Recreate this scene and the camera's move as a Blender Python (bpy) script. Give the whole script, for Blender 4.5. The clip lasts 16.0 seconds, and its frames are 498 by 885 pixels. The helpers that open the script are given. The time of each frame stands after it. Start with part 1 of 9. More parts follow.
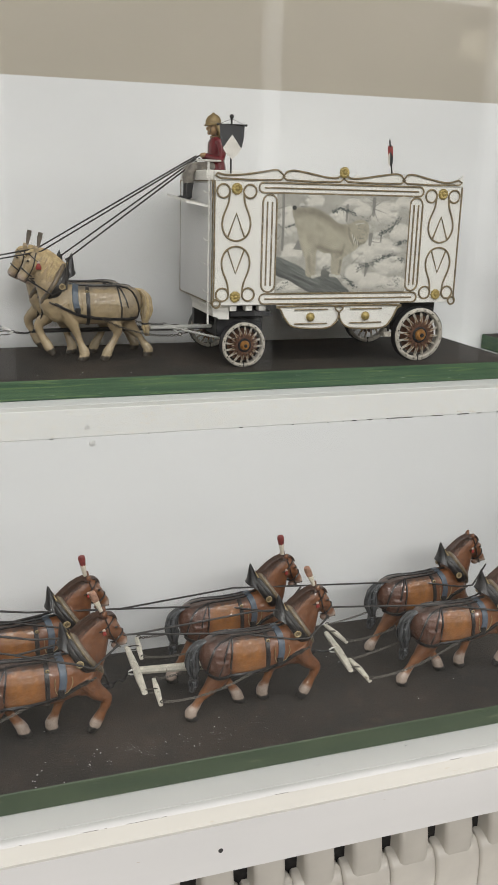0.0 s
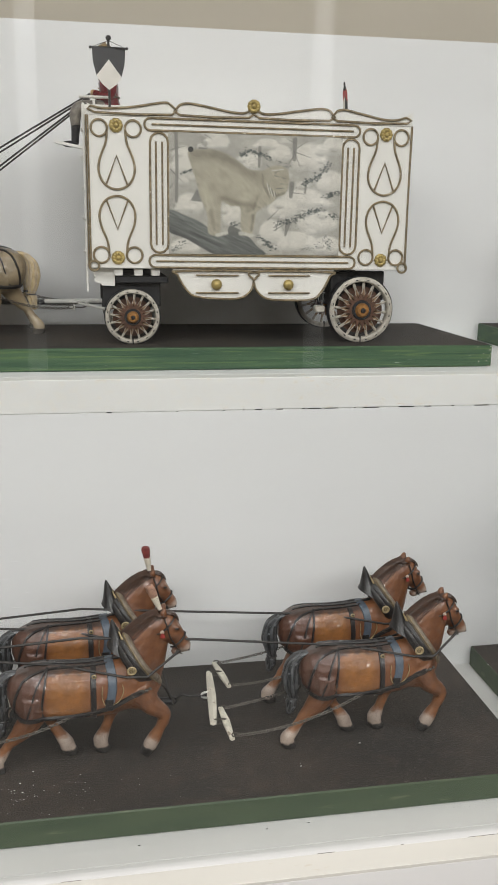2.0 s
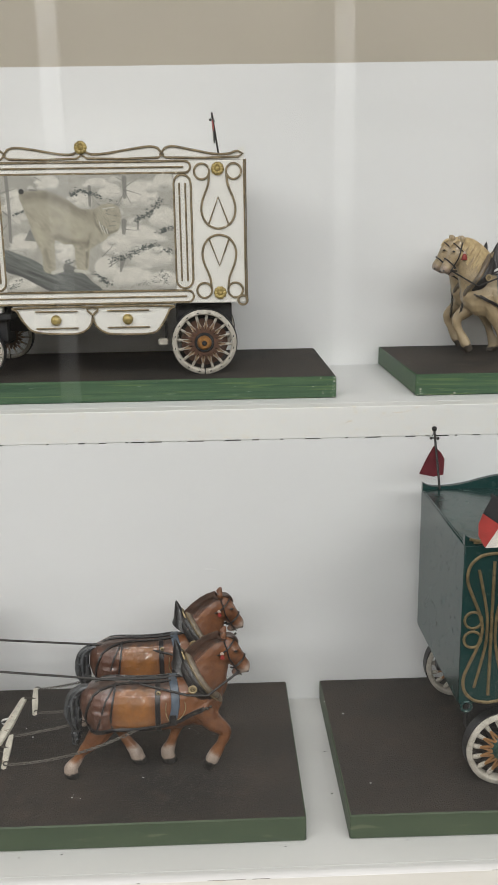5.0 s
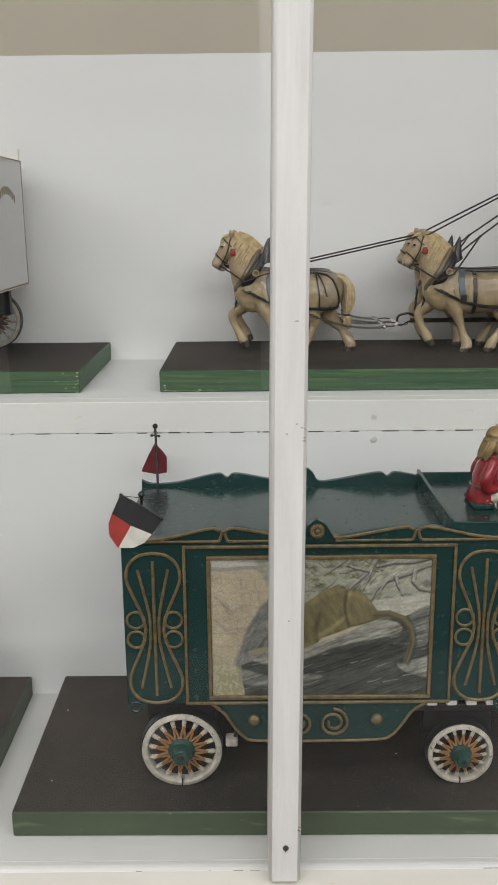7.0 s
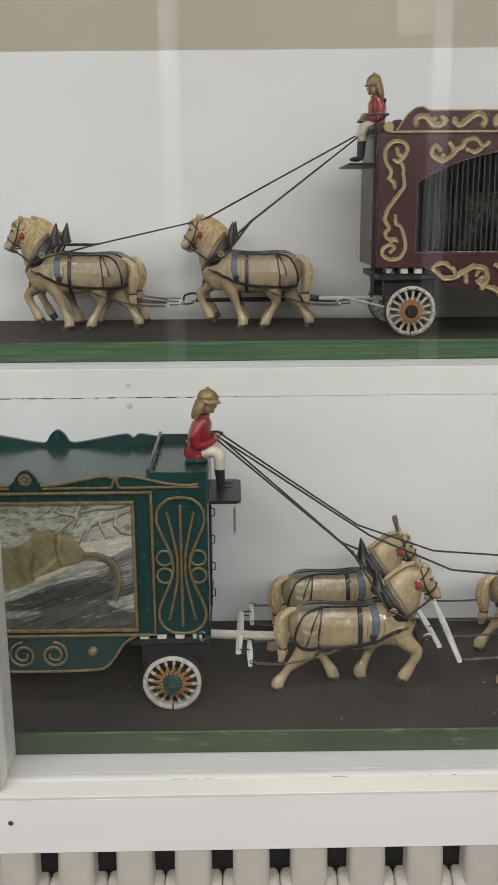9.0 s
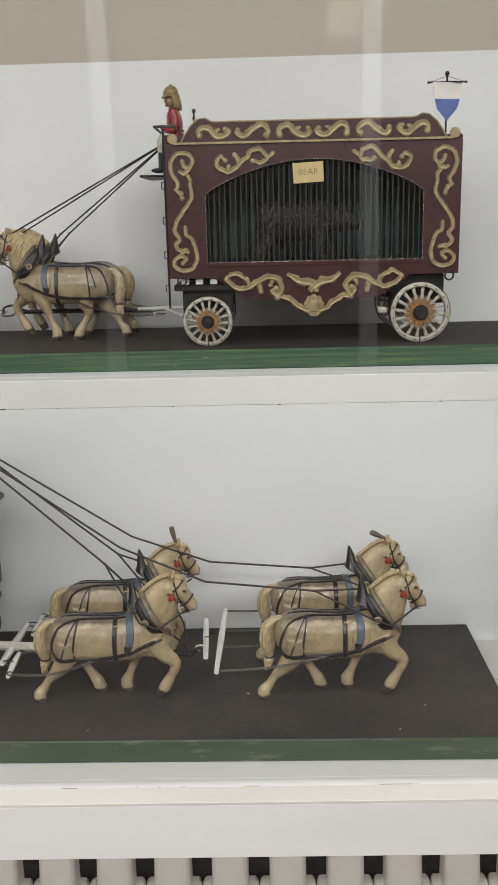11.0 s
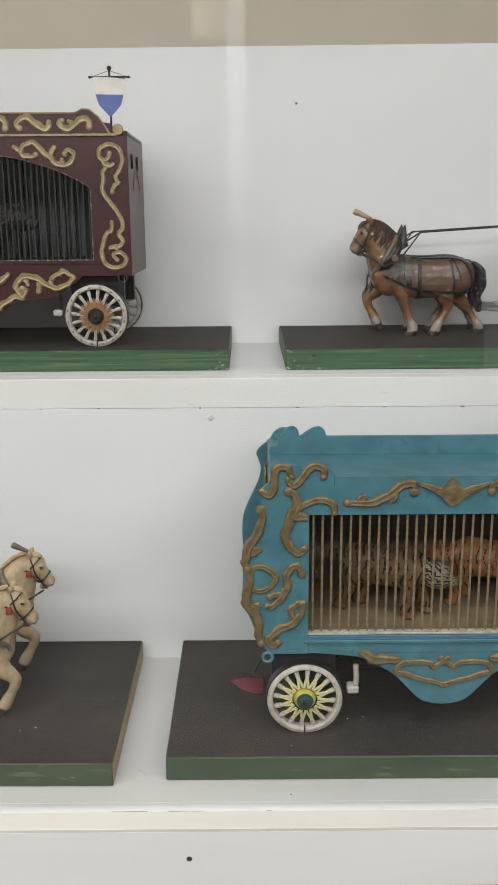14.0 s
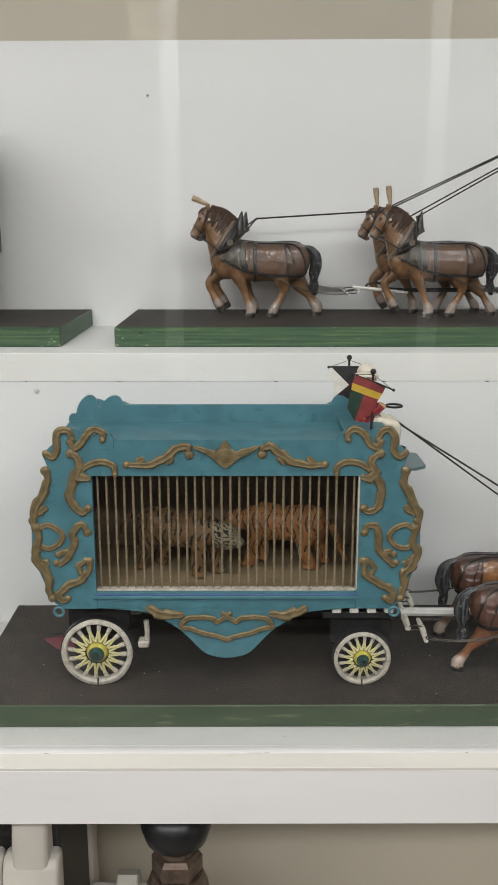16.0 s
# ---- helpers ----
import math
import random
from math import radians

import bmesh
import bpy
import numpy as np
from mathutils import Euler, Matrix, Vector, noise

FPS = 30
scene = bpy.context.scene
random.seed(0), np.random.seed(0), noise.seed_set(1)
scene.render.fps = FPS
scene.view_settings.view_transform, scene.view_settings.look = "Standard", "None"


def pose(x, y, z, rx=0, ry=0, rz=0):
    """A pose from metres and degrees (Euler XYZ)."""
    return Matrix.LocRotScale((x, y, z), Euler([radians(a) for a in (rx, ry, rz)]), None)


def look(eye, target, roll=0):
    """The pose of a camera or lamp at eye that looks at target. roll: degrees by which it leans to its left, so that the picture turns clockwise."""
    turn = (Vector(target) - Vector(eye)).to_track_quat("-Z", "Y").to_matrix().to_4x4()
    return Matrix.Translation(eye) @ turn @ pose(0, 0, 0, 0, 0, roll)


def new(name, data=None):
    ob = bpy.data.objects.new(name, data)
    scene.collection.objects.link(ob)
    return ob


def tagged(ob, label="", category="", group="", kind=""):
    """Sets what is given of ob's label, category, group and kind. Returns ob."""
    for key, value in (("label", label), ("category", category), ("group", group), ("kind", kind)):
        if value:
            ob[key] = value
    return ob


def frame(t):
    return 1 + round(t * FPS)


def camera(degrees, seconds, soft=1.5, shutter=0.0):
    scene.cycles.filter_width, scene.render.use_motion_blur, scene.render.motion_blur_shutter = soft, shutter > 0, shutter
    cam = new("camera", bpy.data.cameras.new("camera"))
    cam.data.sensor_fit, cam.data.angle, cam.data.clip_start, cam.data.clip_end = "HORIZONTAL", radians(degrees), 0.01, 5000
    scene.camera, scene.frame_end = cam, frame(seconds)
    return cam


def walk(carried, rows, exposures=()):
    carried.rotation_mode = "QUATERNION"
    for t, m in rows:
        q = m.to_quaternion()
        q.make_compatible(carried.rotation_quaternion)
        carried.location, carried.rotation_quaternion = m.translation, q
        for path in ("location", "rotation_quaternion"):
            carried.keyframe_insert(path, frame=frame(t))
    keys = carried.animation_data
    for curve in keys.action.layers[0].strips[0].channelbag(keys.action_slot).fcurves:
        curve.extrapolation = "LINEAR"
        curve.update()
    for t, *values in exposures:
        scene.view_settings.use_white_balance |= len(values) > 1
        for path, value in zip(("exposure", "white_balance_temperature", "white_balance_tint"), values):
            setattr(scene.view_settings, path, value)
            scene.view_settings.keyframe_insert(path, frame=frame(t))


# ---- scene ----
from mathutils.bvhtree import BVHTree

cam = camera(31.4, 16.0)
PATH = [
    (0, (0.159, -0.011, 1.534), (0.781, 1.81, 0.988), 1.5),
    (0.5, (0.231, 0.03, 1.522), (0.84, 1.859, 0.989), 1.7),
    (1, (0.308, 0.061, 1.526), (0.891, 1.905, 1.018), 2.0),
    (1.5, (0.414, 0.106, 1.466), (0.81, 2.014, 1.017), 1.0),
    (2, (0.494, 0.115, 1.429), (0.844, 2.028, 0.959), 0.9),
    (2.5, (0.541, 0.095, 1.425), (0.746, 2.032, 0.971), -0.0),
    (3, (0.601, 0.075, 1.433), (0.709, 2.017, 0.97), -0.7),
    (3.2, (0.622, 0.058, 1.443), (0.698, 2.001, 0.972), -0.8),
    (5.3, (0.892, 0.089, 1.471), (0.953, 2.031, 0.997), -0.9),
    (5.5, (0.933, 0.108, 1.465), (1.007, 2.051, 0.996), -0.6),
    (6, (1.025, 0.124, 1.459), (1.096, 2.068, 0.994), -0.6),
    (6.5, (1.091, 0.103, 1.464), (1.146, 2.045, 0.992), -0.9),
    (7, (1.175, 0.079, 1.472), (1.176, 2.017, 0.978), -0.5),
    (7.5, (1.249, 0.075, 1.461), (1.264, 2.013, 0.967), -0.5),
    (8, (1.322, 0.08, 1.447), (1.324, 2.02, 0.961), -0.8),
    (8.5, (1.383, 0.042, 1.46), (1.396, 1.977, 0.955), -0.8),
    (9, (1.45, -0.027, 1.455), (1.481, 1.909, 0.956), -0.4),
    (9.2, (1.477, -0.046, 1.455), (1.507, 1.89, 0.957), -0.5),
    (11.3, (1.799, -0.02, 1.467), (1.763, 1.918, 0.971), -1.2),
    (11.5, (1.828, -0.009, 1.468), (1.789, 1.929, 0.975), -1.1),
    (12, (1.898, 0.019, 1.466), (1.857, 1.957, 0.974), -1.0),
    (12.5, (1.95, 0.032, 1.467), (1.93, 1.967, 0.963), -1.1),
    (13, (1.998, 0.039, 1.467), (1.989, 1.974, 0.962), -1.0),
    (13.5, (2.082, 0.033, 1.47), (2.08, 1.971, 0.976), -0.7),
    (14, (2.159, 0.017, 1.454), (2.161, 1.956, 0.965), -0.4),
    (14.5, (2.221, -0.007, 1.438), (2.218, 1.932, 0.949), -0.4),
    (15, (2.28, -0.013, 1.434), (2.283, 1.927, 0.949), -0.3),
    (15.5, (2.316, -0.022, 1.43), (2.337, 1.918, 0.946), 0.1),
    (16, (2.38, -0.046, 1.426), (2.386, 1.897, 0.949), -0.0),
]
walk(cam, [(t, look(eye, target, roll)) for t, eye, target, roll in PATH],
     exposures=[(0, 0.02), (2.5, 0.04), (6.0, 0.03), (7.0, -0.10), (8.5, -0.09), (9.2, -0.06), (11.5, 0.01), (12.5, 0.04), (13.5, 0.09), (16.0, 0.07)])
# one soft ceiling-lit aisle between two display cases
scene.view_settings.exposure = 0.0

# ---- world and lights ----
world = bpy.data.worlds.new("world")
scene.world = world
world.use_nodes = True
world.node_tree.nodes["Background"].inputs[0].default_value = (0.80, 0.80, 0.78, 1)
world.node_tree.nodes["Background"].inputs[1].default_value = 0.05


def unseen_lamp(x, y, z, sx, sy, watts):
    data = bpy.data.lights.new("unseen_lamp", "AREA")
    data.shape, data.size, data.size_y, data.energy = "RECTANGLE", sx, sy, watts
    data.color = (1.0, 0.986, 0.996)
    ob = new("unseen_lamp", data)
    ob.location = (x, y, z)
    return ob


# the near row is an added fill, out of view, that brightens the case interior
LAMP, NEAR_FILL = 29.0, 12.0
for lx in (-0.9, 0.55, 2.0, 3.45):
    # leftmost lamps strengthened to lift the left end of the wall
    k = 1.14 if lx < 0 else 1.0
    unseen_lamp(lx, -1.20, 2.36, 1.3, 0.30, LAMP * k)
    unseen_lamp(lx, 0.05, 2.62, 1.3, 0.30, NEAR_FILL * k)


# ---- materials ----
def material(name, colour, rough=0.5, metal=0.0, var=0.12, scale=40.0, bump=0.0, coat=0.0, other=None, stretch=(1, 1, 1),
             spots=None, spot_scale=300.0, spot_at=0.68, spots2=None, spot2_scale=60.0, spot2_at=0.72, bump_scale=None, per_object=0.0):
    m = bpy.data.materials.new(name)
    m.use_nodes = True
    nt = m.node_tree
    n, link = nt.nodes, nt.links.new
    bsdf = n["Principled BSDF"]
    bsdf.inputs["Roughness"].default_value = rough
    bsdf.inputs["Metallic"].default_value = metal
    bsdf.inputs["Coat Weight"].default_value = coat
    bsdf.inputs["Coat Roughness"].default_value = 0.12
    co = n.new("ShaderNodeTexCoord")
    mp = n.new("ShaderNodeMapping")
    mp.inputs["Scale"].default_value = stretch
    link(co.outputs["Object"], mp.inputs["Vector"])

    def noise_node(s, detail=4.0):
        t = n.new("ShaderNodeTexNoise")
        t.inputs["Scale"].default_value, t.inputs["Detail"].default_value = s, detail
        link(mp.outputs["Vector"], t.inputs["Vector"])
        return t

    def mix(fac, a, b):
        x = n.new("ShaderNodeMix")
        x.data_type = "RGBA"
        if isinstance(fac, float):
            x.inputs[0].default_value = fac
        else:
            link(fac, x.inputs[0])
        for sock, c in ((x.inputs[6], a), (x.inputs[7], b)):
            if isinstance(c, tuple):
                sock.default_value = (*c, 1)
            else:
                link(c, sock)
        return x.outputs[2]

    def ramp(value, lo, hi):
        r = n.new("ShaderNodeMapRange")
        r.inputs["From Min"].default_value, r.inputs["From Max"].default_value = lo, hi
        link(value, r.inputs["Value"])
        return r.outputs["Result"]

    big, fine = noise_node(scale, 3.0), noise_node(scale * 7.0, 5.0)
    dark = tuple(c * (1 - var * 1.6) for c in colour)
    light = tuple(min(1.0, c * (1 + var)) for c in colour)
    col = mix(ramp(big.outputs[0], 0.33, 0.67), dark if other is None else other, light)
    col = mix(ramp(fine.outputs[0], 0.3, 0.7), col, mix(0.55, col, colour))
    if spots:
        col = mix(ramp(noise_node(spot_scale, 2.0).outputs[0], spot_at, spot_at + 0.03), col, spots)
    if spots2:
        col = mix(ramp(noise_node(spot2_scale, 3.0).outputs[0], spot2_at, spot2_at + 0.05), col, spots2)
    if per_object:
        info = n.new("ShaderNodeObjectInfo")
        hsv = n.new("ShaderNodeHueSaturation")
        r2 = n.new("ShaderNodeMapRange")
        r2.inputs["To Min"].default_value, r2.inputs["To Max"].default_value = 1 - per_object, 1 + per_object
        link(info.outputs["Random"], r2.inputs["Value"])
        link(r2.outputs["Result"], hsv.inputs["Value"])
        link(col, hsv.inputs["Color"])
        col = hsv.outputs["Color"]
    link(col, bsdf.inputs["Base Color"])
    rr = n.new("ShaderNodeMapRange")
    rr.inputs["To Min"].default_value, rr.inputs["To Max"].default_value = max(0.02, rough - 0.08), min(1.0, rough + 0.10)
    link(fine.outputs[0], rr.inputs["Value"])
    link(rr.outputs["Result"], bsdf.inputs["Roughness"])
    if bump:
        b = n.new("ShaderNodeBump")
        b.inputs["Strength"].default_value, b.inputs["Distance"].default_value = bump, 0.001
        link(noise_node(bump_scale or scale * 7.0, 6.0).outputs[0], b.inputs["Height"])
        link(b.outputs["Normal"], bsdf.inputs["Normal"])
    return m


# copy of the white wall paint, lightened to make up for weak light higher up
LITWHITE = material("white wall paint lightened for missing light", (0.83, 0.83, 0.825), 0.55, var=0.03, scale=5, bump=0.10, bump_scale=30, stretch=(0.5, 1, 2.0), spots2=(0.77, 0.76, 0.73), spot2_scale=26, spot2_at=0.76)
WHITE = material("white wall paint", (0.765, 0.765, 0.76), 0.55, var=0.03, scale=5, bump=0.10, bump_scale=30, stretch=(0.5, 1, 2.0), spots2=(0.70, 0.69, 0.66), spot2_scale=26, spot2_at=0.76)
TRIM = material("white trim paint", (0.645, 0.635, 0.612), 0.5, var=0.04, scale=5, bump=0.07, bump_scale=70, stretch=(0.40, 1, 2.6), spots2=(0.50, 0.43, 0.35), spot2_scale=105, spot2_at=0.765)
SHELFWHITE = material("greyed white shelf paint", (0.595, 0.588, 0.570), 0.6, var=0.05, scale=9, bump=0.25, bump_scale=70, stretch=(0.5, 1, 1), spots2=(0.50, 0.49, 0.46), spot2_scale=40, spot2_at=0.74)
STAINED = material("stained white shelf edge paint", (0.80, 0.795, 0.77), 0.45, var=0.03, scale=8, bump=0.2, bump_scale=90, stretch=(0.6, 1, 1.6),
                   spots2=(0.70, 0.635, 0.52), spot2_scale=300, spot2_at=0.625)
CREAM = material("cream painted sill", (0.560, 0.540, 0.485), 0.5, var=0.05, scale=12, stretch=(0.3, 1, 1), bump=0.15, bump_scale=140, spots2=(0.52, 0.47, 0.38), spot2_scale=90, spot2_at=0.70)
BEIGE = material("beige wall paint", (0.54, 0.49, 0.40), 0.7, var=0.04, scale=3, bump=0.1)
BEIGE2 = material("light beige wall paint", (0.54, 0.49, 0.385), 0.6, var=0.04, scale=3, bump=0.1)
PLASTER = material("white ceiling plaster", (0.78, 0.77, 0.74), 0.8, var=0.03, scale=4, bump=0.1)
FLOORMAT = material("grey floor tile", (0.14, 0.13, 0.115), 0.5, var=0.1, scale=6)
RADIATOR = material("cream radiator enamel", (0.52, 0.49, 0.43), 0.38, var=0.05, scale=20, bump=0.1, spots2=(0.5, 0.46, 0.38), spot2_scale=40, spot2_at=0.74)
GREENEDGE = material("streaked green base paint", (0.046, 0.092, 0.042), 0.5, var=0.35, scale=60, other=(0.016, 0.060, 0.030), stretch=(0.10, 1, 4.2), bump=0.4, bump_scale=260,
                     spots=(0.42, 0.48, 0.40), spot_scale=520, spot_at=0.735, spots2=(0.085, 0.145, 0.052), spot2_scale=85, spot2_at=0.57)
GREENLOW = material("dull green base paint", (0.046, 0.066, 0.034), 0.55, var=0.25, scale=40, other=(0.034, 0.058, 0.030), stretch=(0.25, 1, 1.4), bump=0.35, bump_scale=260,
                    spots=(0.26, 0.30, 0.22), spot_scale=420, spot_at=0.735, spots2=(0.095, 0.115, 0.065), spot2_scale=90, spot2_at=0.62)
RAWWOOD = material("bare wood end grain", (0.42, 0.28, 0.17), 0.7, var=0.2, scale=30, stretch=(1, 0.4, 4), bump=0.3)
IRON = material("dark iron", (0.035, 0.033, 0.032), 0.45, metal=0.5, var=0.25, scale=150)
BLACK = material("black paint", (0.018, 0.018, 0.020), 0.4, var=0.3, scale=120, bump=0.1)
STRAP = material("black harness paint", (0.020, 0.018, 0.018), 0.32, var=0.3, scale=200, spots2=(0.09, 0.075, 0.06), spot2_scale=260, spot2_at=0.66)
LEGGREY = material("grey painted trousers", (0.26, 0.235, 0.20), 0.35, var=0.3, scale=120, other=(0.10, 0.09, 0.08))
CORD = material("dark waxed cord", (0.030, 0.026, 0.024), 0.6, var=0.3, scale=300)
CHAIN = material("dull steel chain", (0.125, 0.112, 0.098), 0.5, metal=0.75, var=0.35, scale=300)
STICK = material("off-white painted stick", (0.62, 0.58, 0.49), 0.6, var=0.15, scale=120, bump=0.3, spots2=(0.30, 0.25, 0.19), spot2_scale=180, spot2_at=0.66)
DOUBLE = material("white painted stick", (0.70, 0.69, 0.65), 0.5, var=0.1, scale=120, bump=0.2, spots2=(0.30, 0.28, 0.24), spot2_scale=200, spot2_at=0.69)
GOLD = material("dull gold paint", (0.215, 0.158, 0.078), 0.42, metal=0.35, var=0.25, scale=160, bump=0.25, spots2=(0.12, 0.085, 0.04), spot2_scale=320, spot2_at=0.63)
GOLDPALE = material("pale gold paint", (0.375, 0.288, 0.155), 0.42, metal=0.3, var=0.22, scale=160, bump=0.25, spots2=(0.17, 0.12, 0.07), spot2_scale=320, spot2_at=0.64)
BRASS = material("yellow brass paint", (0.42, 0.32, 0.115), 0.35, metal=0.45, var=0.22, scale=200, bump=0.2)
WIRE = material("tarnished gilt wire", (0.25, 0.195, 0.115), 0.48, metal=0.35, var=0.35, scale=220, bump=0.2, spots2=(0.62, 0.56, 0.44), spot2_scale=240, spot2_at=0.66)
WAGONWHITE = material("white wagon enamel", (0.78, 0.76, 0.71), 0.35, var=0.035, scale=30, bump=0.12, bump_scale=160, spots2=(0.55, 0.50, 0.42), spot2_scale=90, spot2_at=0.75)
WAGONGREY = material("grey-white wagon end paint", (0.66, 0.66, 0.66), 0.4, var=0.04, scale=20, bump=0.1)
MAROON = material("dark maroon wagon enamel", (0.056, 0.0135, 0.0155), 0.34, var=0.25, scale=22, bump=0.1, bump_scale=200, spots2=(0.036, 0.010, 0.011), spot2_scale=60, spot2_at=0.6)
WGREEN = material("bottle green wagon enamel", (0.009, 0.040, 0.037), 0.24, var=0.10, scale=18, bump=0.03, bump_scale=90, coat=0.15)
TEAL = material("teal blue wagon paint", (0.063, 0.180, 0.218), 0.40, var=0.16, scale=45, bump=0.12, bump_scale=200, spots2=(0.048, 0.143, 0.176), spot2_scale=110, spot2_at=0.60)
WHEELWHITE = material("chipped dirty white wheel paint", (0.48, 0.445, 0.385), 0.5, var=0.18, scale=120, other=(0.31, 0.28, 0.23), bump=0.3, spots2=(0.20, 0.16, 0.12), spot2_scale=190, spot2_at=0.66)
SPOKEBROWN = material("dark brown wheel paint", (0.10, 0.045, 0.025), 0.45, var=0.25, scale=140)
FORKTAN = material("worn tan spoke paint", (0.33, 0.225, 0.135), 0.45, var=0.35, scale=160, other=(0.16, 0.085, 0.045))
SPOKEORANGE = material("orange wheel paint", (0.28, 0.14, 0.055), 0.45, var=0.2, scale=140)
SPOKEYELLOW = material("yellow wheel paint", (0.52, 0.45, 0.08), 0.45, var=0.15, scale=140)
HUBGREEN = material("dark green hub paint", (0.015, 0.055, 0.045), 0.3, var=0.25, scale=120)
HUBBRASS = material("copper hub", (0.45, 0.22, 0.07), 0.35, metal=0.6, var=0.2, scale=160)
TANMANE = material("straw yellow enamel", (0.49, 0.375, 0.205), 0.35, var=0.25, scale=150, other=(0.36, 0.26, 0.13), bump=0.6, bump_scale=330)
HAME = material("worn brown hame paint", (0.165, 0.130, 0.092), 0.35, var=0.3, scale=160, other=(0.075, 0.062, 0.050), bump=0.2)
DARKWALL = material("dark panelled wall paint", (0.075, 0.067, 0.056), 0.6, var=0.08, scale=3, bump=0.1)
BROWNMANE = material("dark brown enamel", (0.055, 0.028, 0.018), 0.35, var=0.3, scale=150, bump=0.6, bump_scale=330)
BLACKTAIL = material("black tail enamel", (0.020, 0.021, 0.023), 0.4, var=0.4, scale=150, bump=0.7, bump_scale=330, spots2=(0.16, 0.17, 0.18), spot2_scale=240, spot2_at=0.60)
FETLOCK = material("pale fetlock enamel", (0.44, 0.37, 0.31), 0.35, var=0.2, scale=120, other=(0.30, 0.19, 0.13), bump=0.4, bump_scale=300)
TANFETLOCK = material("cream fetlock enamel", (0.44, 0.345, 0.22), 0.35, var=0.2, scale=120, bump=0.4, bump_scale=300)
SPOKECREAM = material("pale yellow wheel paint", (0.60, 0.55, 0.28), 0.45, var=0.15, scale=140)
BLUEPAD = material("slate blue pad paint", (0.085, 0.108, 0.138), 0.38, var=0.2, scale=120)
GREYHAIR = material("grey streaked black tail enamel", (0.085, 0.088, 0.092), 0.4, var=0.4, scale=150, other=(0.022, 0.023, 0.025), bump=0.6, bump_scale=330)
SILLGREY = material("dull sill paint with pale chips", (0.10, 0.075, 0.070), 0.45, var=0.3, scale=90, spots2=(0.42, 0.40, 0.37), spot2_scale=240, spot2_at=0.55)
JOINT = material("grimy joint in white paint", (0.24, 0.225, 0.20), 0.8, var=0.3, scale=300)
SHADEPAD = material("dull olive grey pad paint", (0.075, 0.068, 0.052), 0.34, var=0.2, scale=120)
PLUMERED = material("faded red plume paint", (0.205, 0.034, 0.030), 0.6, var=0.35, scale=260, bump=0.8, bump_scale=500)
PLUMEROSE = material("faded rose plume paint", (0.37, 0.205, 0.14), 0.5, var=0.3, scale=220, bump=0.4)
REDROSE = material("red rosette paint", (0.29, 0.034, 0.028), 0.5, var=0.2, scale=200)
PLUME = material("tan plume paint", (0.42, 0.32, 0.20), 0.5, var=0.25, scale=150, bump=0.4)
PLUMEDARK = material("grey brown plume paint", (0.155, 0.125, 0.098), 0.5, var=0.25, scale=150, bump=0.4)
REDCOAT = material("glossy red coat paint", (0.27, 0.015, 0.022), 0.22, var=0.2, scale=120, coat=0.3, spots2=(0.62, 0.35, 0.3), spot2_scale=260, spot2_at=0.70)
DOLLFACE = material("old gold flesh paint", (0.40, 0.255, 0.125), 0.4, var=0.25, scale=220)
SKIN = material("flesh paint", (0.52, 0.30, 0.17), 0.4, var=0.15, scale=200)
DARKCOAT = material("dark crimson coat paint", (0.15, 0.012, 0.018), 0.25, var=0.25, scale=120, coat=0.2)
HELMET = material("old gold helmet paint", (0.27, 0.19, 0.085), 0.35, metal=0.2, var=0.25, scale=200, bump=0.3)
TROUSER = material("off-white trouser paint", (0.66, 0.60, 0.49), 0.4, var=0.15, scale=150, bump=0.3)
FLAGBLACK = material("black flag paint", (0.022, 0.022, 0.024), 0.5, var=0.25, scale=120)
FLAGWHITE = material("white flag paint", (0.72, 0.68, 0.62), 0.5, var=0.1, scale=120)
FLAGRED = material("red flag paint", (0.38, 0.045, 0.038), 0.5, var=0.15, scale=120)
FLAGDULL = material("dull red flag paint", (0.21, 0.030, 0.030), 0.5, var=0.2, scale=120)
FLAGMOSS = material("dark green flag paint", (0.014, 0.042, 0.026), 0.5, var=0.2, scale=120)
FLAGBLUE = material("blue flag paint", (0.10, 0.15, 0.40), 0.5, var=0.15, scale=120)
FLAGYELLOW = material("yellow flag paint", (0.52, 0.34, 0.035), 0.5, var=0.15, scale=120)
BURGUNDY = material("burgundy flag paint", (0.14, 0.018, 0.026), 0.45, var=0.2, scale=120)
CAGEBAR = material("slate cage bar paint", (0.045, 0.052, 0.053), 0.38, metal=0.2, var=0.3, scale=220)
CAGEDARK = material("dark cage lining", (0.022, 0.028, 0.027), 0.6, var=0.25, scale=40)
CAGESLAT = material("slate cage slat paint", (0.170, 0.195, 0.205), 0.5, var=0.2, scale=60)
TIGERTAN = material("tan carved fur", (0.165, 0.088, 0.034), 0.5, var=0.25, scale=90, other=(0.11, 0.065, 0.026), bump=0.5)
CAGEBROWN = material("brown cage lining", (0.17, 0.122, 0.078), 0.6, var=0.25, scale=40, stretch=(4, 1, 0.6))
CAGEFLOOR = material("tan cage floor", (0.26, 0.195, 0.11), 0.7, var=0.15, scale=40)
BARGOLD = material("bronze cage bar paint", (0.30, 0.235, 0.155), 0.4, metal=0.35, var=0.3, scale=220)
BEARFUR = material("black brown carved fur", (0.026, 0.020, 0.016), 0.42, var=0.4, scale=130, bump=1.0, bump_scale=420)
TIGERFUR = material("orange carved fur", (0.32, 0.135, 0.042), 0.5, var=0.2, scale=80, bump=0.4)
STRIPE = material("black stripe paint", (0.018, 0.015, 0.013), 0.8, var=0.2, scale=100)
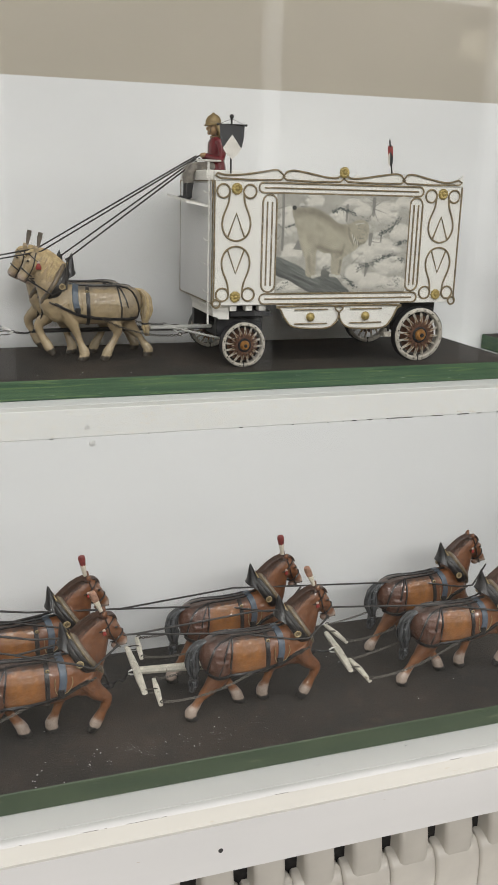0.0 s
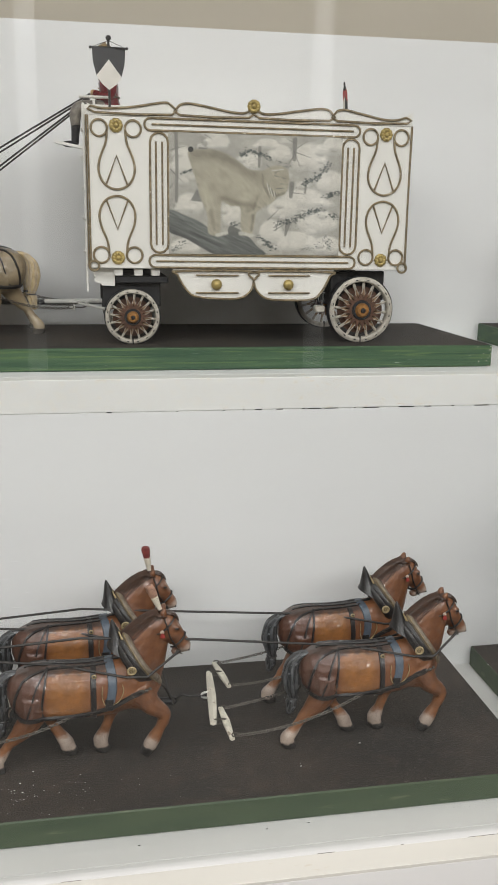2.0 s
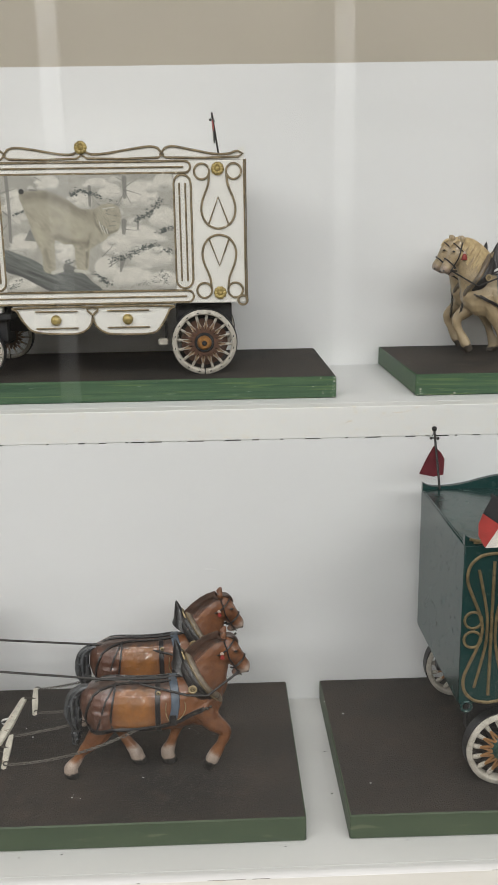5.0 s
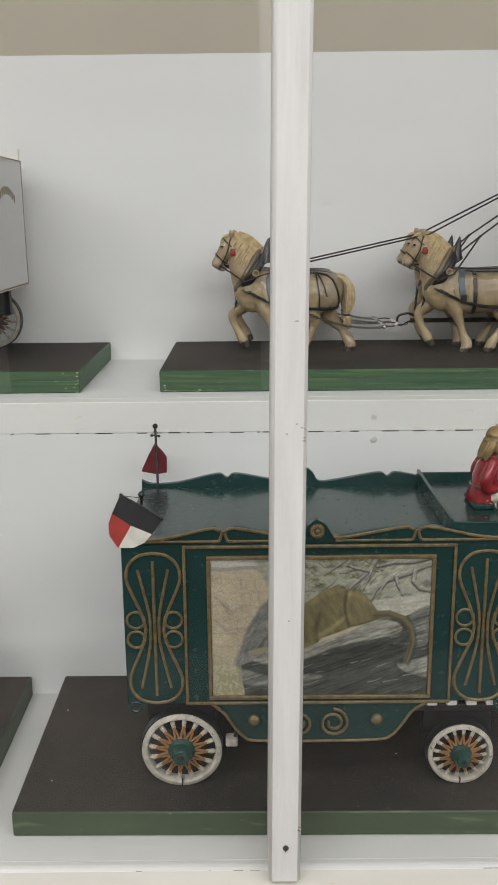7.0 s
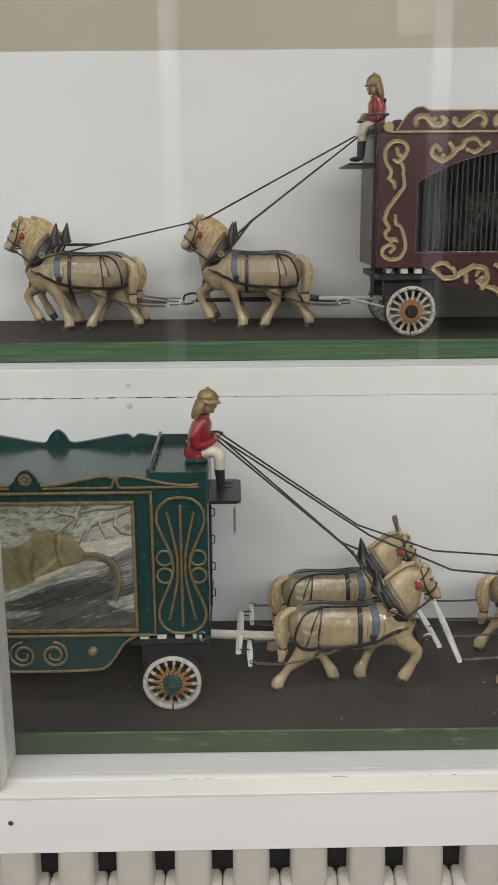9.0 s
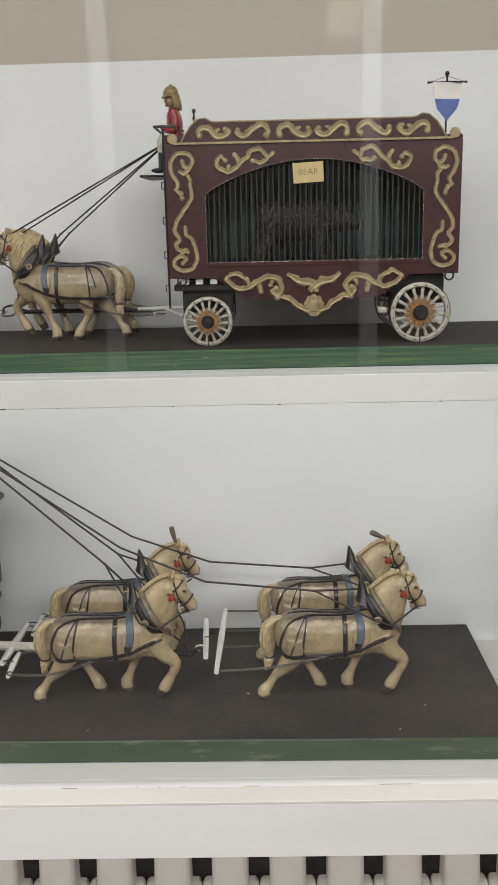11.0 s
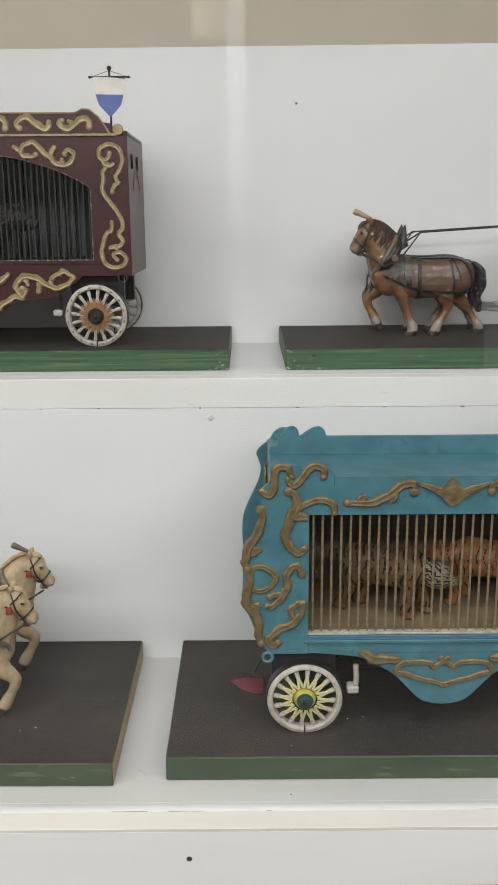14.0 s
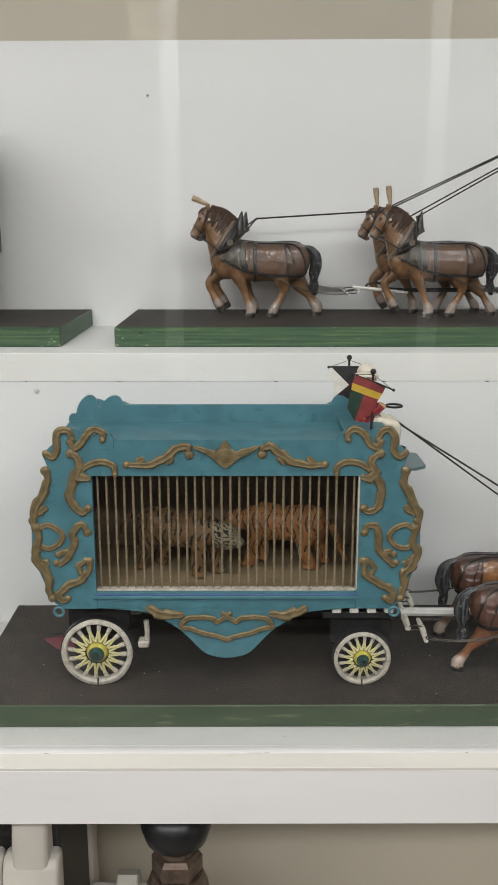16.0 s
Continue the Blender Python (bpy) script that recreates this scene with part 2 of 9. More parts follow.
TIGERPALE = material("cream carved fur", (0.27, 0.235, 0.145), 0.5, var=0.15, scale=100, bump=0.4)
SIGN = material("yellowed sign card", (0.62, 0.47, 0.22), 0.6, var=0.06, scale=60)
INK = material("brown black sign lettering", (0.075, 0.055, 0.03), 0.6, var=0.1)
BOARD = material("primed picture board", (0.45, 0.42, 0.36), 0.6, var=0.06, scale=40)
FOOTTEAL = material("grey teal board paint", (0.13, 0.20, 0.22), 0.4, var=0.15, scale=60)
KNOB = material("black valve knob", (0.014, 0.014, 0.015), 0.35, var=0.2, scale=60)
BRONZE = material("old bronze valve", (0.17, 0.125, 0.095), 0.4, metal=0.6, var=0.3, scale=70, bump=0.3)
CHIP = material("brown chipped paint", (0.20, 0.16, 0.12), 0.8, var=0.3, scale=400)
NAIL = material("dark nail hole", (0.045, 0.042, 0.04), 0.8, var=0.2)
POSTPAINT = material("brushed white post paint", (0.62, 0.61, 0.585), 0.5, var=0.05, scale=30, bump=0.35, bump_scale=160, stretch=(3, 3, 0.25), spots2=(0.50, 0.47, 0.40), spot2_scale=45, spot2_at=0.74)
POSTWHITE = material("greyed white post paint", (0.50, 0.50, 0.49), 0.5, var=0.04, scale=8)
PAPER = material("cream paper notice", (0.46, 0.425, 0.32), 0.6, var=0.04, scale=20)

# gritty road paint: brown patches, coarse grain that catches the light, a few pale crumbs ground in
ASPHALT = bpy.data.materials.new("black gritty road paint")
ASPHALT.use_nodes = True
an, al = ASPHALT.node_tree.nodes, ASPHALT.node_tree.links.new
a_co = an.new("ShaderNodeTexCoord")


def road_noise(size, detail, lo, hi, to_lo=0.0, to_hi=1.0):
    t, r = an.new("ShaderNodeTexNoise"), an.new("ShaderNodeMapRange")
    t.inputs["Scale"].default_value, t.inputs["Detail"].default_value = size, detail
    for key, value in (("From Min", lo), ("From Max", hi), ("To Min", to_lo), ("To Max", to_hi)):
        r.inputs[key].default_value = value
    al(a_co.outputs["Object"], t.inputs["Vector"])
    al(t.outputs[0], r.inputs["Value"])
    return r.outputs["Result"]


def road_mix(fac, a, b, kind="MIX"):
    x = an.new("ShaderNodeMix")
    x.data_type, x.blend_type = "RGBA", kind
    if isinstance(fac, float):
        x.inputs[0].default_value = fac
    else:
        al(fac, x.inputs[0])
    for sock, c in ((x.inputs[6], a), (x.inputs[7], b)):
        if isinstance(c, tuple):
            sock.default_value = (*c, 1)
        else:
            al(c, sock)
    return x.outputs[2]


road = road_mix(road_noise(9, 4, 0.35, 0.65), (0.0225, 0.0195, 0.0172), (0.0350, 0.0280, 0.0230))
road = road_mix(road_noise(42, 4, 0.52, 0.70), road, (0.0420, 0.0330, 0.0265))
road = road_mix(1.0, road, road_mix(road_noise(4.5, 3, 0.35, 0.65), (0.74, 0.75, 0.76), (1.42, 1.35, 1.28)), "MULTIPLY")
road = road_mix(1.0, road, road_mix(road_noise(820, 3, 0.30, 0.70), (0.50, 0.50, 0.50), (1.60, 1.58, 1.55)), "MULTIPLY")
road = road_mix(road_noise(560, 2, 0.630, 0.69, 0.0, 0.85), road, (0.135, 0.118, 0.102))
road = road_mix(road_noise(210, 3, 0.66, 0.73, 0.0, 0.6), road, (0.085, 0.072, 0.060))
ab = an["Principled BSDF"]
ab.inputs["Roughness"].default_value = 0.72
al(road, ab.inputs["Base Color"])
a_bump = an.new("ShaderNodeBump")
a_bump.inputs["Strength"].default_value, a_bump.inputs["Distance"].default_value = 0.8, 0.0022
al(road_noise(620, 4, 0.2, 0.8), a_bump.inputs["Height"])
al(a_bump.outputs["Normal"], ab.inputs["Normal"])

GLASS = bpy.data.materials.new("clear case glass")
GLASS.use_nodes = True
gn, gl = GLASS.node_tree.nodes, GLASS.node_tree.links.new
gn.remove(gn["Principled BSDF"])
clear, gloss, blend, edge, power, scale = (gn.new(k) for k in ("ShaderNodeBsdfTransparent", "ShaderNodeBsdfGlossy", "ShaderNodeMixShader", "ShaderNodeLayerWeight", "ShaderNodeMath", "ShaderNodeMath"))
clear.inputs["Color"].default_value = (0.985, 0.992, 0.987, 1)
gloss.inputs["Roughness"].default_value = 0.0
edge.inputs["Blend"].default_value = 0.5
power.operation, scale.operation = "POWER", "MULTIPLY_ADD"
power.inputs[1].default_value = 5.0
scale.inputs[1].default_value, scale.inputs[2].default_value = 0.96, 0.036
gl(edge.outputs["Facing"], power.inputs[0])
gl(power.outputs[0], scale.inputs[0])
gl(scale.outputs[0], blend.inputs[0])
gl(clear.outputs[0], blend.inputs[1])
gl(gloss.outputs[0], blend.inputs[2])
gl(blend.outputs[0], gn["Material Output"].inputs["Surface"])


# ---- geometry helpers ----
class Geo:
    """Collects faces with a material slot each, then becomes one mesh object."""

    def __init__(self, *mats):
        self.v, self.f, self.k, self.mats, self.slot = [], [], [], list(mats), 0

    def use(self, mat):
        if mat not in self.mats:
            self.mats.append(mat)
        self.slot = self.mats.index(mat)
        return self

    def add(self, verts, faces):
        b = len(self.v)
        self.v += [tuple(p) for p in verts]
        self.f += [tuple(i + b for i in f) for f in faces]
        self.k += [self.slot] * len(faces)
        return self

    def box(self, x0, x1, y0, y1, z0, z1, b=0.0008):
        lo, hi = (x0, y0, z0), (x1, y1, z1)
        b = min(b, (x1 - x0) * 0.4, (y1 - y0) * 0.4, (z1 - z0) * 0.4)
        verts, idx = [], {}
        for s in range(8):
            sg = (s & 1, s >> 1 & 1, s >> 2 & 1)
            for a in range(3):
                idx[s, a] = len(verts)
                verts.append([(hi[i] if sg[i] else lo[i]) + (0 if i == a else (-b if sg[i] else b)) for i in range(3)])
        faces = []
        for a in range(3):
            i, j = [q for q in range(3) if q != a]
            for s in (0, 1):
                base = s << a
                faces.append([idx[base | p << i | q << j, a] for p, q in ((0, 0), (1, 0), (1, 1), (0, 1))])
            for p in (0, 1):
                for q in (0, 1):
                    c = p << i | q << j
                    faces.append([idx[c, i], idx[c | 1 << a, i], idx[c | 1 << a, j], idx[c, j]])
        for s in range(8):
            faces.append([idx[s, 0], idx[s, 1], idx[s, 2]])
        return self.add(verts, faces)

    def tube(self, pts, r, n=6, closed=False, flat=1.0, flat_axis=None):
        pts = [Vector(p) for p in pts]
        m = len(pts)
        rr = r if isinstance(r, (list, tuple)) else [r] * m
        up = None
        verts, faces = [], []
        for i, p in enumerate(pts):
            if closed:
                d = pts[(i + 1) % m] - pts[i - 1]
            else:
                d = pts[min(i + 1, m - 1)] - pts[max(i - 1, 0)]
            d = d.normalized() if d.length > 1e-9 else Vector((1, 0, 0))
            if up is None:
                up = Vector((0, 1, 0)) if abs(d.y) < 0.9 else Vector((0, 0, 1))
            a = (up - d * up.dot(d)).normalized()
            up = a
            c = d.cross(a)
            for j in range(n):
                t = 2 * math.pi * j / n
                o = a * math.cos(t) * rr[i] + c * math.sin(t) * rr[i]
                if flat_axis is not None:
                    o[flat_axis] *= flat
                verts.append(p + o)
        last = m if closed else m - 1
        for i in range(last):
            for j in range(n):
                a0, a1 = i * n + j, i * n + (j + 1) % n
                b0, b1 = (i + 1) % m * n + j, (i + 1) % m * n + (j + 1) % n
                faces.append((a0, a1, b1, b0))
        if not closed:
            faces += [tuple(range(n)), tuple(range((m - 1) * n, m * n))]
        return self.add(verts, faces)

    def lathe(self, prof, n=20, o=(0, 0, 0), axis="y"):
        verts, faces = [], []
        for r, h in prof:
            for j in range(n):
                t = 2 * math.pi * j / n
                u, w = r * math.cos(t), r * math.sin(t)
                p = {"y": (u, h, w), "z": (u, w, h), "x": (h, u, w)}[axis]
                verts.append([p[i] + o[i] for i in range(3)])
        for i in range(len(prof) - 1):
            for j in range(n):
                faces.append((i * n + j, i * n + (j + 1) % n, (i + 1) * n + (j + 1) % n, (i + 1) * n + j))
        faces += [tuple(range(n)), tuple(range((len(prof) - 1) * n, len(prof) * n))]
        return self.add(verts, faces)

    def ring(self, r0, r1, y0, y1, n=36, o=(0, 0, 0)):
        verts, faces = [], []
        for r, h in ((r0, y0), (r1, y0), (r1, y1), (r0, y1)):
            for j in range(n):
                t = 2 * math.pi * j / n
                verts.append((o[0] + r * math.cos(t), o[1] + h, o[2] + r * math.sin(t)))
        for i in range(4):
            for j in range(n):
                k = (i + 1) % 4
                faces.append((i * n + j, i * n + (j + 1) % n, k * n + (j + 1) % n, k * n + j))
        return self.add(verts, faces)

    def prism(self, outline, y0, y1):
        n = len(outline)
        verts = [(u, y0, w) for u, w in outline] + [(u, y1, w) for u, w in outline]
        faces = [tuple(range(n)), tuple(range(n, 2 * n))] + [(i, (i + 1) % n, n + (i + 1) % n, n + i) for i in range(n)]
        return self.add(verts, faces)

    def ball(self, c, r, nu=12, nv=8, rot=None):
        r = r if isinstance(r, (list, tuple)) else (r, r, r)
        verts, faces = [], []
        for i in range(nv + 1):
            ph = math.pi * i / nv
            for j in range(nu):
                t = 2 * math.pi * j / nu
                p = Vector((r[0] * math.sin(ph) * math.cos(t), r[1] * math.sin(ph) * math.sin(t), r[2] * math.cos(ph)))
                if rot:
                    p = rot @ p
                verts.append(p + Vector(c))
        for i in range(nv):
            for j in range(nu):
                faces.append((i * nu + j, i * nu + (j + 1) % nu, (i + 1) * nu + (j + 1) % nu, (i + 1) * nu + j))
        return self.add(verts, faces)

    def loft(self, sections, n=16):
        """sections: centre, first half-axis vector, second half-axis vector."""
        verts, faces = [], []
        for c, a, b in sections:
            c, a, b = Vector(c), Vector(a), Vector(b)
            verts += [c + a * math.cos(2 * math.pi * j / n) + b * math.sin(2 * math.pi * j / n) for j in range(n)]
        for i in range(len(sections) - 1):
            for j in range(n):
                faces.append((i * n + j, i * n + (j + 1) % n, (i + 1) * n + (j + 1) % n, (i + 1) * n + j))
        faces += [tuple(range(n)), tuple(range((len(sections) - 1) * n, len(sections) * n))]
        return self.add(verts, faces)

    def mesh(self, name, sharp=40):
        me = bpy.data.meshes.new(name)
        me.from_pydata(self.v, [], self.f)
        for m in self.mats:
            me.materials.append(m)
        me.polygons.foreach_set("material_index", self.k)
        bm = bmesh.new()
        bm.from_mesh(me)
        bmesh.ops.remove_doubles(bm, verts=bm.verts, dist=1e-6)
        bmesh.ops.recalc_face_normals(bm, faces=bm.faces)
        bm.to_mesh(me)
        bm.free()
        me.shade_smooth()
        me.set_sharp_from_angle(angle=radians(sharp))
        return me

    def obj(self, name, parent=None, label="", loc=None, sharp=40):
        ob = new(name, self.mesh(name, sharp))
        if parent:
            ob.parent = parent
        if loc:
            ob.location = loc
        if label:
            ob["label"] = label
        return ob


def thing(name, label, category, loc=(0, 0, 0), group=""):
    ob = new(name)
    ob.empty_display_size = 0.02
    ob.location = loc
    return tagged(ob, label, category, group)


def curve(pts, k=6, closed=False):
    """A smooth line through points."""
    P = [Vector(p) for p in pts]
    n, out = len(P), []
    for i in range(n if closed else n - 1):
        if closed:
            a, b, c, d = P[i - 1], P[i], P[(i + 1) % n], P[(i + 2) % n]
        else:
            a, b, c, d = P[max(i - 1, 0)], P[i], P[i + 1], P[min(i + 2, n - 1)]
        for j in range(k):
            t = j / k
            out.append(0.5 * (2 * b + (c - a) * t + (2 * a - 5 * b + 4 * c - d) * t * t + (3 * b - a - 3 * c + d) * t ** 3))
    if not closed:
        out.append(P[-1])
    return out


def flat(pts, y=0.0):
    return [(p[0], y, p[1]) for p in pts]


def outline(pts, k=6):
    return [(p.x, p.y) for p in curve([(u, w, 0) for u, w in pts], k, True)]


def mirror(pts, cx):
    return [(2 * cx - p[0], p[1]) for p in pts]


def circle(cx, cz, r, y=0.0, n=18, a0=0.0, a1=360.0, rz=None):
    rz = rz or r
    return [(cx + r * math.cos(radians(a0 + (a1 - a0) * i / n)), y, cz + rz * math.sin(radians(a0 + (a1 - a0) * i / n))) for i in range(n + 1)]


def scroll_line(g, pts, r, y=-0.001, k=6, n=7, taper=0.45, flatten=0.7, leafy=False):
    """A raised carved line, thick in the middle and fine at the ends, with a curl ball at each end and, if leafy, leaf tips along it."""
    line = curve(flat(pts, y), k)
    m = len(line)
    rad = [r * (taper + (1 - taper) * math.sin(math.pi * i / (m - 1)) ** 0.6) for i in range(m)]
    g.tube(line, rad, n, flat=flatten, flat_axis=1)
    for e in (line[0], line[-1]):
        g.ball(e, (r * 0.95, r * 0.8, r * 0.95), 8, 5)
    if leafy:
        for i in range(4, m - 4, 5):
            d = (line[i + 1] - line[i - 1]).normalized()
            side = Vector((-d.z, 0, d.x)) * (1 if (i // 5) % 2 else -1)
            a = line[i] + side * rad[i] * 0.5
            g.tube([a - d * r * 0.4, a + side * r * 0.75, a + side * r * 1.15 + d * r * 1.1], [r * 0.62, r * 0.50, r * 0.12], 6, flat=0.6, flat_axis=1)
    return g


# ---- the case: walls, shelves, sill, post, glass ----
XL, XR = -0.75, 3.75          # ends of the display case
LOW, UPP = 0.905, 1.270       # shelf tops
BT = 0.026                    # thickness of the display bases
LTOP, UTOP = LOW + BT, UPP + BT


def structure(g, name, label, category="wall", sharp=40):
    return tagged(g.obj(name, sharp=sharp), label, category, kind="structure")


structure(Geo(LITWHITE).prism([(XL, UPP - 0.02), (XR, UPP - 0.02), (XR, 1.7000), (1.45, 1.6880), (XL, 1.6800)], 1.372, 1.392), "wall_upper_back", "white painted back board of the upper shelf")
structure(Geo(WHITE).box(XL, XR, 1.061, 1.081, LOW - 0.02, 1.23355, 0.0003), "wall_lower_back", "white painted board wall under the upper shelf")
structure(Geo(WHITE).box(XL, XR, 1.084, 1.3718, UPP - 0.02, UPP, 0.001), "shelf_upper", "white painted upper display shelf", "shelf")
structure(Geo(STAINED).box(XL, XR, 1.0614, 1.0838, 1.2338, UPP, 0.0008), "trim_upper_shelf_edge", "white painted shelf edge board flecked with brown stains", "trim")
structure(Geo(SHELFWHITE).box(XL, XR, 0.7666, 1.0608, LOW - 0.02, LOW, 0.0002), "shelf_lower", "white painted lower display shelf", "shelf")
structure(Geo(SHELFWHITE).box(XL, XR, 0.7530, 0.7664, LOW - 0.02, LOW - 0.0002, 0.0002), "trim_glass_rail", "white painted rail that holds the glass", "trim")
structure(Geo(CREAM).box(XL, XR, 0.7277, 0.7529, LOW - 0.0035, LOW, 0.0004), "trim_sill", "cream painted sill strip with worn edge", "trim")
structure(Geo(TRIM).box(XL, XR, 0.7278, 0.748, 0.8410, LOW - 0.0036, 0.0003), "trim_front_board", "white painted front board under the sill", "trim")
structure(Geo(TRIM).box(XL - 0.02, XL - 0.0005, 0.728, 1.392, 0.8410, 2.2, 0.001), "wall_case_west", "white painted end board of the case")
structure(Geo(TRIM).box(XR + 0.0005, XR + 0.02, 0.728, 1.392, 0.8410, 2.2, 0.001), "wall_case_east", "white painted end board of the case")

# dark open stretches of the crack under the shelf edge
rng = random.Random(5)
g = Geo(NAIL)
x = XL
while x < XR:
    worn = 0.62 < x < 1.42
    w = rng.uniform(0.002, 0.020) if worn else rng.uniform(0.001, 0.006)
    g.box(x, x + w, 1.0606, 1.063, 1.23335, 1.23335 + rng.uniform(0.0006, 0.0012), 0.0002)
    x += w + (rng.uniform(0.003, 0.030) if worn else rng.uniform(0.03, 0.16))
tagged(g.obj("trim_crack"), "dark broken crack under the shelf edge", "crack", kind="structure")

# broken dark joint between the glass rail and the sill
g = Geo(JOINT)
x = XL
while x < XR:
    w = rng.choice((0.002, 0.003, 0.005, 0.009, 0.016, 0.034))
    g.box(x, x + w, 0.75285, 0.75285 + rng.uniform(0.00015, 0.0006), LOW - 0.001, LOW + 0.00015, 0.00005)
    x += w + rng.choice((0.003, 0.006, 0.02, 0.06, 0.12, 0.20))
tagged(g.obj("trim_sill_joint"), "broken dark joint along the sill", "crack", kind="structure")

# short raised cracks in the old brushwork of the lower board
g = Geo(WHITE)
for i in range(150):
    x, z, w = rng.uniform(0.0, 3.0), rng.uniform(0.95, 1.225), rng.choice((0.003, 0.006, 0.010, 0.016))
    dip = rng.uniform(-0.0006, 0.0006)
    g.tube([(x, 1.0610, z), (x + w * 0.4, 1.0609, z + dip), (x + w, 1.0610, z + dip * 0.4)], [0.0002, 0.00045, 0.0002], 5)
tagged(g.obj("trim_paint_cracks"), "short raised cracks in the white board paint", "crack", kind="structure")

# screw heads and nail holes
for sx, sz, sy in ((0.312, 1.246, 1.0618), (0.318, 1.225, 1.0608), (1.318, 1.250, 1.0618), (1.318, 1.224, 1.0608), (2.114, 1.222, 1.0608), (2.52, 1.247, 1.0618)):
    g = Geo(TRIM)
    g.lathe([(0.0001, -0.0010), (0.0032, -0.0009), (0.0042, 0.0006), (0.0042, 0.002)], 14)
    g.use(SHELFWHITE).box(-0.0022, 0.0022, -0.0013, -0.0007, -0.0004, 0.0004, 0.0001).box(-0.0004, 0.0004, -0.0013, -0.0007, -0.0022, 0.0022, 0.0001)
    tagged(g.obj("screw_head", loc=(sx, sy, sz)), "white painted cross-head screw in the board", "screw", "screws in the case")
for sx, sy, sz, r in ((0.392, 0.7278, 0.870, 0.0030), (1.225, 0.7278, 0.876, 0.0030), (2.101, 0.7278, 0.872, 0.0030), (2.232, 1.3718, 1.615, 0.0019), (2.062, 1.3718, 1.555, 0.0008)):
    g = Geo(NAIL)
    g.lathe([(0.0001, -0.0006), (r * 0.8, -0.0005), (r, 0.0003), (r, 0.004)], 10)
    tagged(g.obj("nail", loc=(sx, sy, sz)), "dark nail head in white painted wood", "nail", "nails in the case")

# front post
g = Geo(POSTPAINT).box(1.1895, 1.2170, 0.734, 0.797, LOW + 0.0015, 2.2, 0.0028)
g.v = [(x + (z - 0.94) * 0.0075, y, z) for x, y, z in g.v]
post = tagged(g.obj("post"), "white painted square wooden post standing on the sill", "post", kind="structure")
g = Geo(NAIL).lathe([(0.0001, -0.0008), (0.0024, -0.0006), (0.0028, 0.0004)], 9, (1.2040, 0.7338, 0.943))
g.box(1.2035, 1.2045, 0.7333, 0.7345, 0.939, 0.9465, 0.0002)
g.obj("nail", post, "dark rusted nail head")
g = Geo(CHIP)
for q in range(13):
    px, pz = rng.choice((rng.uniform(1.192, 1.219), rng.gauss(1.2155, 0.0012))), rng.choice((rng.gauss(1.311, 0.009), rng.gauss(0.960, 0.005), rng.uniform(0.93, 1.65)))
    w = rng.uniform(0.0003, 0.0011) * (1.6 if rng.random() < 0.2 else 1)
    px += (pz - 0.94) * 0.0075
    g.box(px - w, px + w, 0.7337, 0.7345, pz - 0.0003, pz + 0.0003, 0.0001)
g.obj("chip", post, "small brown chips in the white paint")

for gx0, gx1, nm in ((XL + 0.002, 1.1965, "window_1"), (1.2145, XR - 0.002, "window_2")):
    w = Geo(GLASS).box(gx0, gx1, 0.7575, 0.7615, LOW - 0.004, 2.2, 0.0003)
    ob = tagged(w.obj(nm), "clear sliding glass pane of the display case", "glass", kind="structure")

# ---- the room round it ----
structure(Geo(BEIGE).box(-2.6, 5.6, 1.47, 1.57, -0.1, 2.72, 0.001), "wall_north", "beige painted wall behind the display case")
structure(Geo(DARKWALL).box(-2.6, 5.6, -1.66, -1.56, -0.1, 2.20, 0.001), "wall_south", "dark panelled lower wall across the aisle")
structure(Geo(TRIM).box(-2.6, 5.6, -1.66, -1.56, 2.2005, 2.72, 0.001), "wall_south_upper", "white painted upper wall across the aisle")
structure(Geo(BEIGE2).box(-2.7, -2.6005, -1.66, 1.57, -0.1, 2.72, 0.001), "wall_west", "beige painted end wall")
structure(Geo(BEIGE2).box(5.6005, 5.7, -1.66, 1.57, -0.1, 2.72, 0.001), "wall_east", "beige painted end wall")
structure(Geo(FLOORMAT).box(-2.7, 5.7, -1.66, 1.57, -0.2, -0.1005, 0.001), "floor", "grey floor of the aisle", "floor")
structure(Geo(PLASTER).box(-2.7, 5.7, -1.66, 1.57, 2.7205, 2.82, 0.001), "ceiling", "white plaster ceiling", "ceiling")
structure(Geo(BEIGE2).box(-2.6, 5.6, 1.10, 1.12, -0.1, 0.88, 0.001), "wall_under_case", "beige wall below the display case")
for px in (-0.55, 0.33, 1.25, 2.13, 3.01, 3.89):
    structure(Geo(POSTWHITE).box(px - 0.03, px + 0.03, -1.5595, -1.51, 0.9, 2.7195, 0.002), "trim_post", "white painted post of the facing display case", "trim")
structure(Geo(PAPER).box(1.990, 2.112, -1.5592, -1.556, 2.016, 2.122, 0.0005), "trim_notice", "cream paper notice on the facing wall", "notice")

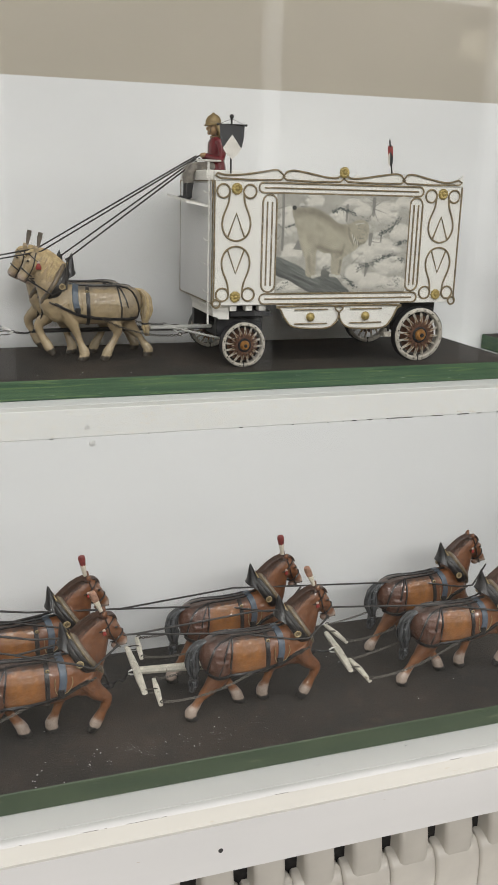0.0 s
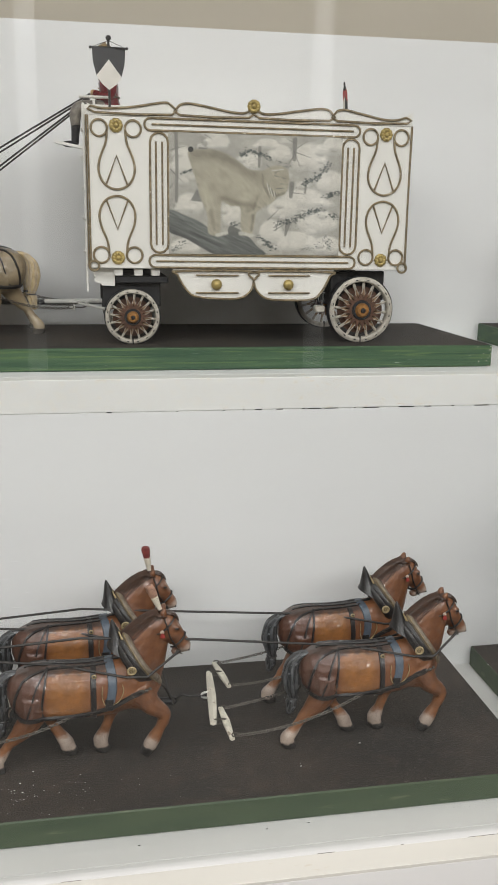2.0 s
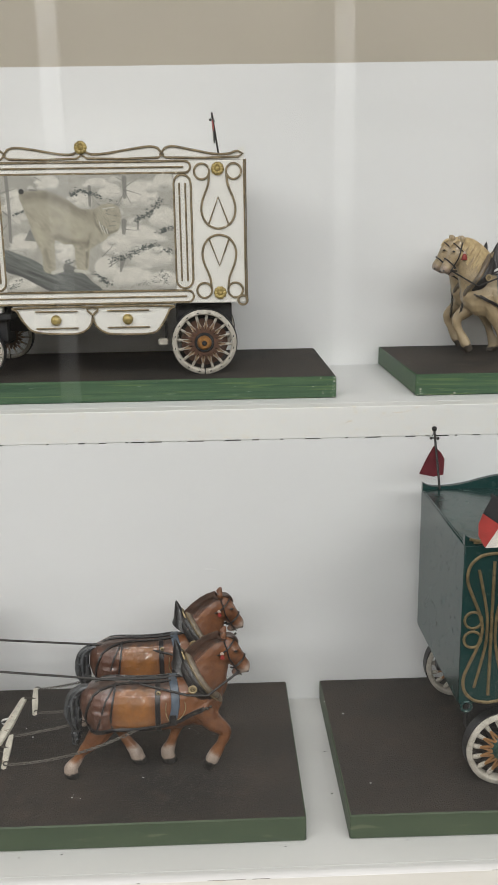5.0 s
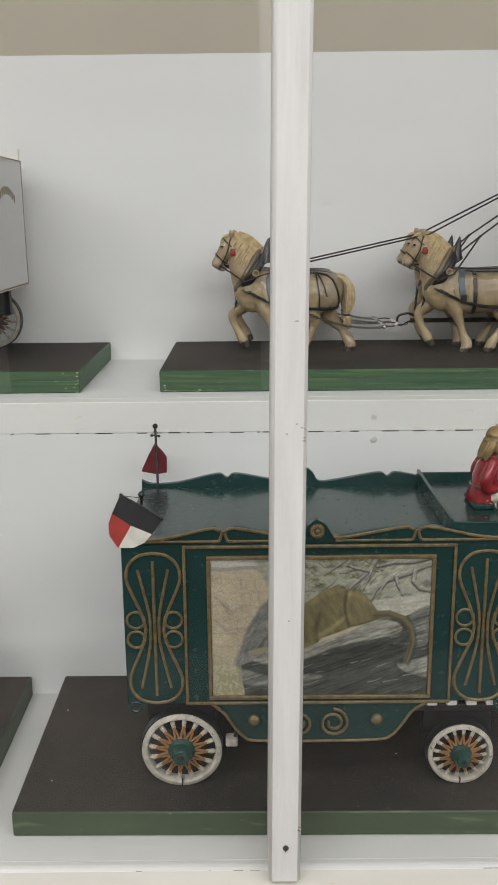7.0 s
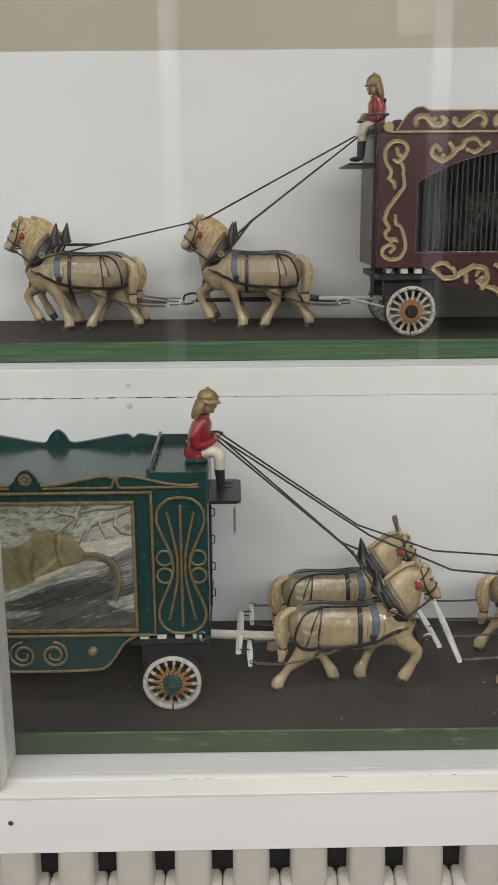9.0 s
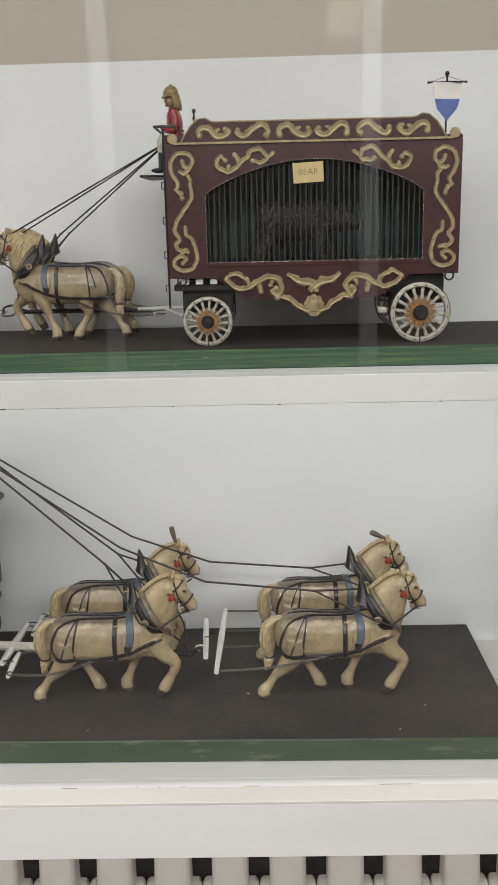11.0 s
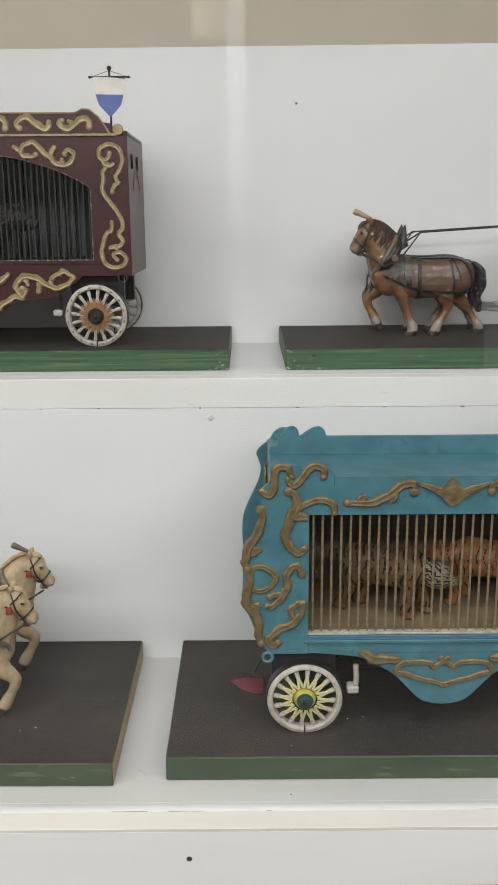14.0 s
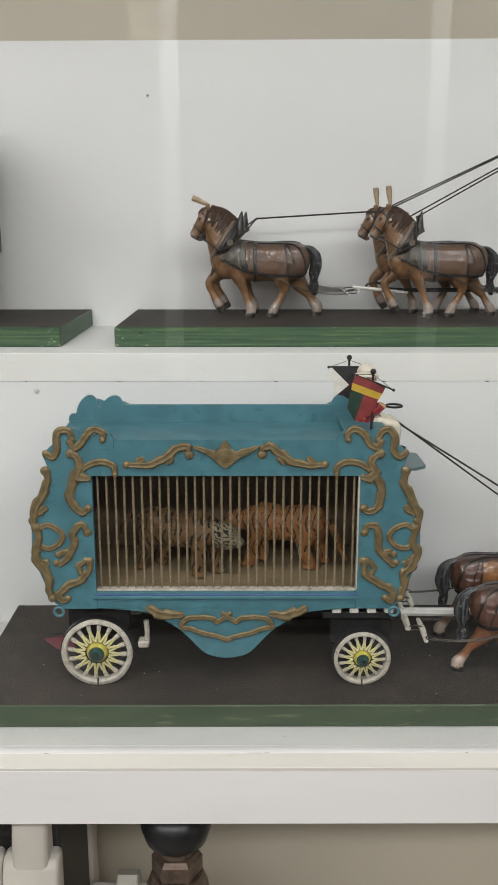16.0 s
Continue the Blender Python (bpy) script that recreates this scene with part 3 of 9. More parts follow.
# ---- radiator ----
def radiator(x1, count):
    """Cast sections: a narrow upper hood over a full-width rounded column, so that dark slots stand between the hoods."""
    pitch = 0.0622
    root = thing("radiator", "cream enamelled cast-iron column radiator below the display case", "radiator", (x1 - pitch * count, 0.768, -0.1))
    mid = pitch / 2

    def slab(g, half, prof, edge):
        """A profile in depth and height, swept across its width with rounded sides."""
        n = len(prof)
        cy = sum(p[0] for p in prof) / n
        rows = []
        for xx, inset in ((mid - half, edge), (mid - half + edge * 0.25, edge * 0.35), (mid - half + edge, 0.0), (mid + half - edge, 0.0), (mid + half - edge * 0.25, edge * 0.35), (mid + half, edge)):
            rows += [(xx, a + math.copysign(min(inset, abs(cy - a)), cy - a), b if b < 0.1 else b - inset) for a, b in prof]
        faces = [tuple(range(n)), tuple(range(5 * n, 6 * n))]
        for i in range(5):
            for j in range(n):
                faces.append((i * n + j, i * n + (j + 1) % n, (i + 1) * n + (j + 1) % n, (i + 1) * n + j))
        g.add(rows, faces)

    sec = Geo(RADIATOR)
    slab(sec, 0.0197, [(0.0045, 0.60), (0.0045, 0.878), (0.010, 0.905), (0.026, 0.926), (0.050, 0.934), (0.190, 0.934), (0.222, 0.912), (0.232, 0.87), (0.232, 0.60)], 0.006)
    slab(sec, 0.0309, [(0.0, 0.0), (0.0, 0.833), (0.003, 0.848), (0.010, 0.858), (0.020, 0.861), (0.030, 0.860), (0.030, 0.0)], 0.0045)
    slab(sec, 0.0309, [(0.190, 0.0), (0.190, 0.872), (0.224, 0.870), (0.232, 0.85), (0.232, 0.0)], 0.006)
    me = sec.mesh("section", 50)
    for i in range(count):
        ob = new("section", me)
        ob.parent = root
        ob.location = (i * pitch, 0, 0)
    # added dark box: its colour gives the deep shade seen in the slots
    Geo(IRON).box(0.004, pitch * count - 0.004, 0.0310, 0.185, 0.10, 0.905, 0.004).obj("core", root, "added dark fill for the shade between the sections")
    return root


radiator(2.1775, 40)
# radiator valve
valve = thing("radiator_valve", "bronze radiator valve with a round black knob", "valve", (2.298, 0.852, -0.1))
zk = 0.850
Geo(KNOB).lathe([(0.001, zk - 0.030), (0.024, zk - 0.029), (0.036, zk - 0.018), (0.0415, zk), (0.040, zk + 0.012), (0.030, zk + 0.024), (0.016, zk + 0.030), (0.001, zk + 0.031)], 32, axis="z").obj("knob", valve, "round black knob")
g = Geo(BRONZE).lathe([(0.020, zk - 0.038), (0.018, zk - 0.028)], 20, axis="z")
g.lathe([(0.027, zk - 0.066), (0.030, zk - 0.063), (0.030, zk - 0.044), (0.026, zk - 0.038)], 6, axis="z")
g.obj("nut", valve, "six-sided bronze nut", sharp=30)
Geo(BRONZE).lathe([(0.022, 0.0), (0.022, zk - 0.13), (0.036, zk - 0.12), (0.037, zk - 0.085), (0.030, zk - 0.066)], 24, axis="z").obj("body", valve)
g = Geo(RADIATOR).lathe([(0.015, -0.100), (0.015, -0.030)], 20, (0, 0, zk - 0.10), "x").lathe([(0.026, -0.072), (0.028, -0.070), (0.028, -0.048), (0.026, -0.046)], 8, (0, 0, zk - 0.10), "x")
g.obj("union", valve, "cream painted pipe union")


# ---- display bases ----
def display_base(x0, x1, y0, y1, z0, edge, label, raw_end=False, skew=0.0):
    g = Geo(edge)
    g.box(x0, x1, y0, y1, z0, z0 + BT, 0.0013)
    g.v = [(x, y + (skew * (x - x0) / (x1 - x0) if y < (y0 + y1) / 2 else 0.0), z) for x, y, z in g.v]
    ob = g.obj("display_base")
    me = ob.data
    me.materials.append(ASPHALT)
    me.materials.append(RAWWOOD)
    for p in me.polygons:
        if p.normal.z > 0.9:
            p.material_index = 1
        elif raw_end and p.normal.x > 0.9:
            p.material_index = 2
    return tagged(ob, label, "base", "display bases")


UF, UB, LF, LB = 1.116, 1.368, 0.800, 1.0565
display_base(-0.09, 0.975, UF, UB, UPP + 0.0003, GREENEDGE, "long wooden base with black gritty top and bright green edge")
display_base(1.070, 2.136, UF, UB, UPP + 0.0003, GREENEDGE, "long wooden base with black gritty top and chipped green edge")
display_base(2.207, 3.272, UF, UB, UPP + 0.0003, GREENEDGE, "long wooden base with black gritty top and streaked green edge")
display_base(-0.164, 0.908, LF, LB, LOW + 0.0003, GREENLOW, "long wooden base with dusty black top and dull green edge")
display_base(0.949, 2.022, LF, LB, LOW + 0.0003, GREENLOW, "long wooden base with black top and one bare wood end", True, -0.009)
display_base(2.074, 3.145, LF, LB, LOW + 0.0003, GREENLOW, "long wooden base with black top and dull green front edge")

# paint chipped off the front corners of the upper bases
chip = random.Random(23)
for end, s in ((0.975, -1), (1.070, 1), (2.136, -1), (2.207, 1)):
    c = Geo(STICK)
    for i in range(15):
        w = chip.choice((0.0004, 0.0005, 0.0007, 0.0011))
        low = chip.random() < 0.5
        x = end + s * min(0.05, 0.001 + chip.expovariate(70 if low else 110))
        z = UPP + (chip.uniform(0.0008, 0.003) if low else chip.uniform(0.002, 0.025))
        c.ball((x, UF - 0.0001, z), (w * chip.uniform(1.0, 2.2), 0.0002, w * 0.6), 6, 3)
    tagged(c.obj("paint_chips"), "white chips where the green edge paint has gone", "chips", kind="stuff")

# crumbs of plaster and grit on the bases and the shelf
g = Geo(DOUBLE)
for i in range(230):
    upper = rng.random() < 0.12
    x = rng.gauss(0.33, 0.10) if i < 90 else rng.uniform(0.1, 2.7)
    if not upper and (0.908 < x < 0.949 or 2.022 < x < 2.074):
        continue
    if upper and (0.975 < x < 1.07 or 2.136 < x < 2.207):
        continue
    y = rng.uniform(1.12, 1.16) if upper else (rng.gauss(0.833, 0.018) if i < 90 else rng.uniform(0.805, 1.03))
    s = rng.choice((0.0003, 0.0004, 0.0005, 0.0006, 0.0009))
    g.ball((x, max(0.803, y), (UTOP if upper else LTOP) + s * 0.3), (s * rng.uniform(0.8, 1.8), s, s * 0.6), 5, 3)
for i in range(900):
    s = rng.choice((0.00025, 0.0003, 0.0004, 0.0005))
    cx, cy, w = rng.choice(((1.765, 0.826, 0.022), (0.36, 0.835, 0.10), (0.36, 0.835, 0.10)))
    g.ball((rng.gauss(cx, w), max(0.8025, rng.gauss(cy, 0.012)), LTOP + s * 0.3), (s * rng.uniform(0.8, 1.6), s, s * 0.6), 5, 3)
tagged(g.obj("grit"), "white crumbs of plaster on the black bases", "grit", kind="stuff")
g = Geo(NAIL)
for i in range(46):
    x, y = rng.uniform(0.1, 2.7), rng.uniform(0.774, 0.797)
    if rng.random() < 0.35:
        x, y = rng.choice((rng.uniform(0.911, 0.946), rng.uniform(2.025, 2.07))), rng.uniform(0.81, 1.05)
    s = rng.uniform(0.0004, 0.0009)
    g.box(x - s * rng.uniform(0.6, 2.2), x + s, y - s * 0.5, y + s * 0.5, LOW + 0.0001, LOW + s * 0.7, 0.0001)
tagged(g.obj("dust_crumbs"), "tiny dark crumbs on the white shelf", "grit", kind="stuff")

# dents and old nail holes in the fronts of the bases
for dx, dy, dz, w in ((2.1149, 1.1160, 1.2966, 0.0045), (2.2417, 1.1160, 1.2885, 0.0022), (1.3306, 0.8000, 0.9296, 0.0040), (1.7767, 0.8000, 0.9218, 0.0025), (1.8664, 0.8000, 0.9047, 0.0020)):
    g = Geo(NAIL).box(-w, w, -0.0006, 0.002, -0.0016, 0.0016, 0.0005)
    tagged(g.obj("nail", loc=(dx, dy, dz)), "dark dent with an old nail in the base edge", "nail", "nails in the case")


# ---- wagons: shared parts ----
def wheel(root, cx, yf, cz, R, spokes, rim, outer, inner, hub, cap, width=0.011, back=False, nails=True, star=None, barrel_out=0.006, boss=1.0, stout=1.0, nut=1.0):
    """A spoked wheel whose front rim face lies at yf; origin at its centre."""
    prof = [(R * 0.845, 0.0016), (R * 0.860, 0.0003), (R * 0.88, -0.0003), (R * 0.96, 0.0), (R * 0.995, 0.0012), (R, 0.003), (R, width), (R * 0.845, width), (R * 0.845, 0.0016)]
    g = Geo(rim)
    n = 44
    vs, fs = [], []
    wob = random.Random(int(cx * 9000) + int(R * 90000))
    ph = wob.uniform(0, 6.28)
    for r, h in prof[:-1]:
        for j in range(n):
            t = 2 * math.pi * j / n
            k = 1 + 0.006 * math.sin(3 * t + ph) + 0.004 * math.sin(7 * t + 2 * ph)
            vs.append((r * k * math.cos(t), h, r * k * math.sin(t)))
    m = len(prof) - 1
    for i in range(m):
        for j in range(n):
            i2 = (i + 1) % m
            fs.append((i * n + j, i * n + (j + 1) % n, i2 * n + (j + 1) % n, i2 * n + j))
    g.add(vs, fs)
    if nails and not back:
        g.use(IRON)
        for i in range(16):
            a = 2 * math.pi * (i + 0.5) / 16
            g.tube([(R * 0.915 * math.cos(a + d), -0.0003, R * 0.915 * math.sin(a + d)) for d in (-0.035, 0.035)], 0.0007, 5)
    g.use(IRON).box(-0.0007, 0.0007, -0.0007, 0.002, -R * 1.0, -R * 0.78, 0.0002)
    w = g.obj("wheel", root, loc=(cx, yf, cz))
    Geo(BLACK).ring(R * 0.985, R + 0.0010, 0.0025, width + 0.003, 40).obj("tyre", w, "black iron tyre")
    s = Geo(outer)
    r0, r1 = R * 0.33, R * 0.86
    rm = r0 + (r1 - r0) * 0.52
    y = width * 0.5
    s.tube([(rm, y - 0.002, 0), (rm + (r1 - rm) * 0.55, y - 0.0012, 0), (r1 - R * 0.06, y - 0.0004, 0), (r1, y, 0)], [R * 0.036 * stout, R * 0.050 * stout, R * 0.046 * stout, R * 0.030 * stout], 6, flat=0.8, flat_axis=1)
    # the forked root of a spoke
    s.use(inner)
    for e in (-1, 1):
        s.tube([(r0, y - 0.0040, e * R * 0.052), (r0 + (rm - r0) * 0.55, y - 0.0034, e * R * 0.034), (rm + R * 0.05, y - 0.0026, e * R * 0.006)], [R * 0.024 * stout, R * 0.027 * stout, R * 0.022 * stout], 5, flat=0.8, flat_axis=1)
    me = s.mesh("spoke")
    for i in range(spokes):
        o = new("spoke", me)
        o.parent = w
        o.rotation_euler = (0, 2 * math.pi * (i + 0.25) / spokes, 0)
    if star:
        pts = []
        for i in range(spokes * 2):
            t = math.pi * (i + 0.5) / spokes
            r = R * (0.58 if i % 2 == 0 else 0.37)
            pts.append((r * math.cos(t), r * math.sin(t)))
        Geo(star).prism(pts, -0.0010, 0.0045).obj("star_plate", w, "painted star plate round the hub")
    e = barrel_out
    h = Geo(hub).lathe([(0.0001, -0.0030), (R * 0.27 * boss, -0.0030), (R * 0.30 * boss, -0.0018), (R * 0.33 * boss, 0.0005), (R * 0.37 * boss, 0.0022), (R * 0.37 * boss, 0.004), (R * 0.34, width)], 22)
    h.use(cap).lathe([(R * 0.09 * nut, -e - 0.0018), (R * 0.15 * nut, -e - 0.0018), (R * 0.175 * nut, -e - 0.0006), (R * 0.20 * nut, -e * 0.5 - 0.002), (R * 0.22 * nut, -0.0034), (R * 0.225 * nut, -0.0028)], 20)
    h.use(BLACK).lathe([(0.0001, -e - 0.0036), (R * 0.06, -e - 0.0034), (R * 0.075, -e - 0.0022), (R * 0.095, -e - 0.0010)], 12)
    h.obj("hub", w)
    return w


def wheel_set(root, front, rear, depth, style):
    for (cx, R) in (front, rear):
        wheel(root, cx, 0.0, R, R, **style)
        wheel(root, cx, depth - 0.008, R, R, back=True, **style)
        Geo(BLACK).lathe([(0.004, 0.006), (0.004, depth)], 10, (cx, 0, R)).obj("axle", root)


def undercarriage(root, front, rear, depth, floor_z, paint, blocks=None, reach=True, nose=0.044):
    g = Geo(BLACK)
    for cx, R in (front, rear):
        g.box(cx - 0.010, cx + 0.010, 0.014, depth - 0.012, R - 0.004, R + 0.012, 0.002)
        g.box(cx - 0.034, cx + 0.034, 0.022, 0.034, R + 0.010, floor_z - 0.002, 0.001)
        g.box(cx - 0.034, cx + 0.034, depth - 0.036, depth - 0.024, R + 0.010, floor_z - 0.002, 0.001)
    if reach:
        g.box(min(front[0], rear[0]), max(front[0], rear[0]), depth / 2 - 0.006, depth / 2 + 0.006, 0.034, 0.046, 0.002)
    g.obj("undercarriage", root, "black running gear under the floor")
    # light blocks over the turntable of the front axle
    fx, fr = front
    for bx in blocks or [fx - 0.029 + i * 0.019 for i in range(4)]:
        Geo(paint).box(bx - 0.005, bx + 0.005, 0.006, 0.020, floor_z - 0.0085, floor_z - 0.0005, 0.0008).obj("block", root, "white painted wooden block")
    Geo(BLACK).box(fx - nose, fx + 0.042, 0.010, depth - 0.010, floor_z - 0.017, floor_z - 0.009, 0.001).obj("turntable", root, "dark turntable plate")


def brake(root, x, y, z, side, arm=None, thick=0.0016):
    g = Geo(WHEELWHITE).box(x - 0.006, x + 0.006, y, y + 0.014, z - 0.004, z + 0.004, 0.0015)
    g.use(arm or IRON).tube(curve([(x + 0.002, y + 0.007, z), (x + 0.004, y + 0.007, z + 0.010), (x + side * 0.003, y + 0.007, z + 0.026)], 4), thick, 8)
    g.obj("brake_shoe", root, "white brake block on an iron arm")


def rosette(g, cx, cz, r, y=-0.001, petals=10):
    for i in range(petals):
        a = 2 * math.pi * i / petals
        g.ball((cx + r * 0.55 * math.cos(a), y, cz + r * 0.55 * math.sin(a)), (r * 0.33, 0.0026, r * 0.33), 8, 5)
    g.ball((cx, y - 0.0012, cz), (r * 0.36, 0.0025, r * 0.36), 10, 6)
    return g


def banner(root, x, y, z, top, bar, patches, lean=0.0, face=0.0, tilt=0.0, sag=0.003, out=0.0, knob=0.0030):
    """A small hanging banner: a pole with a ball finial, a cross-bar with cords, and a painted cloth of several fields."""
    holder = Geo(IRON).tube([(0, 0, 0), (lean, out, top)], 0.0013, 8).obj("flag_pole", root, "thin pole with a ball finial", (x, y, z))
    Geo(IRON).ball((lean, out, top + knob * 0.6), knob, 12, 8).obj("finial", holder)
    turn = Euler((0, radians(-tilt), radians(face))).to_matrix()
    hub = Vector((lean, out - 0.0022, top - 0.0085))

    def at(u, d, w):
        return hub + turn @ Vector((u, d, w))

    g = Geo(IRON).tube([at(-bar, 0, 0), at(0, 0, 0.0006), at(bar, 0, 0)], 0.0009, 6)
    for s in (-1, 1):
        g.ball(at(s * bar, 0, 0), 0.0017, 8, 6)
        g.tube([at(s * bar * 0.9, 0, 0.0005), Vector((lean, out - 0.0005, top - 0.001))], 0.0003, 4)
    g.obj("crossbar", holder)
    for mat, poly in patches:
        n = len(poly)
        vs = [at(u, sag * math.sin(u / bar * 2.1) + sag * 0.6 * math.sin(w / 0.02) + th - 0.0004, w) for th in (-0.0004, 0.0004) for u, w in poly]
        Geo(mat).add(vs, [tuple(range(n)), tuple(range(n, 2 * n))] + [(i, (i + 1) % n, n + (i + 1) % n, n + i) for i in range(n)]).obj("cloth", holder)
    return holder


def ladder(root, x, y, z0, z1, n, side, mat):
    g = Geo(mat).tube([(x, y, z0), (x, y, z1)], 0.0012, 6)
    for i in range(n):
        z = z0 + (z1 - z0) * (i + 0.5) / n
        g.tube([(x, y, z + 0.005), (x + side * 0.0045, y, z + 0.004), (x + side * 0.0045, y, z - 0.004), (x, y, z - 0.005)], 0.0008, 5)
    g.obj("ladder", root, "row of iron rungs on the wagon end")


# ---- painted pictures ----
def lattice(x, y, seed):
    """Smooth value noise, 0 to 1."""
    ix, iy = np.floor(x), np.floor(y)
    fx, fy = x - ix, y - iy
    fx, fy = fx * fx * (3 - 2 * fx), fy * fy * (3 - 2 * fy)

    def h(a, b):
        v = np.sin(a * 127.1 + b * 311.7 + seed * 17.3) * 43758.5453
        return v - np.floor(v)

    return (h(ix, iy) * (1 - fx) + h(ix + 1, iy) * fx) * (1 - fy) + (h(ix, iy + 1) * (1 - fx) + h(ix + 1, iy + 1) * fx) * fy


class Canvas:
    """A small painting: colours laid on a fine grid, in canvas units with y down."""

    def __init__(self, x0, x1, y0, y1, nx):
        self.box, self.nx = (x0, x1, y0, y1), nx
        self.ny = int(nx * (y1 - y0) / (x1 - x0))
        self.X, self.Y = np.meshgrid(np.linspace(x0, x1, nx), np.linspace(y0, y1, self.ny))
        self.C = np.zeros((self.ny, nx, 3))

    def grain(self, sx, sy, seed, turn=0.0, octaves=3):
        c, s = math.cos(radians(turn)), math.sin(radians(turn))
        u, v = (self.X * c + self.Y * s) / sx, (-self.X * s + self.Y * c) / sy
        out, amp, tot = 0, 1.0, 0
        for i in range(octaves):
            out = out + amp * lattice(u * 2 ** i + 9.1 * i, v * 2 ** i + 3.7 * i, seed + i)
            tot += amp
            amp *= 0.55
        return out / tot

    def lay(self, mask, colour, alpha=1.0):
        m = (mask * alpha)[..., None]
        self.C = self.C * (1 - m) + np.array(colour) * m

    def shade(self, mask, k):
        self.C = self.C * (1 + (mask * k)[..., None])

    def near(self, pts, w0, w1=None, soft=3.0):
        """Mask along a line whose half-width runs from w0 to w1."""
        w1 = w0 if w1 is None else w1
        best = np.zeros_like(self.X)
        n = len(pts) - 1
        for i in range(n):
            (ax, ay), (bx, by) = pts[i], pts[i + 1]
            dx, dy = bx - ax, by - ay
            t = np.clip(((self.X - ax) * dx + (self.Y - ay) * dy) / (dx * dx + dy * dy + 1e-9), 0, 1)
            d = np.hypot(self.X - ax - t * dx, self.Y - ay - t * dy)
            w = w0 + (w1 - w0) * (i + t) / n
            best = np.maximum(best, np.clip(0.5 + (w - d) / soft, 0, 1))
        return best

    def inside(self, pts, soft=4.0, k=4):
        line = outline(pts, k) if k else pts
        n = len(line)
        odd = np.zeros(self.X.shape, bool)
        dist = np.full(self.X.shape, 1e9)
        for i in range(n):
            (ax, ay), (bx, by) = line[i], line[(i + 1) % n]
            if ay != by:
                odd ^= ((ay > self.Y) != (by > self.Y)) & (self.X < (bx - ax) * (self.Y - ay) / (by - ay) + ax)
            dx, dy = bx - ax, by - ay
            t = np.clip(((self.X - ax) * dx + (self.Y - ay) * dy) / (dx * dx + dy * dy + 1e-9), 0, 1)
            dist = np.minimum(dist, np.hypot(self.X - ax - t * dx, self.Y - ay - t * dy))
        return np.clip(0.5 + np.where(odd, dist, -dist) / soft, 0, 1)

    def oval(self, cx, cy, rx, ry, soft=0.25):
        return np.clip((1 - np.hypot((self.X - cx) / rx, (self.Y - cy) / ry)) / soft, 0, 1)

    def dabs(self, pts, count, spread, size, colour, alpha, r):
        for i in range(count):
            t = r.random() * (len(pts) - 1)
            j = min(int(t), len(pts) - 2)
            t -= j
            x = pts[j][0] * (1 - t) + pts[j + 1][0] * t + r.gauss(0, spread)
            y = pts[j][1] * (1 - t) + pts[j + 1][1] * t + r.gauss(0, spread * 0.7)
            self.lay(self.oval(x, y, size * r.uniform(0.6, 1.5), size * r.uniform(0.4, 1.0), 0.7), colour, alpha * r.uniform(0.6, 1.0))

    def hang(self, name, parent, x0, x1, z0, z1, y, label, tone=0.88):
        xs, zs = np.linspace(x0, x1, self.nx), np.linspace(z1, z0, self.ny)
        gx, gz = np.meshgrid(xs, zs)
        co = np.stack([gx, np.full_like(gx, y), gz], -1).reshape(-1, 3)
        a = (np.arange(self.ny - 1)[:, None] * self.nx + np.arange(self.nx - 1)[None, :]).reshape(-1)
        faces = np.stack([a, a + self.nx, a + self.nx + 1, a + 1], -1)
        me = bpy.data.meshes.new(name)
        me.from_pydata(co.tolist(), [], faces.tolist())
        self.C = self.C * tone
        att = me.color_attributes.new("paint", "FLOAT_COLOR", "POINT")
        rgba = np.concatenate([np.clip(self.C, 0.01, 0.9).reshape(-1, 3), np.ones((self.nx * self.ny, 1))], 1)
        att.data.foreach_set("color", rgba.astype(np.float32).reshape(-1))
        me.materials.append(PAINTED)
        ob = new(name, me)
        ob.parent = parent
        ob["label"] = label
        return ob


PAINTED = bpy.data.materials.new("oil painted board")
PAINTED.use_nodes = True
_n = PAINTED.node_tree.nodes
_a = _n.new("ShaderNodeAttribute")
_a.attribute_name = "paint"
_b = _n.new("ShaderNodeBump")
_t = _n.new("ShaderNodeTexNoise")
_t.inputs["Scale"].default_value = 500
_b.inputs["Strength"].default_value, _b.inputs["Distance"].default_value = 0.25, 0.001
_p = _n["Principled BSDF"]
_p.inputs["Roughness"].default_value = 0.45
for _x, _y in ((_a.outputs["Color"], _p.inputs["Base Color"]), (_t.outputs[0], _b.inputs["Height"]), (_b.outputs["Normal"], _p.inputs["Normal"])):
    PAINTED.node_tree.links.new(_x, _y)


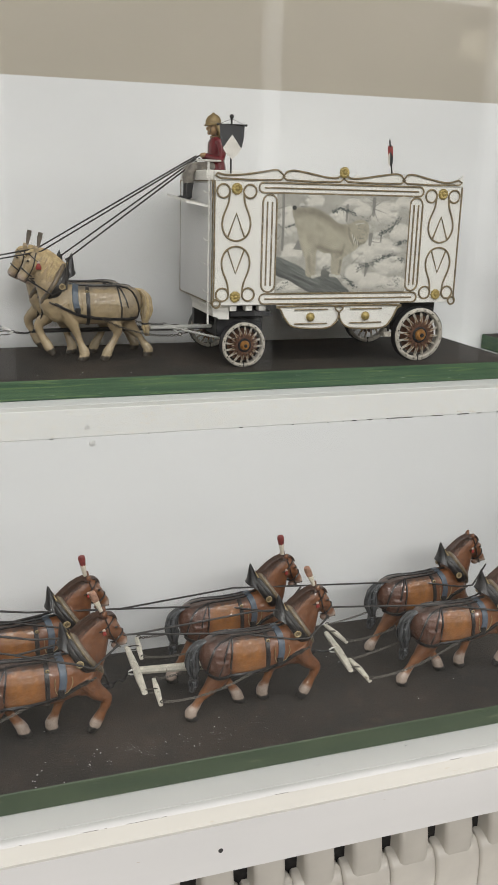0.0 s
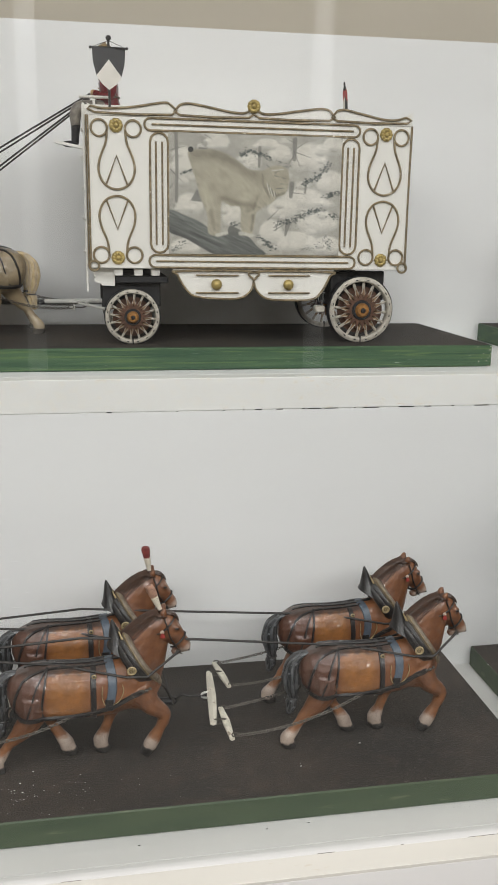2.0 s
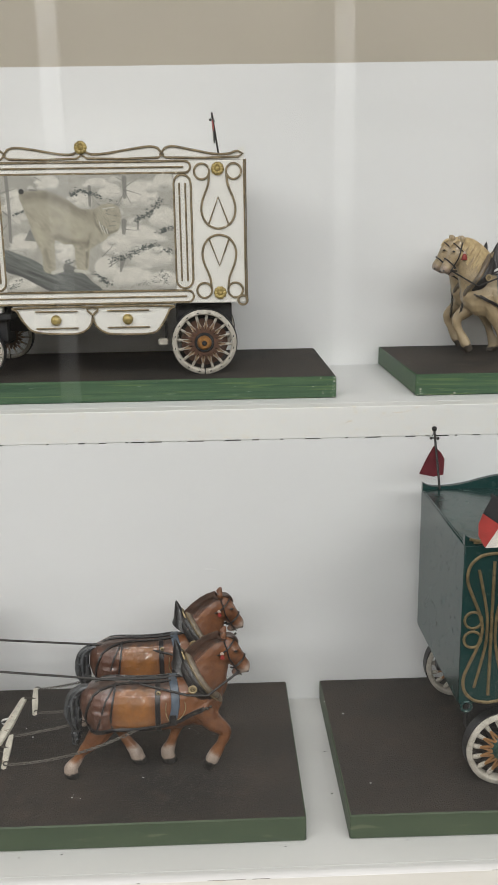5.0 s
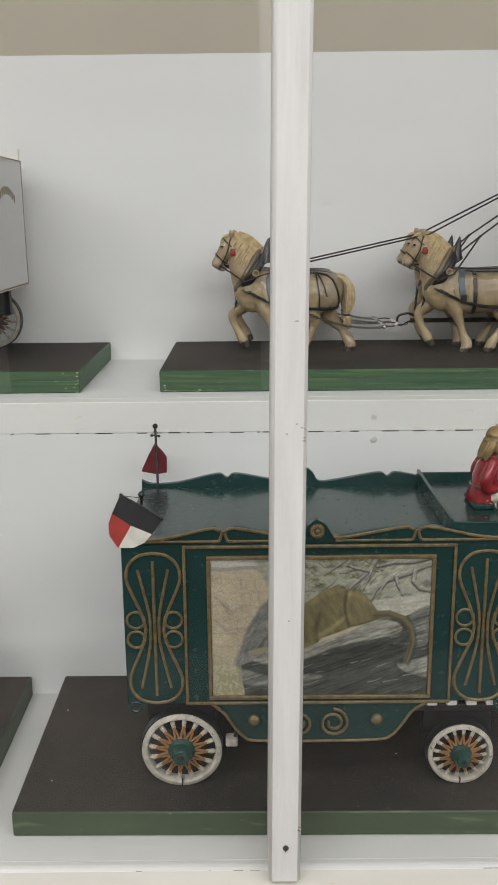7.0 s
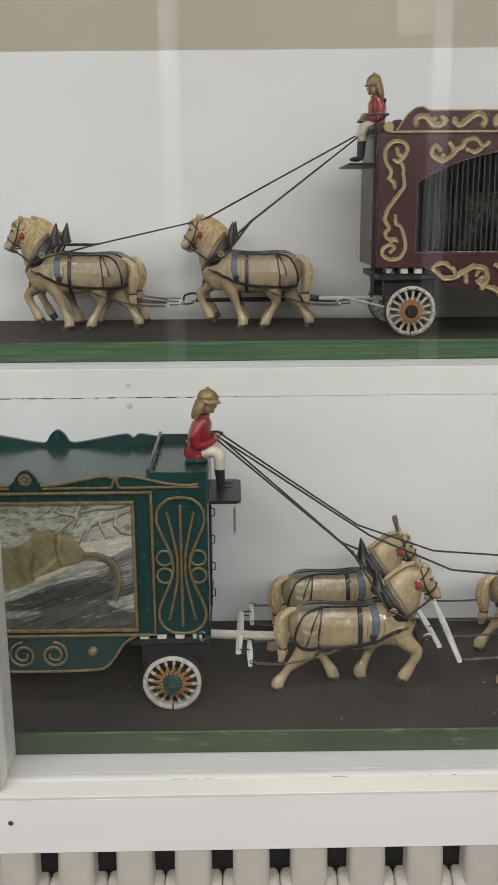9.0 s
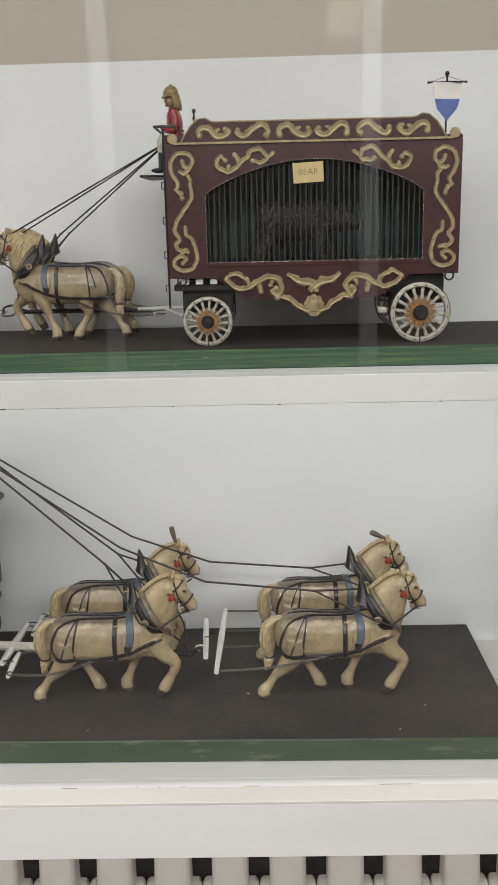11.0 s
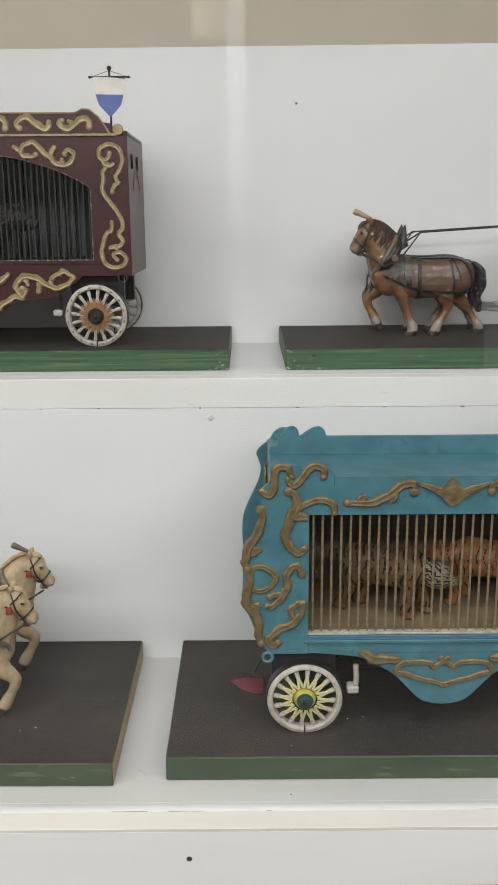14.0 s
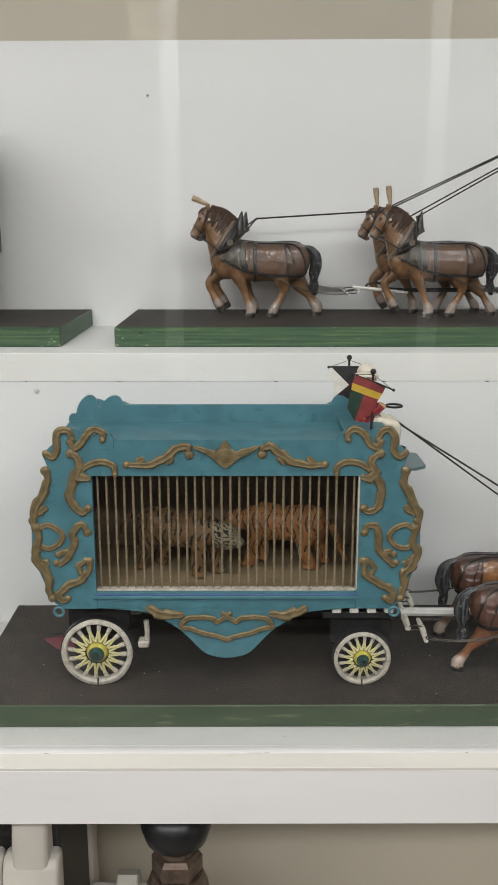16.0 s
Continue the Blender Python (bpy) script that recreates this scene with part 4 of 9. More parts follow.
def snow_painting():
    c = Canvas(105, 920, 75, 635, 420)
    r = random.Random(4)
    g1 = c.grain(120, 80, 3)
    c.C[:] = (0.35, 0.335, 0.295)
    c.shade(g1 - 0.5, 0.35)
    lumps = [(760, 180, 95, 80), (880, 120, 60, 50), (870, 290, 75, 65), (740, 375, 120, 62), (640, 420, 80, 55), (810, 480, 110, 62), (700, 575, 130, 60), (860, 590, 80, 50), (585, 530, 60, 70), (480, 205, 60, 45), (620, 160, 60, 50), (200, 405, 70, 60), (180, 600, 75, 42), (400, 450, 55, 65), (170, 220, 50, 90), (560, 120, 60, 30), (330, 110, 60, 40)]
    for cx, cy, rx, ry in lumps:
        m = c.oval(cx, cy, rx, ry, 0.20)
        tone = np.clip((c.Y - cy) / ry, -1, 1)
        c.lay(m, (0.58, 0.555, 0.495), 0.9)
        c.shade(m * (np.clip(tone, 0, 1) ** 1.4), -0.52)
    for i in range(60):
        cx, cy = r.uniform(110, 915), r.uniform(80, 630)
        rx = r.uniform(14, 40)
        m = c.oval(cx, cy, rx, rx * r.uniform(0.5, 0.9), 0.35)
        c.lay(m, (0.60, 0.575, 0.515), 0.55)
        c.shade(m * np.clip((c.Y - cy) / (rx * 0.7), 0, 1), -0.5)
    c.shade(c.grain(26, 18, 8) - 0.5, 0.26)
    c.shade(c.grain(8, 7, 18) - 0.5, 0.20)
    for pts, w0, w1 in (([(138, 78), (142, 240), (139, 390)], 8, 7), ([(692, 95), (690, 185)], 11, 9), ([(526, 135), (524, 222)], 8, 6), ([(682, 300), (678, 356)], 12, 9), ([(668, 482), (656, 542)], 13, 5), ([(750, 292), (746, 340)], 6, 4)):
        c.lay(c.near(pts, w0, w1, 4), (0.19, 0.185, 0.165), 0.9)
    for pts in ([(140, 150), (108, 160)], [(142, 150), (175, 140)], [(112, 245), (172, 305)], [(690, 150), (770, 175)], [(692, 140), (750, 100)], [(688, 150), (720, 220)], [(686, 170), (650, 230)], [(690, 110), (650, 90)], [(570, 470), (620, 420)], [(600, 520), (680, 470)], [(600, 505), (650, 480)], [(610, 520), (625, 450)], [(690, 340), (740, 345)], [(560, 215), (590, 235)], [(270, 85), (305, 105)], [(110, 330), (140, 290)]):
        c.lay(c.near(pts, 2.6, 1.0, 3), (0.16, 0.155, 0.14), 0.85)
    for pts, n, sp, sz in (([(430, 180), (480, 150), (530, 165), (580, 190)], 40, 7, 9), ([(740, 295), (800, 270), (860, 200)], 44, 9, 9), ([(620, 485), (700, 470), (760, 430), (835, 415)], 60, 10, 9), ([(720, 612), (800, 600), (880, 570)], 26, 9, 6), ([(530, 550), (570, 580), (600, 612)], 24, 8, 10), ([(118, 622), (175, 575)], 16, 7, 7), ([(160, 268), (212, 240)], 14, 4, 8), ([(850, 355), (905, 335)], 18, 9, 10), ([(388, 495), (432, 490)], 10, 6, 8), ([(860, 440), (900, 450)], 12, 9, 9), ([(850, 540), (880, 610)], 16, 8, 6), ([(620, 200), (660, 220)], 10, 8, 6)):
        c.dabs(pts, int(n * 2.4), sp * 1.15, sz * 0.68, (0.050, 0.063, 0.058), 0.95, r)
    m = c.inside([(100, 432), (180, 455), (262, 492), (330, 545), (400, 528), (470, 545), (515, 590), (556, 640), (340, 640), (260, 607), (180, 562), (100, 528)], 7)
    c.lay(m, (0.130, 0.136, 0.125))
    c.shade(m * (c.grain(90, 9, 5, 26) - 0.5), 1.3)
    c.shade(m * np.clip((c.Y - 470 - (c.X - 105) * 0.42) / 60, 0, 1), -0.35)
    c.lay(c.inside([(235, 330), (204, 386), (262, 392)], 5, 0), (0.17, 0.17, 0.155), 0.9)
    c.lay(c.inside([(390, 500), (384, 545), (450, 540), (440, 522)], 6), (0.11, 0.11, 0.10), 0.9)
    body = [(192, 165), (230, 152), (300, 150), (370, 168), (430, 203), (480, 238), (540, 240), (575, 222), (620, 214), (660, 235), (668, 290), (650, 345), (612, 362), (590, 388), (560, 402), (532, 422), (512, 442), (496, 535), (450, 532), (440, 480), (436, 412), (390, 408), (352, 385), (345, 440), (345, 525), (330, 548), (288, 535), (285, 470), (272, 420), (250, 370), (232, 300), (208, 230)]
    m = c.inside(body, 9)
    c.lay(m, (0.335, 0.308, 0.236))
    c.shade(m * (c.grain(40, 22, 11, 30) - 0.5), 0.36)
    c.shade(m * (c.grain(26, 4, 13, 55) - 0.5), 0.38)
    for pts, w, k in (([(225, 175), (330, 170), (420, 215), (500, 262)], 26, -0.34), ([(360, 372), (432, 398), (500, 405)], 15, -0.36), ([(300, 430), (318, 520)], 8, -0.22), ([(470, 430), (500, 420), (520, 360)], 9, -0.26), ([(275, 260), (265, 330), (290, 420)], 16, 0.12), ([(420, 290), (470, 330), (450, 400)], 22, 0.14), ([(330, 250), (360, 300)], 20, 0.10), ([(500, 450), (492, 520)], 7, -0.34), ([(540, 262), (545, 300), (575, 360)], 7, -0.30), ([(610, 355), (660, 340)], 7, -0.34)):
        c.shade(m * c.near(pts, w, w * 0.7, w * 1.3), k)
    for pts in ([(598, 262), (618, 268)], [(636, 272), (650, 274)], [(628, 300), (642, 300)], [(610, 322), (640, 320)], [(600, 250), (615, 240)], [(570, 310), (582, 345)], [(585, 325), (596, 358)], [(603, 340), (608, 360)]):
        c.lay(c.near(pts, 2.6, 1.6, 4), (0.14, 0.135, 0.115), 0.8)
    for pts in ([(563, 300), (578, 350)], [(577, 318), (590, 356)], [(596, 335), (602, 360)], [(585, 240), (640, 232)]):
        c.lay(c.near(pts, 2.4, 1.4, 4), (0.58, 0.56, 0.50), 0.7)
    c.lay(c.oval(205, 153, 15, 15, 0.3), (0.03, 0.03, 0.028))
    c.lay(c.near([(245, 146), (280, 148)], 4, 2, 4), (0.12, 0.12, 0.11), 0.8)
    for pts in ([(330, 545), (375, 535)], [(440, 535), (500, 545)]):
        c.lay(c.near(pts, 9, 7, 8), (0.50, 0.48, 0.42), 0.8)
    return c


def rock_painting():
    c = Canvas(187, 1000, 140, 615, 420)
    r = random.Random(9)
    ink, pale = (0.040, 0.040, 0.034), (0.52, 0.49, 0.42)
    # sunlit cliff of blocks, with a pale sky and a far ridge above it
    c.C[:] = (0.56, 0.475, 0.335)
    c.shade(c.grain(60, 26, 2) - 0.5, 0.34)
    c.lay(np.clip((c.grain(44, 30, 3) - 0.55) * 6, 0, 1), (0.64, 0.57, 0.44), 0.6)
    c.lay(np.clip((176 - c.Y) / 8, 0, 1), (0.63, 0.60, 0.53))
    c.lay(c.near([(187, 170), (250, 172), (330, 166), (420, 172)], 7, 6, 4), (0.33, 0.315, 0.30), 0.8)
    for row in range(7):
        y = 205 + row * 46
        x = 187 - r.uniform(0, 30)
        while x < 430:
            w = r.uniform(34, 78)
            dip = r.uniform(-9, 9)
            c.lay(c.near([(x, y + dip), (x + w * 0.5, y + r.uniform(-7, 7)), (x + w, y + dip + r.uniform(-6, 6))], 1.6, 0.9, 3), (0.33, 0.27, 0.20), 0.6)
            if r.random() < 0.45:
                c.lay(c.near([(x + w, y), (x + w - r.uniform(-6, 10), y + 22), (x + w + r.uniform(-8, 8), y + 42)], 2.2, 1.2, 3), (0.31, 0.255, 0.20), 0.65)
            x += w
    for pts in ([(200, 262), (228, 292), (262, 316), (300, 300)], [(205, 352), (240, 380), (285, 376), (330, 380)], [(232, 292), (246, 322), (268, 328)]):
        c.lay(c.near(pts, 5, 3, 6), (0.34, 0.30, 0.25), 0.6)
    low = np.clip((c.Y - 450) / 90, 0, 1) * np.clip((330 - c.X) / 50, 0, 1)
    c.lay(low, (0.50, 0.46, 0.30), 0.6)
    c.lay(low * (c.grain(8, 8, 6) > 0.48), (0.33, 0.33, 0.19), 0.7)
    # shaded grey slope behind the ledge
    m = c.inside([(288, 520), (300, 430), (318, 380), (350, 330), (400, 270), (470, 250), (530, 300), (540, 480)], 12)
    c.lay(m, (0.235, 0.232, 0.215))
    c.shade(m * (c.grain(36, 12, 12, -50) - 0.5), 1.3)
    # bright gap in the trees, pine scrub in clumps, thin dark twigs
    m = c.inside([(395, 125), (400, 230), (450, 290), (560, 290), (700, 270), (800, 290), (1010, 270), (1010, 125)], 12)
    c.lay(m, (0.40, 0.40, 0.315))
    c.shade(m * (c.grain(26, 12, 21) - 0.5), 0.5)
    for k in range(52):
        x, y = r.uniform(410, 830), r.uniform(138, 262)
        if x > 740 and y > 215:
            continue
        blob = c.oval(x, y, r.uniform(18, 42), r.uniform(7, 15), 0.7) * np.clip((c.grain(9, 5, 60 + k) - 0.36) * 7, 0, 1)
        c.lay(blob * m, r.choice(((0.125, 0.140, 0.058), (0.17, 0.185, 0.080), (0.085, 0.095, 0.045))), 0.85)
    for k in range(26):
        x, y = r.uniform(410, 800), r.uniform(145, 285)
        a, L = r.uniform(-0.9, 0.5), r.uniform(22, 62)
        c.lay(c.near([(x, y), (x + L * 0.5 * math.cos(a), y + L * 0.5 * math.sin(a) + r.uniform(-6, 6)), (x + L * math.cos(a), y + L * math.sin(a))], 1.7, 0.8, 2.5) * m, ink, 0.8)
    # gnarled grey roots with dark undersides
    for pts, w0, w1 in (([(1005, 150), (960, 165), (915, 185), (870, 200), (830, 215), (800, 240), (780, 280)], 24, 6), ([(870, 200), (880, 230), (905, 272)], 14, 5), ([(940, 180), (935, 215), (960, 240), (1000, 250)], 15, 8), ([(835, 215), (815, 245), (808, 275)], 9, 4),
                        ([(800, 135), (770, 180), (735, 210), (700, 240)], 15, 5), ([(780, 175), (765, 215), (745, 250)], 8, 3), ([(770, 180), (720, 170), (690, 160)], 7, 3), ([(1000, 135), (930, 150), (860, 152), (800, 165)], 12, 6), ([(690, 140), (650, 165), (610, 190)], 5, 2)):
        c.lay(c.near([(x - 1, y + 5) for x, y in pts], w0 * 0.62, w1 * 0.8, 5), ink, 0.85)
        c.lay(c.near(pts, w0 * 0.48, w1 * 0.42, 4), (0.36, 0.345, 0.30), 0.92)
        c.lay(c.near([(x - 1, y - w0 * 0.18) for x, y in pts], w0 * 0.16, w1 * 0.12, 3), pale, 0.7)
    c.shade(c.inside([(690, 130), (1010, 130), (1010, 285), (690, 285)], 16, 0) * (c.grain(20, 5, 33, -32) - 0.5), 0.9)
    for cx, cy, rx, ry in ((915, 255, 34, 18), (845, 265, 24, 16), (985, 205, 22, 36)):
        c.lay(c.oval(cx, cy, rx, ry, 0.35), (0.40, 0.385, 0.335), 0.8)
        c.shade(c.oval(cx, cy + ry * 0.6, rx, ry * 0.5, 0.5), -0.5)
    # pale terrace, then the long ledge and the dark rock below it
    c.lay(c.inside([(790, 285), (880, 272), (1010, 262), (1010, 335), (900, 330), (810, 325)], 8), (0.53, 0.505, 0.43), 0.95)
    c.shade(c.inside([(790, 285), (1010, 262), (1010, 335), (810, 325)], 8, 0) * (c.grain(40, 5, 37, -6) - 0.5), 0.8)
    m = c.inside([(296, 505), (340, 488), (420, 478), (520, 455), (610, 425), (700, 395), (800, 350), (900, 340), (1010, 300), (1010, 625), (310, 625), (300, 560)], 6, 0)
    c.lay(m, (0.074, 0.082, 0.070))
    c.lay(c.inside([(340, 486), (420, 476), (520, 452), (610, 422), (700, 394), (800, 350), (880, 360), (900, 385), (860, 405), (740, 425), (640, 450), (560, 478), (500, 498), (400, 505)], 7), (0.37, 0.36, 0.31), 0.92)
    c.lay(c.inside([(930, 330), (1010, 305), (1010, 420), (950, 440), (940, 380)], 8), (0.20, 0.20, 0.18), 0.85)
    c.lay(c.inside([(885, 505), (930, 500), (1010, 480), (1010, 548), (950, 545), (905, 528)], 8), (0.33, 0.325, 0.285), 0.8)
    c.lay(c.inside([(296, 520), (400, 545), (560, 540), (600, 552), (480, 572), (306, 575)], 8), (0.31, 0.305, 0.27), 0.75)
    c.lay(c.inside([(500, 500), (620, 470), (760, 440), (880, 430), (900, 480), (760, 500), (640, 535), (520, 530)], 12), (0.046, 0.050, 0.045), 0.9)
    c.shade(m * (c.grain(80, 6, 41, -17, 4) - 0.5), 1.8)
    c.shade(m * (c.grain(26, 10, 44, -12) - 0.5), 0.7)
    for i in range(70):
        x, y = r.uniform(300, 985), r.uniform(345, 610)
        L = r.uniform(14, 66)
        c.lay(c.near([(x, y), (x + L * 0.5, y - L * 0.10), (x + L, y - L * r.uniform(0.12, 0.36))], 1.9, 0.8, 2.5) * m, r.choice(((0.035, 0.038, 0.034), (0.44, 0.43, 0.38), (0.30, 0.30, 0.27))), 0.65)
    c.shade(c.grain(8, 4, 71, -12) - 0.5, 0.45)
    c.shade(c.grain(4.5, 4.5, 77) - 0.5, 0.28)
    # the reclining tawny figure, its coat brushed along the body
    fig = [(395, 330), (420, 300), (470, 300), (515, 295), (560, 275), (610, 243), (655, 235), (700, 246), (745, 252), (782, 288), (806, 320), (812, 342), (765, 362), (705, 375), (660, 392), (600, 412), (578, 432), (530, 446), (470, 455), (420, 440), (396, 390)]
    m = c.inside(fig, 5)
    c.lay(m, (0.205, 0.172, 0.088))
    c.shade(m * (c.grain(30, 10, 51, 55) - 0.5), 0.55)
    c.shade(m * (c.grain(10, 4, 53, 60) - 0.5), 0.35)
    for pts, w, k in (([(560, 285), (615, 252), (660, 246), (700, 256)], 12, 0.30), ([(705, 262), (745, 265), (775, 296)], 12, 0.28), ([(690, 250), (682, 300), (690, 345), (700, 368)], 6, -0.42), ([(698, 262), (696, 320), (712, 360)], 6, 0.28), ([(588, 405), (640, 375), (684, 340)], 9, 0.65), ([(590, 330), (575, 380), (585, 425)], 9, -0.36),
                      ([(640, 290), (650, 340)], 26, 0.12), ([(735, 300), (745, 335)], 20, 0.14), ([(610, 412), (700, 380), (800, 350)], 6, -0.55), ([(515, 300), (530, 360), (540, 430)], 16, -0.20), ([(500, 440), (560, 432)], 8, 0.20)):
        c.shade(m * c.near(pts, w, w * 0.8, w * 1.1), k)
    tail = [(800, 330), (850, 328), (900, 345), (932, 378), (940, 425), (928, 470), (918, 496)]
    c.lay(c.near([(x + 8, y + 8) for x, y in tail], 12, 9, 8), (0.05, 0.052, 0.045), 0.7)
    c.lay(c.near(tail, 12, 9, 5), (0.185, 0.155, 0.085))
    c.shade(c.near([(x - 5, y + 6) for x, y in tail], 5, 4, 6), -0.4)
    c.lay(c.oval(404, 365, 18, 24, 0.4), (0.42, 0.38, 0.29), 0.8)
    for pts in ([(332, 462), (425, 452)], [(360, 455), (455, 440)]):
        c.lay(c.near(pts, 9, 8, 5), (0.37, 0.325, 0.225), 0.95)
    c.dabs([(338, 470), (425, 460)], 12, 4, 6, (0.10, 0.095, 0.075), 0.6, r)
    return c


def carving(g, pts, w, y=-0.0008, h=None, lobes=1.0, taper=0.35, k=11, curl=True):
    """A carved leafy scroll: a domed ribbon along a line, its edges lobed, with a round curl at its start."""
    line = curve(flat(pts, y), k)
    m = len(line)
    h = h or w * 0.75
    L = sum((line[i + 1] - line[i]).length for i in range(m - 1))
    n = max(2, L / (w * 3.4))
    vs, fs = [], []
    for i, p in enumerate(line):
        t = i / (m - 1)
        d = line[min(i + 1, m - 1)] - line[max(i - 1, 0)]
        d.normalize()
        side = Vector((-d.z, 0, d.x))
        base = w * (taper + (1 - taper) * math.sin(math.pi * min(1, max(0, t))) ** 0.7)
        cut = lambda ph: 0.66 + 0.66 * (1 - (ph % 1.0)) ** 1.2 * min(1.0, (ph % 1.0) / 0.16)
        a = base * (1 + min(1.0, lobes) * (cut(n * t) - 1))
        b = base * (1 + min(1.0, lobes) * (cut(n * t + 0.45) - 1))
        hh = h * (0.6 + 0.4 * base / w)
        for off, up in ((-b, 0.0), (-b * 0.92, 0.45), (-b * 0.55, 0.9), (-b * 0.12, 0.72), (a * 0.12, 0.72), (a * 0.55, 0.9), (a * 0.92, 0.45), (a, 0.0)):
            vs.append(p + side * off + Vector((0, -hh * up, 0)))
    q = 8
    for i in range(m - 1):
        fs += [(i * q + j, i * q + j + 1, (i + 1) * q + j + 1, (i + 1) * q + j) for j in range(q - 1)]
        fs.append((i * q + q - 1, i * q, (i + 1) * q, (i + 1) * q + q - 1))
    fs += [tuple(range(q)), tuple(range((m - 1) * q, m * q))]
    g.add(vs, fs)
    if curl and taper > 0.45:
        g.ball(line[0], (w * 0.98, h * 0.95, w * 0.98), 12, 6)
    return g


LAYER = [0]


def plaque(g, mat, pts, y0=-0.0010, y1=0.0, k=5):
    """A thin shaped board; each one a hair prouder than the last."""
    LAYER[0] = (LAYER[0] + 1) % 8
    g.use(mat).prism(outline(pts, k), y0 - 0.00004 * LAYER[0], y1)
    return g


# ---- white wagon with a snow picture ----
def white_wagon():
    W, D, Z0, Z1 = 0.3715, 0.178, 0.0865, 0.2505
    root = thing("circus_wagon", "white model circus wagon with gilt wire scrolls and a snow picture", "wagon", (0.4985, 1.150, UTOP), "model circus wagons")
    g = Geo(WAGONWHITE).box(0.0, W, 0.0, D, Z0, Z1, 0.001)
    g.obj("body", root, "white enamelled box body")
    for x0 in (-0.0006, W + 0.0006):
        s = -1 if x0 < 0 else 1
        Geo(WAGONGREY).box(min(x0, x0 + s * 0.0012), max(x0, x0 + s * 0.0012), 0.004, D - 0.004, Z0 + 0.004, Z1 - 0.003, 0.0004).obj("end_panel", root, "plain grey-white end panel")
        e = x0 + s * 0.001
        Geo(WIRE).tube([(e, 0.003, Z0 + 0.003), (e, D - 0.003, Z0 + 0.003), (e, D - 0.003, Z1), (e, 0.003, Z1)], 0.0010, 6, True).obj("edge_wire", root, "gilt wire round the end panel")
    # lettering on the back end panel, too small to read: plain bars on an arc
    g = Geo(WIRE)
    for i in range(9):
        y = 0.050 + i * 0.0095
        g.box(W + 0.0016, W + 0.0022, y, y + 0.0062, 0.196 + 0.010 * math.sin(math.pi * i / 8), 0.206 + 0.010 * math.sin(math.pi * i / 8), 0.0002)
    g.obj("lettering", root, "small dark lettering")
    # picture
    px0, px1, pz0, pz1 = 0.0885, 0.2885, 0.1035, 0.2365
    pic = Geo(BOARD).box(px0, px1, -0.0012, 0.0, pz0, pz1, 0.0002).obj("picture", root, "painted snow scene in greys and creams")
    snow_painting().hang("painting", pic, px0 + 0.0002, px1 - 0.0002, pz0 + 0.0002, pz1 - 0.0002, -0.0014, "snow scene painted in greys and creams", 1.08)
    # wire work
    T = 0.0013

    def loop(pts, k=5, closed=True, r=T):
        Geo(WIRE).tube(curve(flat(pts, -0.0008), k, closed), r, 7, closed).obj("wire_scroll", root)

    def line(pts, r=T * 0.9):
        Geo(WIRE).tube(flat(pts, -0.0006), r, 6).obj("wire_line", root)

    def lozenge(x0, x1, z0, z1):
        r = min(x1 - x0, z1 - z0) / 2
        pts = []
        if x1 - x0 > z1 - z0:
            pts += [(x1 - r + r * math.cos(radians(a)), (z0 + z1) / 2 + r * math.sin(radians(a))) for a in range(-90, 91, 30)]
            pts += [(x0 + r + r * math.cos(radians(a)), (z0 + z1) / 2 + r * math.sin(radians(a))) for a in range(90, 271, 30)]
        else:
            pts += [((x0 + x1) / 2 + r * math.cos(radians(a)), z1 - r + r * math.sin(radians(a))) for a in range(0, 181, 30)]
            pts += [((x0 + x1) / 2 + r * math.cos(radians(a)), z0 + r + r * math.sin(radians(a))) for a in range(180, 361, 30)]
        Geo(WIRE).tube(flat(pts, -0.0008), T, 7, True).obj("wire_scroll", root)

    for cx in (0.0310, 0.3405):
        for zc, sg in ((0.2405, 1), (0.0985, -1)):
            rosette(Geo(BRASS), cx, zc, 0.0090).obj("rosette", root, "gilt flower rosette")
            for s in (-1, 1):
                Geo(WIRE).tube(circle(cx + s * 0.0185, zc - sg * 0.003, 0.0088, -0.0008, 20)[:-1], T, 7, True).obj("wire_ring", root)
            loop([(cx - 0.010, zc - sg * 0.005), (cx - 0.0115, zc - sg * 0.018), (cx - 0.0185, zc - sg * 0.036), (cx - 0.0195, zc - sg * 0.050), (cx - 0.013, zc - sg * 0.0625), (cx, zc - sg * 0.0675), (cx + 0.013, zc - sg * 0.0625), (cx + 0.0195, zc - sg * 0.050), (cx + 0.0185, zc - sg * 0.036), (cx + 0.0115, zc - sg * 0.018), (cx + 0.010, zc - sg * 0.005)], 4, False)
            line([(cx - 0.0115, zc - sg * 0.0620), (cx, zc - sg * 0.0315), (cx + 0.0115, zc - sg * 0.0620)])
    for x0 in (0.0680, 0.2890):
        lozenge(x0, x0 + 0.0200, 0.1045, 0.2345)
        for dx in (0.0065, 0.0135):
            line([(x0 + dx, 0.113), (x0 + dx, 0.225)])
    lozenge(0.062, 0.309, 0.2365, 0.2495)
    line([(0.070, 0.243), (0.301, 0.243)])
    lozenge(0.066, 0.309, 0.0880, 0.1020)
    line([(0.074, 0.095), (0.301, 0.095)])
    line([(0.0005, Z1), (0.0005, Z0 + 0.006)])
    line([(W - 0.0005, Z1), (W - 0.0005, Z0 + 0.006)])
    for s in (0.004, W - 0.004):
        Geo(WIRE).tube(circle(s, 0.0895, 0.0055, -0.0016, 16)[:-1], 0.0014, 7, True).obj("wire_ring", root)
